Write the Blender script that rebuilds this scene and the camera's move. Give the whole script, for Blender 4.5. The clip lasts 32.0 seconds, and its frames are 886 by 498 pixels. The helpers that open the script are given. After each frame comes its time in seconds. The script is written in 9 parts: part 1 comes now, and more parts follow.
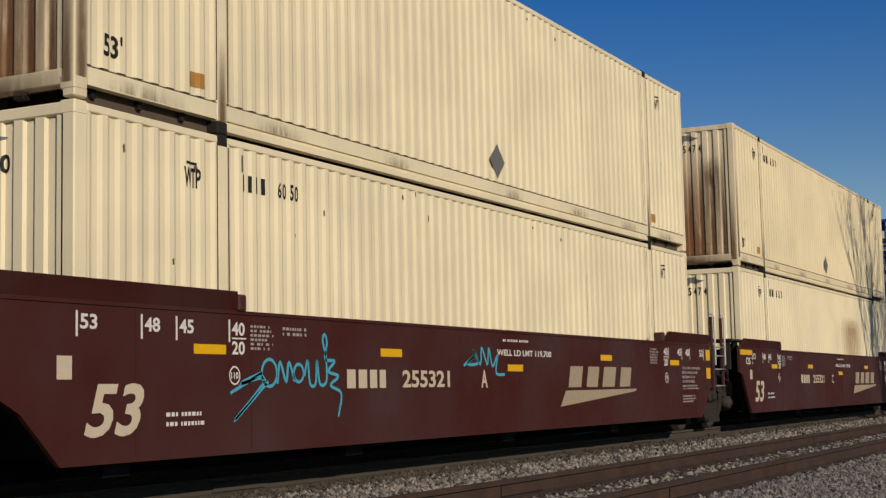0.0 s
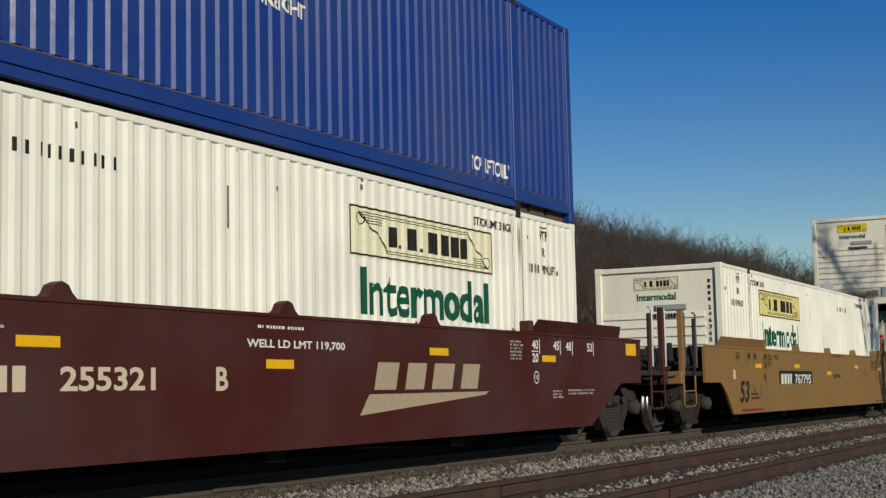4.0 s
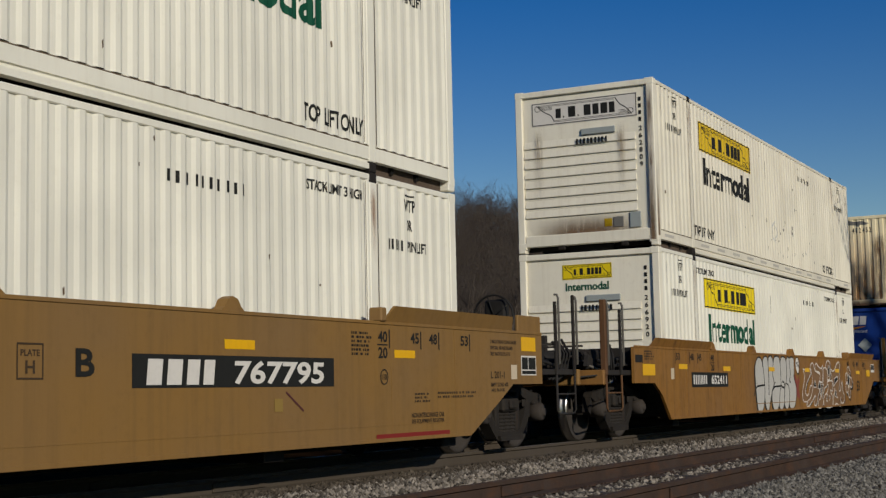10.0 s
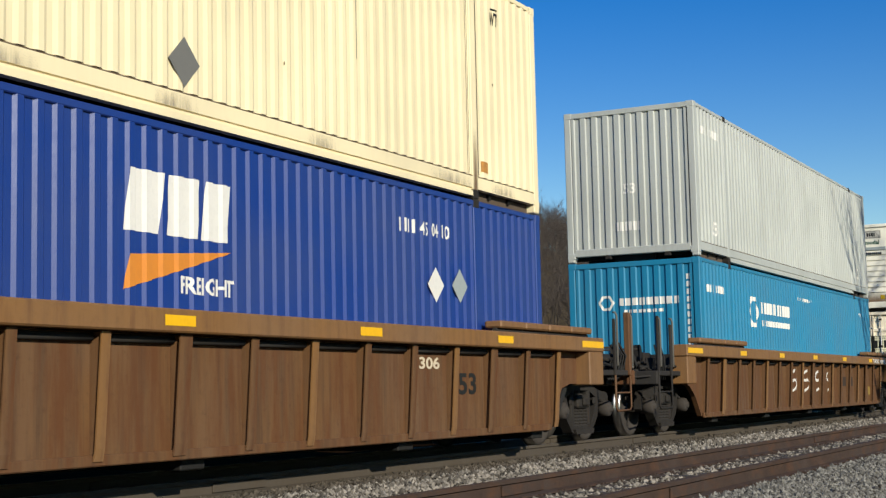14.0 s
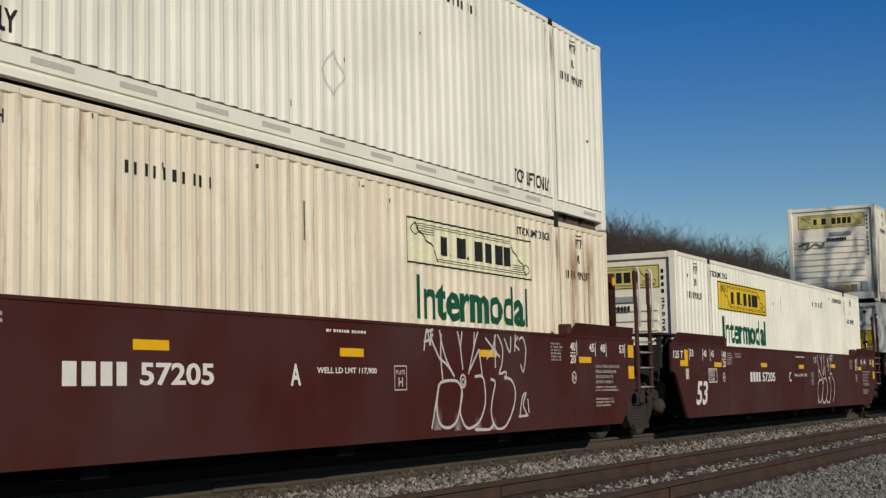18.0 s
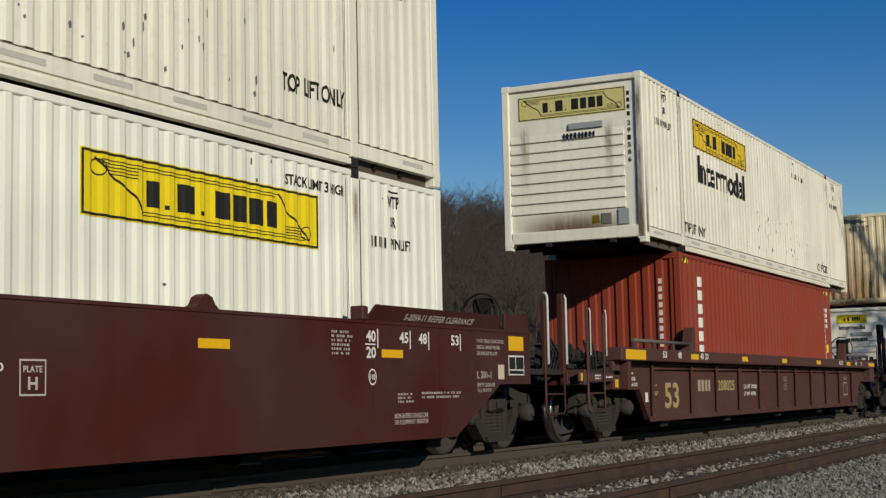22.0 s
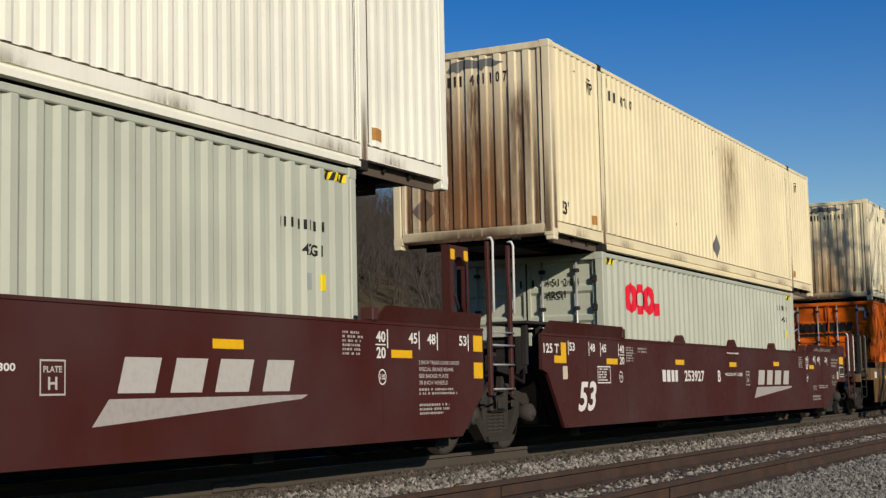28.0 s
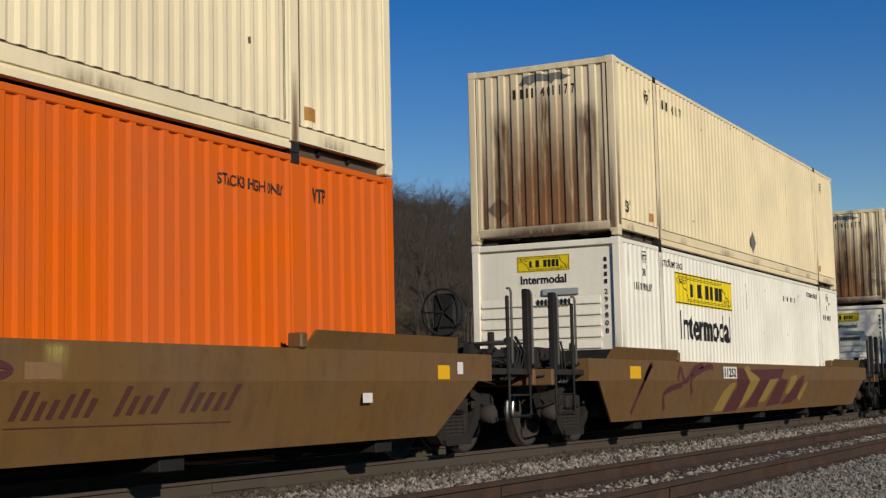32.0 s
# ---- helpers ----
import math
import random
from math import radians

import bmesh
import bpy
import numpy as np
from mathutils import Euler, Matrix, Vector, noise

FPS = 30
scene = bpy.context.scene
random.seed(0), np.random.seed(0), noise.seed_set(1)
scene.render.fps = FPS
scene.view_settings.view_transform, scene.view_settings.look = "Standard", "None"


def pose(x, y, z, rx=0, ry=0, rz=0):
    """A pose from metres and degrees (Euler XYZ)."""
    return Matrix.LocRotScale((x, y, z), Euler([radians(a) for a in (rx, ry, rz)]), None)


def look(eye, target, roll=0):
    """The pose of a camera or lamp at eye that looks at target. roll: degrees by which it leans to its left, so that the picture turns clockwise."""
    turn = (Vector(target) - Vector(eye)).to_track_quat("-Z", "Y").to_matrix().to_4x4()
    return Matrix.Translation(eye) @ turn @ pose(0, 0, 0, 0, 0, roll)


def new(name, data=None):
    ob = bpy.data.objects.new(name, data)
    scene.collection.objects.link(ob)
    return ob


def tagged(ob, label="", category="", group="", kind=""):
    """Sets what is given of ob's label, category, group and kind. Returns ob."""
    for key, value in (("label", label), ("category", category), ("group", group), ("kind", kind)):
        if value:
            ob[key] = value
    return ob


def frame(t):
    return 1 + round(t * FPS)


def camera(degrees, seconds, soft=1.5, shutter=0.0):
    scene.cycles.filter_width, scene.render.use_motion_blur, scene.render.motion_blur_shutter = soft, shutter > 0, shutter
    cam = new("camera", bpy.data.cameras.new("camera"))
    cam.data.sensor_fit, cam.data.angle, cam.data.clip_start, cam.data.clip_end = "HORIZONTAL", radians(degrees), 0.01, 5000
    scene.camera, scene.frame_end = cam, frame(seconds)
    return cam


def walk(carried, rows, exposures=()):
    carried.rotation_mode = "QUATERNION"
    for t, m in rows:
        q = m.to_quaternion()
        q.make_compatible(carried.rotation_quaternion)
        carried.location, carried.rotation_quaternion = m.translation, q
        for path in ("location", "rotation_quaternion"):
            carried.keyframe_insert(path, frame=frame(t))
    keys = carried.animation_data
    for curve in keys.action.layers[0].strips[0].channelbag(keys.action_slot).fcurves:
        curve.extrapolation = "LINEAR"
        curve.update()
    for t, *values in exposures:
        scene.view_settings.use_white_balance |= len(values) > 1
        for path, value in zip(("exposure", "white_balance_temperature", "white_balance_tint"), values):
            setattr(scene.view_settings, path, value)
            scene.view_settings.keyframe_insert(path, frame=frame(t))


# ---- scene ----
import itertools

# The camera stands still beside a double-track line; a container train runs past it.
# x runs along the track, y across it (0 is the near side of the load), z = 0 is the top of the rails.
cam = camera(34.0, 32.0, soft=1.35)
EYE = (0.0, -7.796, 0.74)
AZ, TIP, LEAN = radians(63.148), radians(5.759), -1.261
AIM = (EYE[0] + math.sin(AZ) * math.cos(TIP), EYE[1] + math.cos(AZ) * math.cos(TIP), EYE[2] + math.sin(TIP))
VIEW = look(EYE, AIM, LEAN)
EXPOSURES = ((0, -0.18, 6720, 14), (1, -0.26, 6700, 14), (2, -0.18, 6600, 12), (3, 0.0, 6500, 10), (4, 0.02, 6450, 6), (6.5, -0.12, 6450, 8), (7, -0.06, 6450, 8), (9, -0.07, 6450, 8), (10, -0.28, 6450, 9),
             (11, -0.04, 6450, 7), (12, -0.28, 6400, 5), (13, 0.46, 6280, 5), (14, 0.57, 6280, 5), (17, 0.36, 6380, 9), (18, -0.11, 6400, 9), (19, -0.02, 6400, 9), (20, -0.04, 6380, 8), (22, -0.07, 6380, 6),
             (23, 0.50, 6380, 5), (24, 0.52, 6420, 6), (27, 0.18, 6450, 8), (29, 0.24, 6500, 10), (30, 0.24, 6500, 10), (31, 0.13, 6520, 11), (32, 0.0, 6520, 11))
walk(cam, [(0.0, VIEW), (32.0, VIEW)], exposures=EXPOSURES)

SPEED = 11.12          # metres a second, towards -x
LONG, ISO, WIDE, TALL = 16.154, 12.192, 2.591, 2.896
FLOOR_Z = 0.28         # underside of the lower load above the rail

# ---- light ----
SUN = Vector((-0.70, -1.0, 0.46)).normalized()
world = bpy.data.worlds.new("sky")
scene.world = world
world.use_nodes = True
wn = world.node_tree
sky = wn.nodes.new("ShaderNodeTexSky")
sky.sky_type, sky.sun_disc = "NISHITA", False
sky.sun_elevation = math.asin(SUN.z)
sky.sun_rotation = math.atan2(SUN.x, SUN.y)
sky.air_density, sky.dust_density, sky.ozone_density = 1.0, 0.0, 1.6
deep = wn.nodes.new("ShaderNodeHueSaturation")
deep.inputs["Hue"].default_value, deep.inputs["Saturation"].default_value = 0.523, 1.62
deep.inputs["Value"].default_value = 0.96
wn.links.new(sky.outputs[0], deep.inputs["Color"])
wn.links.new(deep.outputs[0], wn.nodes["Background"].inputs[0])
wn.nodes["Background"].inputs[1].default_value = 0.076
lamp = bpy.data.lights.new("sun", "SUN")
lamp.energy, lamp.angle, lamp.color = 3.75, radians(0.53), (1.0, 0.91, 0.77)
new("sun", lamp).matrix_world = look(SUN * 60, (0, 0, 0))


# ---- materials ----
def nodes_of(name):
    m = bpy.data.materials.new(name)
    m.use_nodes = True
    return m, m.node_tree.nodes, m.node_tree.links, m.node_tree.nodes["Principled BSDF"]


def noise_node(n, l, coord, scale, detail=4.0, rough=0.6, stretch=(1, 1, 1)):
    mp = n.new("ShaderNodeMapping")
    mp.inputs["Scale"].default_value = stretch
    l.new(coord, mp.inputs[0])
    t = n.new("ShaderNodeTexNoise")
    t.inputs["Scale"].default_value, t.inputs["Detail"].default_value, t.inputs["Roughness"].default_value = scale, detail, rough
    l.new(mp.outputs[0], t.inputs[0])
    return t.outputs[0]


def ramp(n, l, value, low, high):
    r = n.new("ShaderNodeMapRange")
    r.inputs[1].default_value, r.inputs[2].default_value = low, high
    l.new(value, r.inputs[0])
    return r.outputs[0]


def times(n, l, a, b):
    m = n.new("ShaderNodeMath")
    m.operation = "MULTIPLY"
    l.new(a, m.inputs[0])
    if isinstance(b, float):
        m.inputs[1].default_value = b
    else:
        l.new(b, m.inputs[1])
    return m.outputs[0]


def mixed(n, l, fac, a, b):
    m = n.new("ShaderNodeMix")
    m.data_type = "RGBA"
    l.new(fac, m.inputs[0])
    for socket, value in ((m.inputs[6], a), (m.inputs[7], b)):
        if isinstance(value, tuple):
            socket.default_value = (*value, 1)
        else:
            l.new(value, socket)
    return m.outputs[2]


def painted(name, rgb, rough=0.5, dirt=0.35, rust=0.0, metal=0.0, dirt_rgb=(0.09, 0.07, 0.05), rust_rgb=(0.10, 0.035, 0.012), streak=0.35, bump=0.15, rust_from=0.62, spread=0.16, runs_low=0.48, run_scale=(3.2, 3.2, 0.16), spec=0.5):
    """Painted steel: blotches, long runs of dirt down the sheet, chips and rust."""
    m, n, l, b = nodes_of(name)
    co = n.new("ShaderNodeTexCoord").outputs["Object"]
    tint = noise_node(n, l, co, 0.7, 3, 0.5)
    dull = tuple(c * 0.80 + 0.02 for c in rgb)
    col = mixed(n, l, ramp(n, l, tint, 0.35, 0.75), rgb, dull)
    runs = noise_node(n, l, co, 3.0, 5, 0.65, run_scale)
    col = mixed(n, l, times(n, l, ramp(n, l, runs, runs_low, runs_low + 0.3), streak), col, dirt_rgb)
    spots = noise_node(n, l, co, 9.0, 6, 0.7)
    col = mixed(n, l, times(n, l, ramp(n, l, spots, 0.55, 0.80), dirt), col, dirt_rgb)
    if rust > 0:
        rr = noise_node(n, l, co, 2.2, 7, 0.68, (run_scale[0] * 0.8, run_scale[1] * 0.8, run_scale[2] * 2))
        col = mixed(n, l, times(n, l, ramp(n, l, rr, rust_from, rust_from + spread), rust), col, rust_rgb)
    l.new(col, b.inputs["Base Color"])
    fine = noise_node(n, l, co, 60.0, 3, 0.6)
    r = n.new("ShaderNodeMapRange")
    r.inputs[3].default_value, r.inputs[4].default_value = max(rough - 0.12, 0.05), min(rough + 0.2, 1.0)
    l.new(spots, r.inputs[0])
    l.new(r.outputs[0], b.inputs["Roughness"])
    b.inputs["Metallic"].default_value = metal
    b.inputs["Specular IOR Level"].default_value = spec
    bp = n.new("ShaderNodeBump")
    bp.inputs["Strength"].default_value, bp.inputs["Distance"].default_value = bump, 0.004
    l.new(fine, bp.inputs["Height"])
    l.new(bp.outputs[0], b.inputs["Normal"])
    return m


def plain(name, rgb, rough=0.6, metal=0.0, wear=0.25):
    """Stencil paint, decals and small fittings: one colour with a worn, uneven surface."""
    m, n, l, b = nodes_of(name)
    co = n.new("ShaderNodeTexCoord").outputs["Object"]
    f = noise_node(n, l, co, 14.0, 6, 0.7)
    worn = tuple(c * 0.55 + 0.02 for c in rgb)
    l.new(mixed(n, l, times(n, l, ramp(n, l, f, 0.45, 0.8), wear), rgb, worn), b.inputs["Base Color"])
    b.inputs["Roughness"].default_value, b.inputs["Metallic"].default_value = rough, metal
    b.inputs["Specular IOR Level"].default_value = 0.5 if rough < 0.3 or metal else 0.15
    return m


def island_stone(name, dark, light, rough=0.95):
    """Crushed stone, every piece its own shade."""
    m, n, l, b = nodes_of(name)
    g = n.new("ShaderNodeNewGeometry").outputs["Random Per Island"]
    co = n.new("ShaderNodeTexCoord").outputs["Object"]
    f = noise_node(n, l, co, 25.0, 4, 0.7)
    col = mixed(n, l, g, dark, light)
    dusty = tuple((a + c) * 0.33 for a, c in zip(dark, light))
    l.new(mixed(n, l, times(n, l, ramp(n, l, f, 0.4, 0.75), 0.6), col, dusty), b.inputs["Base Color"])
    b.inputs["Roughness"].default_value, b.inputs["Specular IOR Level"].default_value = rough, 0.1
    return m


def earth(name, a, c, scale, fine, bump=0.5, dist=0.03):
    m, n, l, b = nodes_of(name)
    co = n.new("ShaderNodeTexCoord").outputs["Object"]
    f1, f2 = noise_node(n, l, co, scale, 6, 0.65), noise_node(n, l, co, fine, 5, 0.7)
    col = mixed(n, l, ramp(n, l, f1, 0.35, 0.7), a, c)
    l.new(mixed(n, l, times(n, l, ramp(n, l, f2, 0.45, 0.75), 0.6), col, tuple(v * 0.45 for v in a)), b.inputs["Base Color"])
    b.inputs["Roughness"].default_value, b.inputs["Specular IOR Level"].default_value = 0.95, 0.0
    bp = n.new("ShaderNodeBump")
    bp.inputs["Strength"].default_value, bp.inputs["Distance"].default_value = bump, dist
    l.new(f2, bp.inputs["Height"])
    l.new(bp.outputs[0], b.inputs["Normal"])
    return m


def stain(name, rgb, strength=0.8, from_top=True, rough=0.9, solid=False):
    """A stain that thins out towards its edges and runs downwards: one cut for sides, one for ends."""
    pair = []
    for axis in (0, 1):
        m, n, l, b = nodes_of(name)
        tc = n.new("ShaderNodeTexCoord")
        sep = n.new("ShaderNodeSeparateXYZ")
        l.new(tc.outputs["Generated"], sep.inputs[0])
        edge = n.new("ShaderNodeMath")
        edge.operation = "PINGPONG"
        edge.inputs[1].default_value = 0.5
        l.new(sep.outputs[axis], edge.inputs[0])
        across = ramp(n, l, edge.outputs[0], 0.0, 0.38)
        down = times(n, l, ramp(n, l, sep.outputs[2], 0.0, 0.8), ramp(n, l, sep.outputs[2], 1.0, 0.82)) if from_top else ramp(n, l, sep.outputs[2], 1.0, 0.1)
        runs = ramp(n, l, noise_node(n, l, tc.outputs["Object"], 5.0, 6, 0.7, (2.6, 2.6, 0.30)), 0.18 if solid else 0.34, 0.48 if solid else 0.66)
        a = times(n, l, times(n, l, across, down), times(n, l, runs, float(strength)))
        l.new(a, b.inputs["Alpha"])
        b.inputs["Base Color"].default_value, b.inputs["Roughness"].default_value = (*rgb, 1), rough
        pair.append(m)
    return tuple(pair)


RUST_RUN = stain("rust_run", (0.26, 0.10, 0.032), 0.85)
DARK_RUST = stain("dark_rust_run", (0.10, 0.040, 0.016), 0.95)
SILL_RUST = stain("dark_sill_rust", (0.085, 0.045, 0.024), 1.0, False, solid=True)
GROOVE_RUST = stain("rust_in_the_grooves", (0.13, 0.055, 0.020), 0.9, False, solid=True)
RUST_WASH_THIN = stain("thin_rust_wash", (0.40, 0.20, 0.075), 0.5, False, solid=True)
RUST_WASH = stain("brown_rust_wash", (0.21, 0.095, 0.036), 0.97, False, solid=True)
SOOT = stain("soot_smudge", (0.20, 0.13, 0.065), 0.75)
SOOT_SOFT = stain("thin_brown_smudge", (0.36, 0.25, 0.125), 0.6, solid=True)
PALE_RUN = stain("pale_paint_run", (0.42, 0.34, 0.10), 0.8)
BLUE_FADE = stain("grey_fade", (0.12, 0.105, 0.10), 0.6)
SCUFF = stain("rail_scuffing", (0.33, 0.28, 0.21), 0.8, False)
GREASE = stain("greasy_corner_grime", (0.16, 0.095, 0.048), 0.85, False, solid=True)
CREAM = painted("cream_paint", (0.80, 0.68, 0.425), 0.5, 0.08, 0.2, streak=0.08, dirt_rgb=(0.34, 0.23, 0.11), rust_from=0.70, spec=0.15)
PALE = painted("pale_cream_paint", (0.82, 0.715, 0.47), 0.5, 0.08, 0.15, streak=0.10, dirt_rgb=(0.36, 0.26, 0.13), rust_from=0.72, spec=0.15)
IVORY = painted("white_cream_paint", (0.80, 0.77, 0.64), 0.5, 0.10, 0.12, streak=0.14, dirt_rgb=(0.34, 0.27, 0.17), rust_from=0.72, spec=0.15)
CREAM_END = painted("rust_run_cream_paint", (0.74, 0.635, 0.42), 0.55, 0.25, 0.35, streak=0.35, dirt_rgb=(0.33, 0.18, 0.075), rust_rgb=(0.13, 0.055, 0.022), rust_from=0.60, spread=0.14, runs_low=0.42, run_scale=(2.2, 2.2, 0.08), spec=0.15)
WHITE = painted("white_paint", (0.82, 0.795, 0.675), 0.45, 0.14, 0.12, streak=0.16, dirt_rgb=(0.40, 0.35, 0.26), rust_rgb=(0.22, 0.13, 0.07), rust_from=0.72, spec=0.15)
WHITE_WORN = painted("grimy_white_paint", (0.78, 0.735, 0.60), 0.5, 0.30, 0.35, streak=0.35, dirt_rgb=(0.36, 0.28, 0.18), rust_rgb=(0.16, 0.08, 0.035), rust_from=0.66, spec=0.15)
WHITE_RUST = painted("rust_streaked_white_paint", (0.78, 0.70, 0.54), 0.55, 0.30, 0.85, streak=0.45, dirt_rgb=(0.46, 0.28, 0.13), rust_rgb=(0.32, 0.12, 0.04), rust_from=0.58, spec=0.15)
# Dusty white for ends, warmed in colour to offset the blue sky fill.
WHITE_END = painted("warmed_dusty_white_paint", (0.82, 0.775, 0.635), 0.5, 0.20, 0.2, streak=0.25, dirt_rgb=(0.42, 0.34, 0.22), rust_rgb=(0.22, 0.12, 0.05), rust_from=0.68, spec=0.15)
BLUE = painted("blue_paint", (0.006, 0.032, 0.19), 0.36, 0.15, 0.0, streak=0.12, dirt_rgb=(0.025, 0.045, 0.11), spec=0.36)
TEAL = painted("teal_paint", (0.012, 0.175, 0.31), 0.45, 0.12, 0.0, streak=0.12, dirt_rgb=(0.04, 0.12, 0.17))
SILVER = painted("silver_grey_paint", (0.43, 0.44, 0.40), 0.5, 0.25, 0.2, streak=0.28, dirt_rgb=(0.17, 0.15, 0.12), rust_from=0.7)
SAGE = painted("grey_green_paint", (0.435, 0.445, 0.350), 0.5, 0.10, 0.15, streak=0.14, dirt_rgb=(0.22, 0.20, 0.14), rust_from=0.72, spec=0.3)
BRICK = painted("red_brown_paint", (0.235, 0.034, 0.013), 0.6, 0.15, 0.0, streak=0.18, dirt_rgb=(0.12, 0.026, 0.014), spec=0.25)
ORANGE = painted("orange_paint", (0.64, 0.110, 0.0015), 0.75, 0.06, 0.0, streak=0.10, dirt_rgb=(0.44, 0.082, 0.004), spec=0.15)
MAROON = painted("oxide_red_paint", (0.053, 0.0098, 0.0062), 0.58, 0.15, 0.0, streak=0.35, dirt_rgb=(0.062, 0.019, 0.012), spec=0.2)
UMBER = painted("faded_brown_paint", (0.080, 0.029, 0.021), 0.6, 0.3, 0.3, streak=0.4, dirt_rgb=(0.05, 0.026, 0.018), spec=0.2)
TAN = painted("yellow_tan_paint", (0.230, 0.126, 0.034), 0.6, 0.25, 0.25, streak=0.40, dirt_rgb=(0.125, 0.074, 0.028), rust_rgb=(0.06, 0.03, 0.015), spec=0.25)
DUSTY_TAN = painted("dusty_tan_paint", (0.150, 0.078, 0.021), 0.55, 0.5, 0.5, streak=0.5, dirt_rgb=(0.075, 0.042, 0.017), rust_rgb=(0.055, 0.028, 0.013), rust_from=0.52, spread=0.25, spec=0.35, run_scale=(1.3, 1.3, 0.35))
OCHRE = painted("ochre_paint", (0.26, 0.120, 0.020), 0.6, 0.40, 0.6, streak=0.65, dirt_rgb=(0.11, 0.052, 0.018), rust_rgb=(0.06, 0.026, 0.012), rust_from=0.54, spec=0.25)
RUSTY = painted("rusted_tan_paint", (0.132, 0.066, 0.026), 0.7, 0.6, 0.85, streak=0.75, dirt_rgb=(0.050, 0.029, 0.018), rust_rgb=(0.098, 0.038, 0.014), rust_from=0.42, spread=0.22, runs_low=0.44, spec=0.2)
RUSTY_LIP = painted("worn_tan_paint", (0.20, 0.095, 0.025), 0.6, 0.4, 0.5, streak=0.5, dirt_rgb=(0.09, 0.045, 0.02), rust_rgb=(0.08, 0.03, 0.012), rust_from=0.52)
GRIME = painted("grimy_cast_steel", (0.015, 0.012, 0.0095), 0.85, 0.75, 0.6, streak=0.35, dirt_rgb=(0.046, 0.035, 0.024), rust_rgb=(0.040, 0.018, 0.008), bump=0.5, spec=0.25)
DUST_CAST = painted("dusty_cast_steel", (0.030, 0.025, 0.020), 0.9, 0.7, 0.5, streak=0.4, dirt_rgb=(0.062, 0.050, 0.038), rust_rgb=(0.050, 0.026, 0.013), bump=0.5, spec=0.15)
DARK = painted("black_oily_steel", (0.008, 0.007, 0.006), 0.75, 0.5, 0.0, streak=0.3, dirt_rgb=(0.018, 0.015, 0.012), bump=0.4, spec=0.25)
TREAD = plain("bright_wheel_tread", (0.32, 0.31, 0.29), 0.28, 1.0)
WHEEL = painted("brown_wheel_steel", (0.034, 0.026, 0.020), 0.9, 0.6, 0.6, streak=0.2, dirt_rgb=(0.020, 0.015, 0.012), rust_rgb=(0.05, 0.022, 0.011), spec=0.3)
RAIL_SIDE = painted("rusted_rail_web", (0.066, 0.051, 0.036), 0.9, 0.5, 0.5, streak=0.2, dirt_rgb=(0.05, 0.038, 0.026), rust_rgb=(0.07, 0.038, 0.02), spec=0.2)
RAIL_RED = painted("red_rusted_rail", (0.046, 0.027, 0.018), 0.9, 0.6, 0.8, streak=0.5, dirt_rgb=(0.024, 0.015, 0.011), rust_rgb=(0.082, 0.040, 0.021), rust_from=0.5, bump=0.8, spec=0.2, run_scale=(1.2, 1.2, 1.2))
RAIL_TOP = plain("polished_rail_head", (0.22, 0.19, 0.16), 0.5, 0.7)
TIE = painted("weathered_sleeper_wood", (0.034, 0.025, 0.019), 0.95, 0.6, 0.0, streak=0.3, dirt_rgb=(0.022, 0.017, 0.013), bump=0.8)
INK = plain("black_lettering_paint", (0.018, 0.018, 0.016))
CHALK = plain("white_lettering_paint", (0.66, 0.63, 0.57))
BROWN_INK = plain("faded_black_stencil", (0.055, 0.036, 0.020), wear=0.6)
FADED_BONE = plain("faded_bone_paint", (0.37, 0.29, 0.195), wear=0.5)
FADED = plain("faded_white_lettering_paint", (0.44, 0.41, 0.36), wear=0.4)
FAINT = plain("worn_white_stencil", (0.36, 0.32, 0.29), wear=0.6)
BONE = plain("bone_lettering_paint", (0.55, 0.46, 0.33))
GREEN = plain("dark_green_lettering_paint", (0.008, 0.075, 0.040))
SIGN = plain("bright_yellow_decal", (0.74, 0.56, 0.012), 0.4, wear=0.15)
SIGN_OLD = plain("faded_yellow_decal", (0.62, 0.54, 0.20), 0.45, wear=0.4)
SIGN_PALE = plain("bleached_yellow_decal", (0.72, 0.68, 0.46), 0.45, wear=0.4)
SIGN_OCHRE = plain("aged_yellow_decal", (0.62, 0.42, 0.02), 0.45, wear=0.4)
REFLEX = plain("yellow_reflector_sheet", (0.74, 0.40, 0.008), 0.35, wear=0.3)
GHOST = plain("pale_grey_placard", (0.56, 0.57, 0.55), 0.5, wear=0.5)
SEAM = plain("dark_seam", (0.13, 0.09, 0.055), 0.9, wear=0.8)
RED = plain("red_lettering_paint", (0.62, 0.010, 0.030))
RED_DULL = plain("dull_red_stencil", (0.20, 0.022, 0.018))
FLAME = plain("orange_decal", (0.55, 0.20, 0.03))
TORN = plain("torn_orange_sticker", (0.42, 0.20, 0.05), wear=0.7)
GREY = plain("grey_placard", (0.15, 0.145, 0.13), 0.5)
LIGHT_GREY = plain("light_grey_placard", (0.30, 0.33, 0.32), 0.45)
SILVER_SPRAY = plain("silver_spray_paint", (0.48, 0.465, 0.42), 0.6, wear=0.45)
CYAN_SPRAY = plain("cyan_spray_paint", (0.06, 0.36, 0.46), 0.5)
WHITE_SPRAY = plain("bright_white_spray_paint", (0.50, 0.46, 0.43), 0.6)
PINK_SPRAY = plain("faded_pink_spray_paint", (0.24, 0.062, 0.045), 0.7, wear=0.7)
PATCH = plain("rubbed_grey_patch", (0.50, 0.475, 0.41), 0.6, wear=0.4)
SMOKED = plain("smoked_dark_panel", (0.045, 0.032, 0.024), 0.8, wear=0.6)
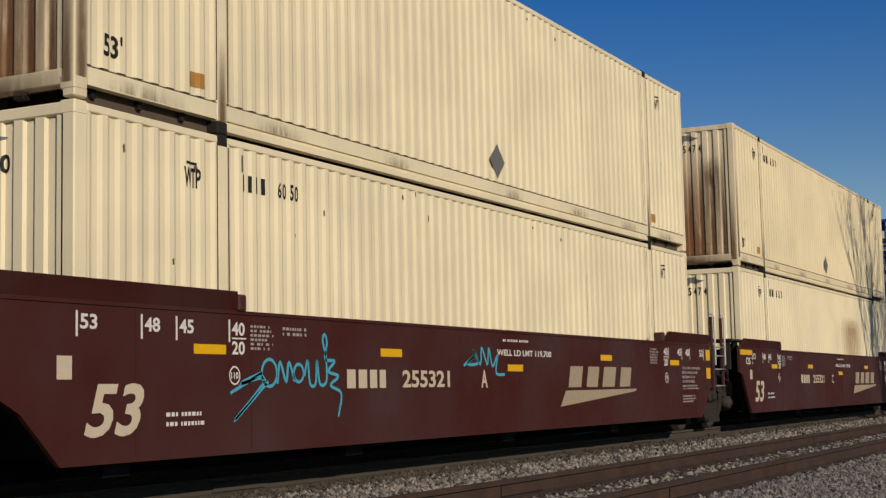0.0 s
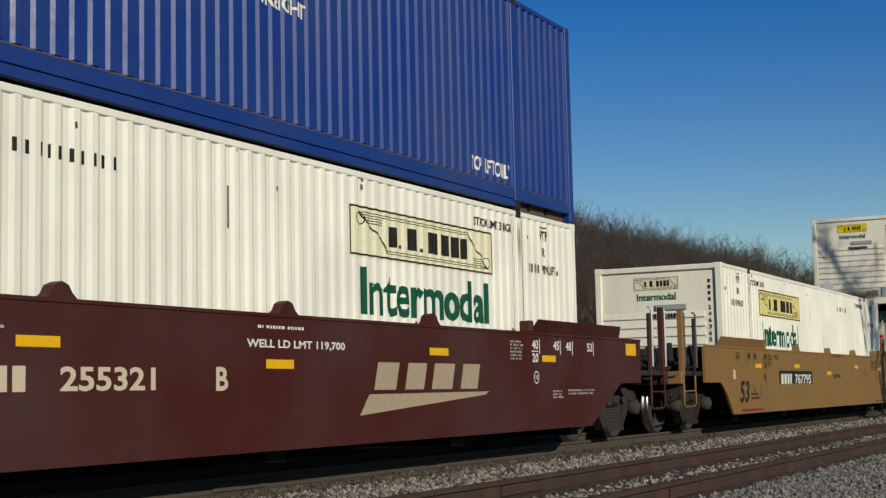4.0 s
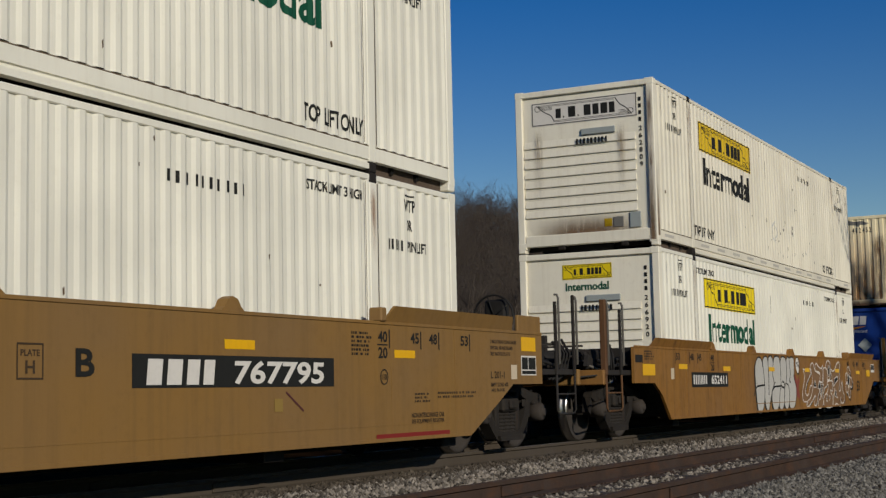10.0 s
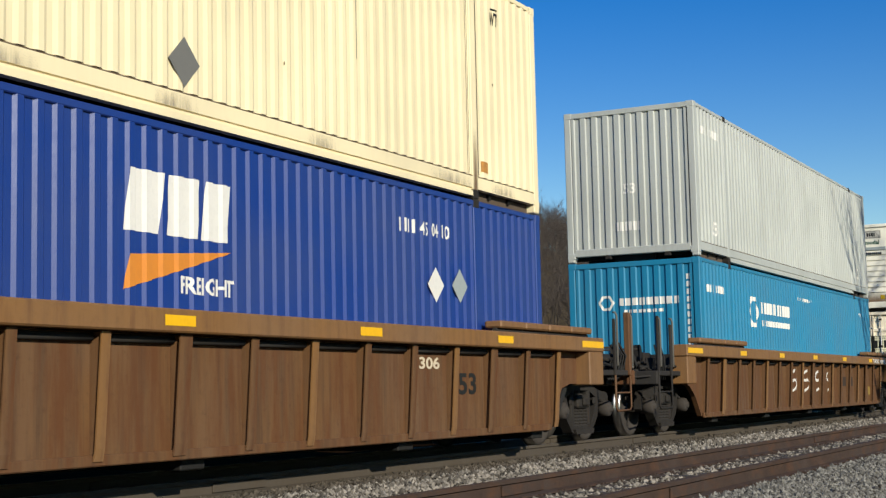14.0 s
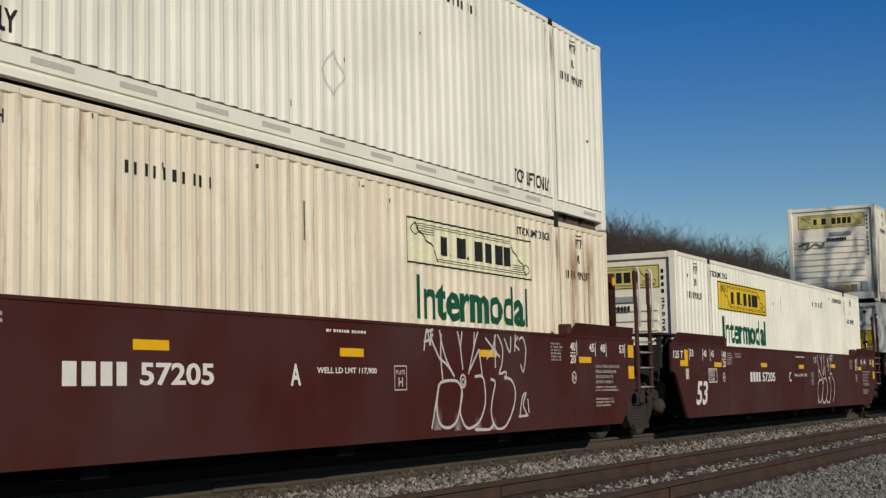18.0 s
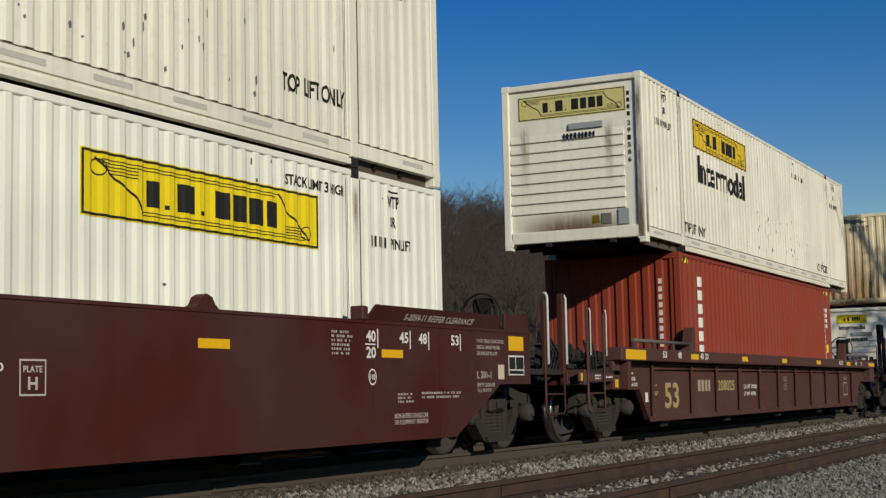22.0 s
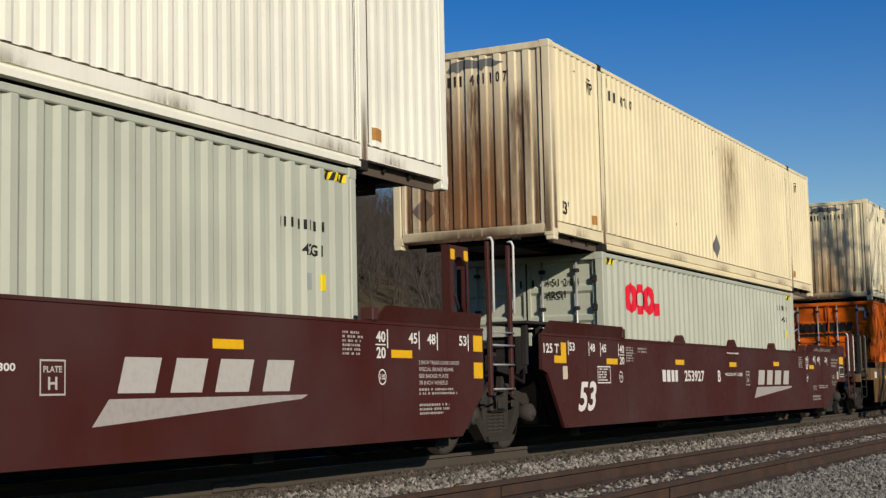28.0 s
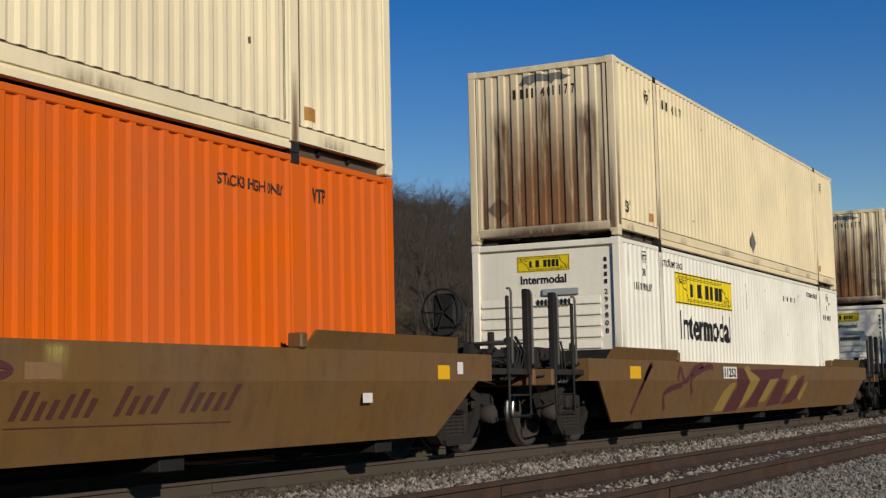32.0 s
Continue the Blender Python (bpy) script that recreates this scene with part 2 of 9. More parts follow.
INNER = painted("rust_brown_inner_steel", (0.085, 0.058, 0.038), 0.85, 0.5, 0.5, streak=0.3, dirt_rgb=(0.045, 0.030, 0.020))
SPRAY_MIST = stain("thin_spray_mist", (0.50, 0.45, 0.42), 0.45, False, solid=True)
PALE_SPRAY = plain("thin_white_spray_paint", (0.38, 0.33, 0.31), 0.6)
PLUM_SPRAY = plain("plum_spray_paint", (0.085, 0.028, 0.030), 0.6)
MUSTARD_SPRAY = plain("mustard_spray_paint", (0.26, 0.17, 0.045), 0.6)
BROWN_SPRAY = plain("brown_spray_paint", (0.215, 0.122, 0.058), 0.7, wear=0.5)
STEEL = plain("galvanised_rod", (0.36, 0.35, 0.33), 0.4, 0.3)
STEEL_DULL = plain("dull_grey_rod", (0.12, 0.11, 0.095), 0.5)
TAN_FIGURE = plain("faded_tan_lettering", (0.40, 0.27, 0.12), 0.6, wear=0.4)
BRIGHT = plain("white_painted_rod", (0.60, 0.58, 0.54), 0.4)
SAFETY = plain("safety_yellow_paint", (0.62, 0.31, 0.012), 0.45)
STONE = island_stone("crushed_ballast", (0.024, 0.021, 0.017), (0.35, 0.31, 0.255))
STONE_FINE = island_stone("grey_gravel", (0.050, 0.047, 0.042), (0.26, 0.245, 0.212))
BED = earth("ballast_bed", (0.042, 0.031, 0.021), (0.068, 0.052, 0.037), 3.0, 28.0)
STONE_DUSTY = island_stone("dusty_brown_ballast", (0.040, 0.033, 0.026), (0.125, 0.104, 0.082))
STONE_DARK = island_stone("dark_brown_ballast", (0.016, 0.014, 0.011), (0.085, 0.073, 0.056))
SOIL = earth("dead_grass_ground", (0.080, 0.062, 0.038), (0.125, 0.098, 0.060), 0.12, 2.5, 0.8, 0.2)
# Near-black ground colour that holds the shade behind the train.
FAR_SHADE = earth("near_black_shade_ground", (0.018, 0.009, 0.004), (0.026, 0.014, 0.006), 3.0, 20.0)
BARK = earth("bare_wood_bark", (0.060, 0.049, 0.041), (0.102, 0.085, 0.071), 0.2, 3.0)
SIDING = painted("white_clapboard_paint", (0.50, 0.50, 0.47), 0.6, 0.1, 0.0, streak=0.1, dirt_rgb=(0.3, 0.3, 0.28))
SHINGLE = earth("dark_shingle_roof", (0.05, 0.05, 0.052), (0.08, 0.078, 0.076), 2.0, 9.0)
PANE = plain("dark_window_glass", (0.02, 0.024, 0.03), 0.08, 0.0, 0.1)


# ---- building blocks ----
class Geo:
    """Gathers vertices and faces of one mesh."""

    def __init__(self):
        self.v, self.f = [], []

    def put(self, verts, faces):
        k = len(self.v)
        self.v += [tuple(p) for p in verts]
        self.f += [tuple(i + k for i in q) for q in faces]
        return self

    def box(self, x0, x1, y0, y1, z0, z1, c=0.0):
        if c <= 0:
            return self.put([(x, y, z) for z in (z0, z1) for y in (y0, y1) for x in (x0, x1)],
                            [(0, 2, 3, 1), (4, 5, 7, 6), (0, 1, 5, 4), (2, 6, 7, 3), (0, 4, 6, 2), (1, 3, 7, 5)])
        xs, ys, zs = (x0, x1), (y0, y1), (z0, z1)
        v, ids = [], {}
        for i in (0, 1):
            for j in (0, 1):
                for k in (0, 1):
                    sx, sy, sz = c * (1 - 2 * i), c * (1 - 2 * j), c * (1 - 2 * k)
                    for a, p in enumerate(((xs[i], ys[j] + sy, zs[k] + sz), (xs[i] + sx, ys[j], zs[k] + sz), (xs[i] + sx, ys[j] + sy, zs[k]))):
                        ids[i, j, k, a] = len(v)
                        v.append(p)
        f = []
        for s in (0, 1):
            f.append([ids[s, j, k, 0] for j, k in ((0, 0), (1, 0), (1, 1), (0, 1))])
            f.append([ids[j, s, k, 1] for j, k in ((0, 0), (1, 0), (1, 1), (0, 1))])
            f.append([ids[j, k, s, 2] for j, k in ((0, 0), (1, 0), (1, 1), (0, 1))])
            for t in (0, 1):
                f.append([ids[s, t, 0, 0], ids[s, t, 1, 0], ids[s, t, 1, 1], ids[s, t, 0, 1]])
                f.append([ids[s, 0, t, 0], ids[s, 1, t, 0], ids[s, 1, t, 2], ids[s, 0, t, 2]])
                f.append([ids[0, s, t, 1], ids[1, s, t, 1], ids[1, s, t, 2], ids[0, s, t, 2]])
                for u in (0, 1):
                    f.append([ids[s, t, u, 0], ids[s, t, u, 1], ids[s, t, u, 2]])
        return self.put(v, f)

    def prism(self, pts, y0, y1):
        """A polygon in x and z, drawn out along y."""
        n = len(pts)
        v = [(x, y0, z) for x, z in pts] + [(x, y1, z) for x, z in pts]
        return self.put(v, [tuple(range(n)), tuple(range(2 * n - 1, n - 1, -1))] + [(i, (i + 1) % n, (i + 1) % n + n, i + n) for i in range(n)])

    def prism_x(self, pts, x0, x1):
        """A polygon in y and z, drawn out along x."""
        n = len(pts)
        v = [(x0, y, z) for y, z in pts] + [(x1, y, z) for y, z in pts]
        return self.put(v, [tuple(range(n)), tuple(range(2 * n - 1, n - 1, -1))] + [(i, (i + 1) % n, (i + 1) % n + n, i + n) for i in range(n)])

    def tube(self, pts, r, n=8, taper=None):
        pts = [Vector(p) for p in pts]
        base = len(self.v)
        for i, p in enumerate(pts):
            d = (pts[min(i + 1, len(pts) - 1)] - pts[max(i - 1, 0)]).normalized()
            a = d.orthogonal().normalized()
            if abs(d.z) < 0.9:
                a = d.cross(Vector((0, 0, 1))).normalized()
            b = d.cross(a)
            q = r if taper is None else r + (taper - r) * i / (len(pts) - 1)
            self.v += [tuple(p + q * (math.cos(2 * math.pi * k / n) * a + math.sin(2 * math.pi * k / n) * b)) for k in range(n)]
        for i in range(len(pts) - 1):
            for k in range(n):
                a, b = base + i * n + k, base + i * n + (k + 1) % n
                self.f.append((a, b, b + n, a + n))
        self.f.append(tuple(base + k for k in range(n)))
        self.f.append(tuple(base + (len(pts) - 1) * n + k for k in range(n)))
        return self

    def lathe(self, prof, n, cx=0.0, cz=0.0):
        """Rings of (radius, y) round an axle along y."""
        base = len(self.v)
        for r, y in prof:
            self.v += [(cx + r * math.cos(2 * math.pi * k / n), y, cz + r * math.sin(2 * math.pi * k / n)) for k in range(n)]
        for i in range(len(prof) - 1):
            for k in range(n):
                a, b = base + i * n + k, base + i * n + (k + 1) % n
                self.f.append((a, b, b + n, a + n))
        self.f.append(tuple(base + k for k in range(n)))
        self.f.append(tuple(base + (len(prof) - 1) * n + k for k in range(n)))
        return self

    def mesh(self, name, smooth=False):
        me = bpy.data.meshes.new(name)
        me.from_pydata(self.v, [], self.f)
        bm = bmesh.new()
        bm.from_mesh(me)
        bmesh.ops.recalc_face_normals(bm, faces=bm.faces)
        if smooth:
            for f in bm.faces:
                f.smooth = len(f.verts) == 4
        bm.to_mesh(me)
        bm.free()
        return me


CACHE = {}


def part(name, geo, material, parent, label="", smooth=False, at=(0, 0, 0), key=None):
    """One mesh under a thing; pieces that are alike share their mesh by key."""
    if key is not None and (key, material.name) in CACHE:
        me = CACHE[key, material.name]
    else:
        if callable(geo):
            geo = geo()
        me = geo.mesh(name, smooth)
        me.materials.append(material)
        if key is not None:
            CACHE[key, material.name] = me
    ob = new(name, me)
    ob.parent, ob.location = parent, at
    if label:
        tagged(ob, label)
    return ob


MOVERS = []


def thing(name, label, category, s, z, group="", y=0.0):
    """An empty at the base of a thing that rides with the train; s is its place at the start."""
    ob = tagged(new(name), label, category, group)
    ob.location = (s, y, z)
    MOVERS.append((ob, s, y, z))
    return ob


# ---- flat shapes: lettering, bars, strokes (x, z) ----
WORDS = tuple("H0123456789") + ("53", "53'", "48", "45", "40", "20", "125 T", "TOP LIFT ONLY", "WTP", "OR", "PIN LIFT", "STACK LIMIT 3 HIGH", "STACK 3 HIGH ONLY", "Intermodal", "FREIGHT",
         "B", "C", "255321", "253927", "208025", "767795", "652411", "657779", "57205", "605474", "6050", "450410", "WELL LD LMT 119,700", "WELL LD LMT 117,900", "WELL LD LMT 118,300",
         "WELL LD LMT 118,000", "S-2054-11 REEFER CLEARANCE", "LD LMT 170200", "LT WT 49700", "2 INCH TREAD COND SHOES", "SPECIAL BRAKE BEAMS", "SEE BADGE PLATE", "38 INCH WHEELS",
         "ADJ. BLOCK", "TO LOAD", "CAUTION", "WIDE TURNS", "TASK MEME", "306", "100 PER UNIT", "800 PER UNIT", "42G1", "401177", "605050", "401107", "401140", "402452", "110", "L 72-5", "PLATE", "L 201-1", "NON-INTERCHANGE CAR", "SEE EQUIPMENT REGISTER", "EMPTY LOAD 60%", "VTP", "11252", "450")
FAT = 0.026
GLYPHS = {}


def cut_words():
    made = []
    for w in WORDS + ("A",):
        cu = bpy.data.curves.new("word", "FONT")
        cu.body, cu.offset, cu.resolution_u = w, FAT, 3
        made.append((w, cu, new("word", cu)))
    bpy.context.view_layer.update()
    dg = bpy.context.evaluated_depsgraph_get()
    for w, cu, ob in made:
        me = bpy.data.meshes.new_from_object(ob.evaluated_get(dg))
        p = np.array([v.co[:2] for v in me.vertices])
        GLYPHS[w] = (p, [tuple(q.vertices) for q in me.polygons], p.min(0), p.max(0))
        bpy.data.meshes.remove(me)
    for w, cu, ob in made:
        bpy.data.objects.remove(ob)
        bpy.data.curves.remove(cu)


cut_words()


def word(text, x0, x1, z0, z1, slant=0.0):
    """Lettering that fills the box."""
    p, f, lo, hi = GLYPHS[text]
    q = (p - lo) / (hi - lo)
    return [(x0 + (x1 - x0) * a + slant * (z1 - z0) * b, z0 + (z1 - z0) * b) for a, b in q], f


def spaced(text, x0, x1, z0, z1, fill=0.56):
    """Stencilled figures set wide apart."""
    p = (x1 - x0) / len(text)
    return joined(*[word(d, x0 + p * i, x0 + p * (i + (0.22 if d == "1" else fill)), z0, z1) for i, d in enumerate(text)])


def bar(x0, x1, z0, z1, slant=0.0):
    d = slant * (z1 - z0)
    return [(x0, z0), (x1, z0), (x1 + d, z1), (x0 + d, z1)], [(0, 1, 2, 3)]


def joined(*shapes):
    v, f = [], []
    for a, b in shapes:
        k = len(v)
        v += a
        f += [tuple(i + k for i in q) for q in b]
    return v, f


def bars(x0, x1, z0, z1, n, gap=0.28, slant=0.0, seed=1):
    """A row of plain blocks in place of a name."""
    rnd = random.Random(seed)
    w = [rnd.uniform(0.75, 1.2) for _ in range(n)]
    k, x, out = (x1 - x0) / sum(w), x0, []
    for a in w:
        out.append(bar(x, x + a * k * (1 - gap), z0, z1, slant))
        x += a * k
    return joined(*out)


def split(shape):
    """The faces of a shape as shapes of their own."""
    v, f = shape
    return [([v[i] for i in q], [tuple(range(len(q)))]) for q in f]


def lines(x0, x1, z0, z1, n, seed=1):
    """Rows of small print."""
    rnd = random.Random(seed)
    h, out = (z1 - z0) / n, []
    for i in range(n):
        x, end = x0, x0 + (x1 - x0) * rnd.uniform(0.7, 1.0)
        while x < end:
            w = rnd.uniform(0.018, 0.055)
            out.append(bar(x, min(x + w, end), z1 - (i + 0.78) * h, z1 - (i + 0.22) * h))
            x += w + (0.016 if rnd.random() < 0.8 else 0.05)
    return joined(*out)


def outline(x0, x1, z0, z1, w):
    return joined(bar(x0, x1, z0, z0 + w), bar(x0, x1, z1 - w, z1), bar(x0, x0 + w, z0 + w, z1 - w), bar(x1 - w, x1, z0 + w, z1 - w))


def diamond(x, z, r):
    return [(x - r, z), (x, z - r), (x + r, z), (x, z + r)], [(0, 1, 2, 3)]


def disc(x, z, r, rz=None, n=18):
    return [(x + r * math.cos(2 * math.pi * k / n), z + (rz or r) * math.sin(2 * math.pi * k / n)) for k in range(n)], [tuple(range(n))]


def ring(x, z, r, w, rz=None, n=22, a0=0.0, a1=360.0):
    rz = rz or r
    v, full = [], a1 - a0 >= 360
    m = n if full else n + 1
    for k in range(m):
        a = radians(a0 + (a1 - a0) * k / n)
        v += [(x + r * math.cos(a), z + rz * math.sin(a)), (x + (r - w) * math.cos(a), z + (rz - w) * math.sin(a))]
    return v, [(2 * k, 2 * ((k + 1) % m), 2 * ((k + 1) % m) + 1, 2 * k + 1) for k in range(n if full else n)]


def stroke(pts, w, smooth=6):
    """A sprayed line through the points."""
    p = [np.array(q, float) for q in pts]
    line = []
    for i in range(len(p) - 1):
        a, b, c, d = p[max(i - 1, 0)], p[i], p[i + 1], p[min(i + 2, len(p) - 1)]
        for k in range(smooth):
            t = k / smooth
            line.append(0.5 * (2 * b + (c - a) * t + (2 * a - 5 * b + 4 * c - d) * t * t + (3 * b - a - 3 * c + d) * t ** 3))
    line.append(p[-1])
    v = []
    for i, q in enumerate(line):
        t = line[min(i + 1, len(line) - 1)] - line[max(i - 1, 0)]
        t = t / (np.hypot(*t) + 1e-9)
        nrm = np.array((-t[1], t[0])) * w / 2
        v += [tuple(q + nrm), tuple(q - nrm)]
    return v, [(2 * i, 2 * i + 2, 2 * i + 3, 2 * i + 1) for i in range(len(line) - 1)]


def ridges(x0, x1, period, depth, crest=0.28, slope=0.21):
    """Break points (place, depth) of a corrugated sheet."""
    n = max(1, round((x1 - x0) / period))
    p = (x1 - x0) / n
    out = [(x0, 0.0)]
    for i in range(n):
        a = x0 + i * p
        out += [(a + p * crest / 2, 0.0), (a + p * (crest / 2 + slope), depth), (a + p * (1 - crest / 2 - slope), depth), (a + p * (1 - crest / 2), 0.0)]
    out.append((x1, 0.0))
    return out


def letters_of(shape):
    """The letters of a word as shapes of their own: faces that share an edge or stand over one another."""
    v, f = shape
    spans = []
    for q in f:
        lo, hi, mine = min(v[i][0] for i in q), max(v[i][0] for i in q), [q]
        for old in [o for o in spans if o[0] < hi - 1e-4 and lo < o[1] - 1e-4 and o[3] & set(i for g in mine for i in g) or (o[0] < lo + 1e-4 and hi < o[1] + 1e-4)]:
            spans.remove(old)
            lo, hi, mine = min(lo, old[0]), max(hi, old[1]), old[2] + mine
        spans.append((lo, hi, mine, set(i for g in mine for i in g)))
    out = []
    for lo, hi, mine, _ in sorted(spans, key=lambda o: o[0]):
        ids = sorted(set(i for g in mine for i in g))
        where = {i: k for k, i in enumerate(ids)}
        out.append(([v[i] for i in ids], [tuple(where[i] for i in g) for g in mine]))
    return out


def decal(name, shape, material, parent, y=0.0, folds=None, lift=0.003, label="", end=False):
    """Paint on a sheet. Large lettering is cut into its letters; small print stays one piece."""
    if name == "lettering":
        tall = max(b for _, b in shape[0]) - min(b for _, b in shape[0])
        parts_ = letters_of(shape) if tall > 0.195 else []
        if 1 < len(parts_) <= 12:
            for one in parts_:
                ob = lay("letter", one, material, parent, y, folds, lift, label, end)
            return ob
    ob = lay(name, shape, material, parent, y, folds, lift, label, end)
    if name in ("lettering", "lifting_note", "stencil_note", "small_print", "serial_print", "sign_scroll", "scuff", "owner_mark", "car_number"):
        tagged(ob, label or "small dark print" if material is INK else label or "small pale print", kind="stuff")
    return ob


def lay(name, shape, material, parent, y=0.0, folds=None, lift=0.003, label="", end=False):
    """Paint on a sheet: flat at depth y, or laid into its folds. end: on the face that looks along -x, where the shape's x runs along y."""
    verts, faces = shape
    if isinstance(material, tuple):
        material = material[1 if end else 0]
    bm = bmesh.new()
    vs = [bm.verts.new((a, 0.0, b)) for a, b in verts]
    for q in faces:
        try:
            bm.faces.new([vs[i] for i in q])
        except ValueError:
            pass
    if folds:
        lo, hi = min(a for a, _ in verts), max(a for a, _ in verts)
        for x, _ in folds:
            if lo < x < hi:
                bmesh.ops.bisect_plane(bm, geom=bm.verts[:] + bm.edges[:] + bm.faces[:], plane_co=(x, 0, 0), plane_no=(1, 0, 0))
        fx, fy = [a for a, _ in folds], [b for _, b in folds]
        for v in bm.verts:
            v.co.y = float(np.interp(v.co.x, fx, fy))
    for v in bm.verts:
        d = v.co.y + y - lift
        v.co = (d, WIDE - v.co.x, v.co.z) if end else (v.co.x, d, v.co.z)
    me = bpy.data.meshes.new(name)
    bm.to_mesh(me)
    bm.free()
    me.materials.append(material)
    ob = new(name, me)
    ob.parent = parent
    if label:
        tagged(ob, label)
    return ob


# ---- the place: ground, hill, tracks ----
RIDGE_AZ = (-180, -60, 0, 25, 46, 52, 57, 61, 66, 72, 79, 90, 110, 180)
RIDGE_EL = (0.6, 1.2, 5.0, 7.6, 8.9, 8.8, 7.95, 6.75, 6.15, 4.6, 2.7, 1.3, 0.8, 0.6)


def land(az, r):
    """Height of the ground, by bearing (degrees from +y towards +x) and distance from the eye."""
    top = 0.74 + 340 * math.tan(radians(float(np.interp(az, RIDGE_AZ, RIDGE_EL))))
    base, step = -0.78, 0.22 * top
    if r < 42:
        return base
    if r < 208:
        return base + (step - base) * ((r - 42) / 166) ** 1.15
    if r < 345:
        t = (r - 208) / 137
        return step + (top - step) * (t * (1.25 - 0.25 * t))
    return top - (r - 345) * 0.01 if r < 900 else top - 5.5


def ground_sheet():
    g, rings = Geo(), (0.4, 3, 8, 14, 22, 32, 42, 55, 70, 90, 110, 130, 150, 170, 190, 208, 225, 245, 265, 285, 305, 325, 345, 420, 600, 900, 1600, 3000)
    n = 180
    for r in rings:
        for k in range(n):
            a = -180 + 360 * k / n
            wob = 0.0 if r < 60 or r > 500 else 1.2 * noise.noise((r * 0.02, a * 0.08, 3.0))
            g.v.append((EYE[0] + r * math.sin(radians(a)), EYE[1] + r * math.cos(radians(a)), land(a, r) + wob))
    for i in range(len(rings) - 1):
        for k in range(n):
            a, b = i * n + k, i * n + (k + 1) % n
            g.f.append((a, b, b + n, a + n))
    g.f.append(tuple(range(n)))
    me = g.mesh("ground", True)
    me.materials.append(SOIL)
    return tagged(new("ground", me), "dead winter grass and leaf litter rising to a wooded hill", "ground", kind="structure")


ground_sheet()

TRACK_Y, SIDING_Y, RAIL_X0, RAIL_X1 = WIDE / 2, -3.245, -60.0, 300.0


def bed():
    g = Geo()
    edge = [(-6.6, -0.78), (-5.2, -0.20), (-4.4, -0.185), (-2.1, -0.195), (-1.2, -0.25), (-0.5, -0.20), (0.3, -0.185), (2.6, -0.185), (3.6, -0.24), (3.9, -0.80)]
    g.prism_x(edge, RAIL_X0, RAIL_X1)
    me = g.mesh("ballast_bed")
    me.materials.append(BED)
    return tagged(new("ballast_bed", me), "grey crushed-stone ballast bed under both tracks", "ballast", kind="structure")



def far_shade_strip():
    """A dark strip on the far side of the line; shade is in its colour."""
    me = Geo().prism_x([(3.55, -0.80), (3.55, -0.23), (12.0, -0.28), (15.0, -0.80)], RAIL_X0, RAIL_X1).mesh("far_shade_strip")
    me.materials.append(FAR_SHADE)
    return tagged(new("far_shade_strip", me), "near-black ground strip beyond the track, shade put into its colour", "ground", kind="structure")


bed()
far_shade_strip()


def rail_line(y, web, label):
    """A rail with foot, web and worn head."""
    top = tagged(new("rail"), label, "rail", "rails of both tracks", "structure")
    top.location = (0, y, 0)
    g = Geo().prism_x([(-0.075, -0.18), (0.075, -0.18), (0.075, -0.165), (0.012, -0.145), (0.009, -0.05), (0.036, -0.038), (0.036, -0.006), (-0.036, -0.006), (-0.036, -0.038), (-0.009, -0.05), (-0.012, -0.145), (-0.075, -0.165)], RAIL_X0, RAIL_X1)
    part("rail_web", g, web, top)
    part("rail_head", Geo().prism_x([(-0.033, -0.0058), (0.033, -0.0058), (0.026, 0.0), (-0.026, 0.0)], RAIL_X0, RAIL_X1), RAIL_TOP if web is RAIL_SIDE else RAIL_RED, top)
    for x in (11.9, 23.8, 35.7, 47.6):
        part("joint_bar", lambda: Geo().box(-0.45, 0.45, -0.034, -0.012, -0.14, -0.05, 0.006), web, top, at=(x, 0, 0), key="joint")
    return top


for dy in (-0.7535, 0.7535):
    rail_line(TRACK_Y + dy, RAIL_SIDE, "running rail with a rusty web and a bright head")
    rail_line(SIDING_Y + dy, RAIL_RED, "rusty red-brown rail of the empty track")

TIE_MESH = Geo().box(-0.115, 0.115, -1.30, 1.30, -0.37, -0.178, 0.012).mesh("sleeper")
TIE_MESH.materials.append(TIE)
SPIKE = Geo().box(-0.10, 0.10, -0.19, 0.19, -0.182, -0.172, 0.003).box(-0.06, -0.03, -0.12, -0.08, -0.175, -0.15).box(0.03, 0.06, -0.12, -0.08, -0.175, -0.15).mesh("tie_plate")
SPIKE.materials.append(RAIL_RED)
for y, name in ((SIDING_Y, "weathered wooden sleeper of the empty track"), (TRACK_Y, "weathered wooden sleeper under the train")):
    for i in range(118):
        tie = tagged(new("sleeper", TIE_MESH), name, "sleeper", "sleepers", "structure")
        tie.location = (-6.7 + i * 0.51, y + random.uniform(-0.03, 0.03), random.uniform(-0.012, 0.004))
        tie.rotation_euler = (0, 0, random.uniform(-0.015, 0.015))
        if y == SIDING_Y:
            for dy in (-0.7535, 0.7535):
                tp = new("tie_plate", SPIKE)
                tp.parent, tp.location = tie, (0, dy, 0.0)


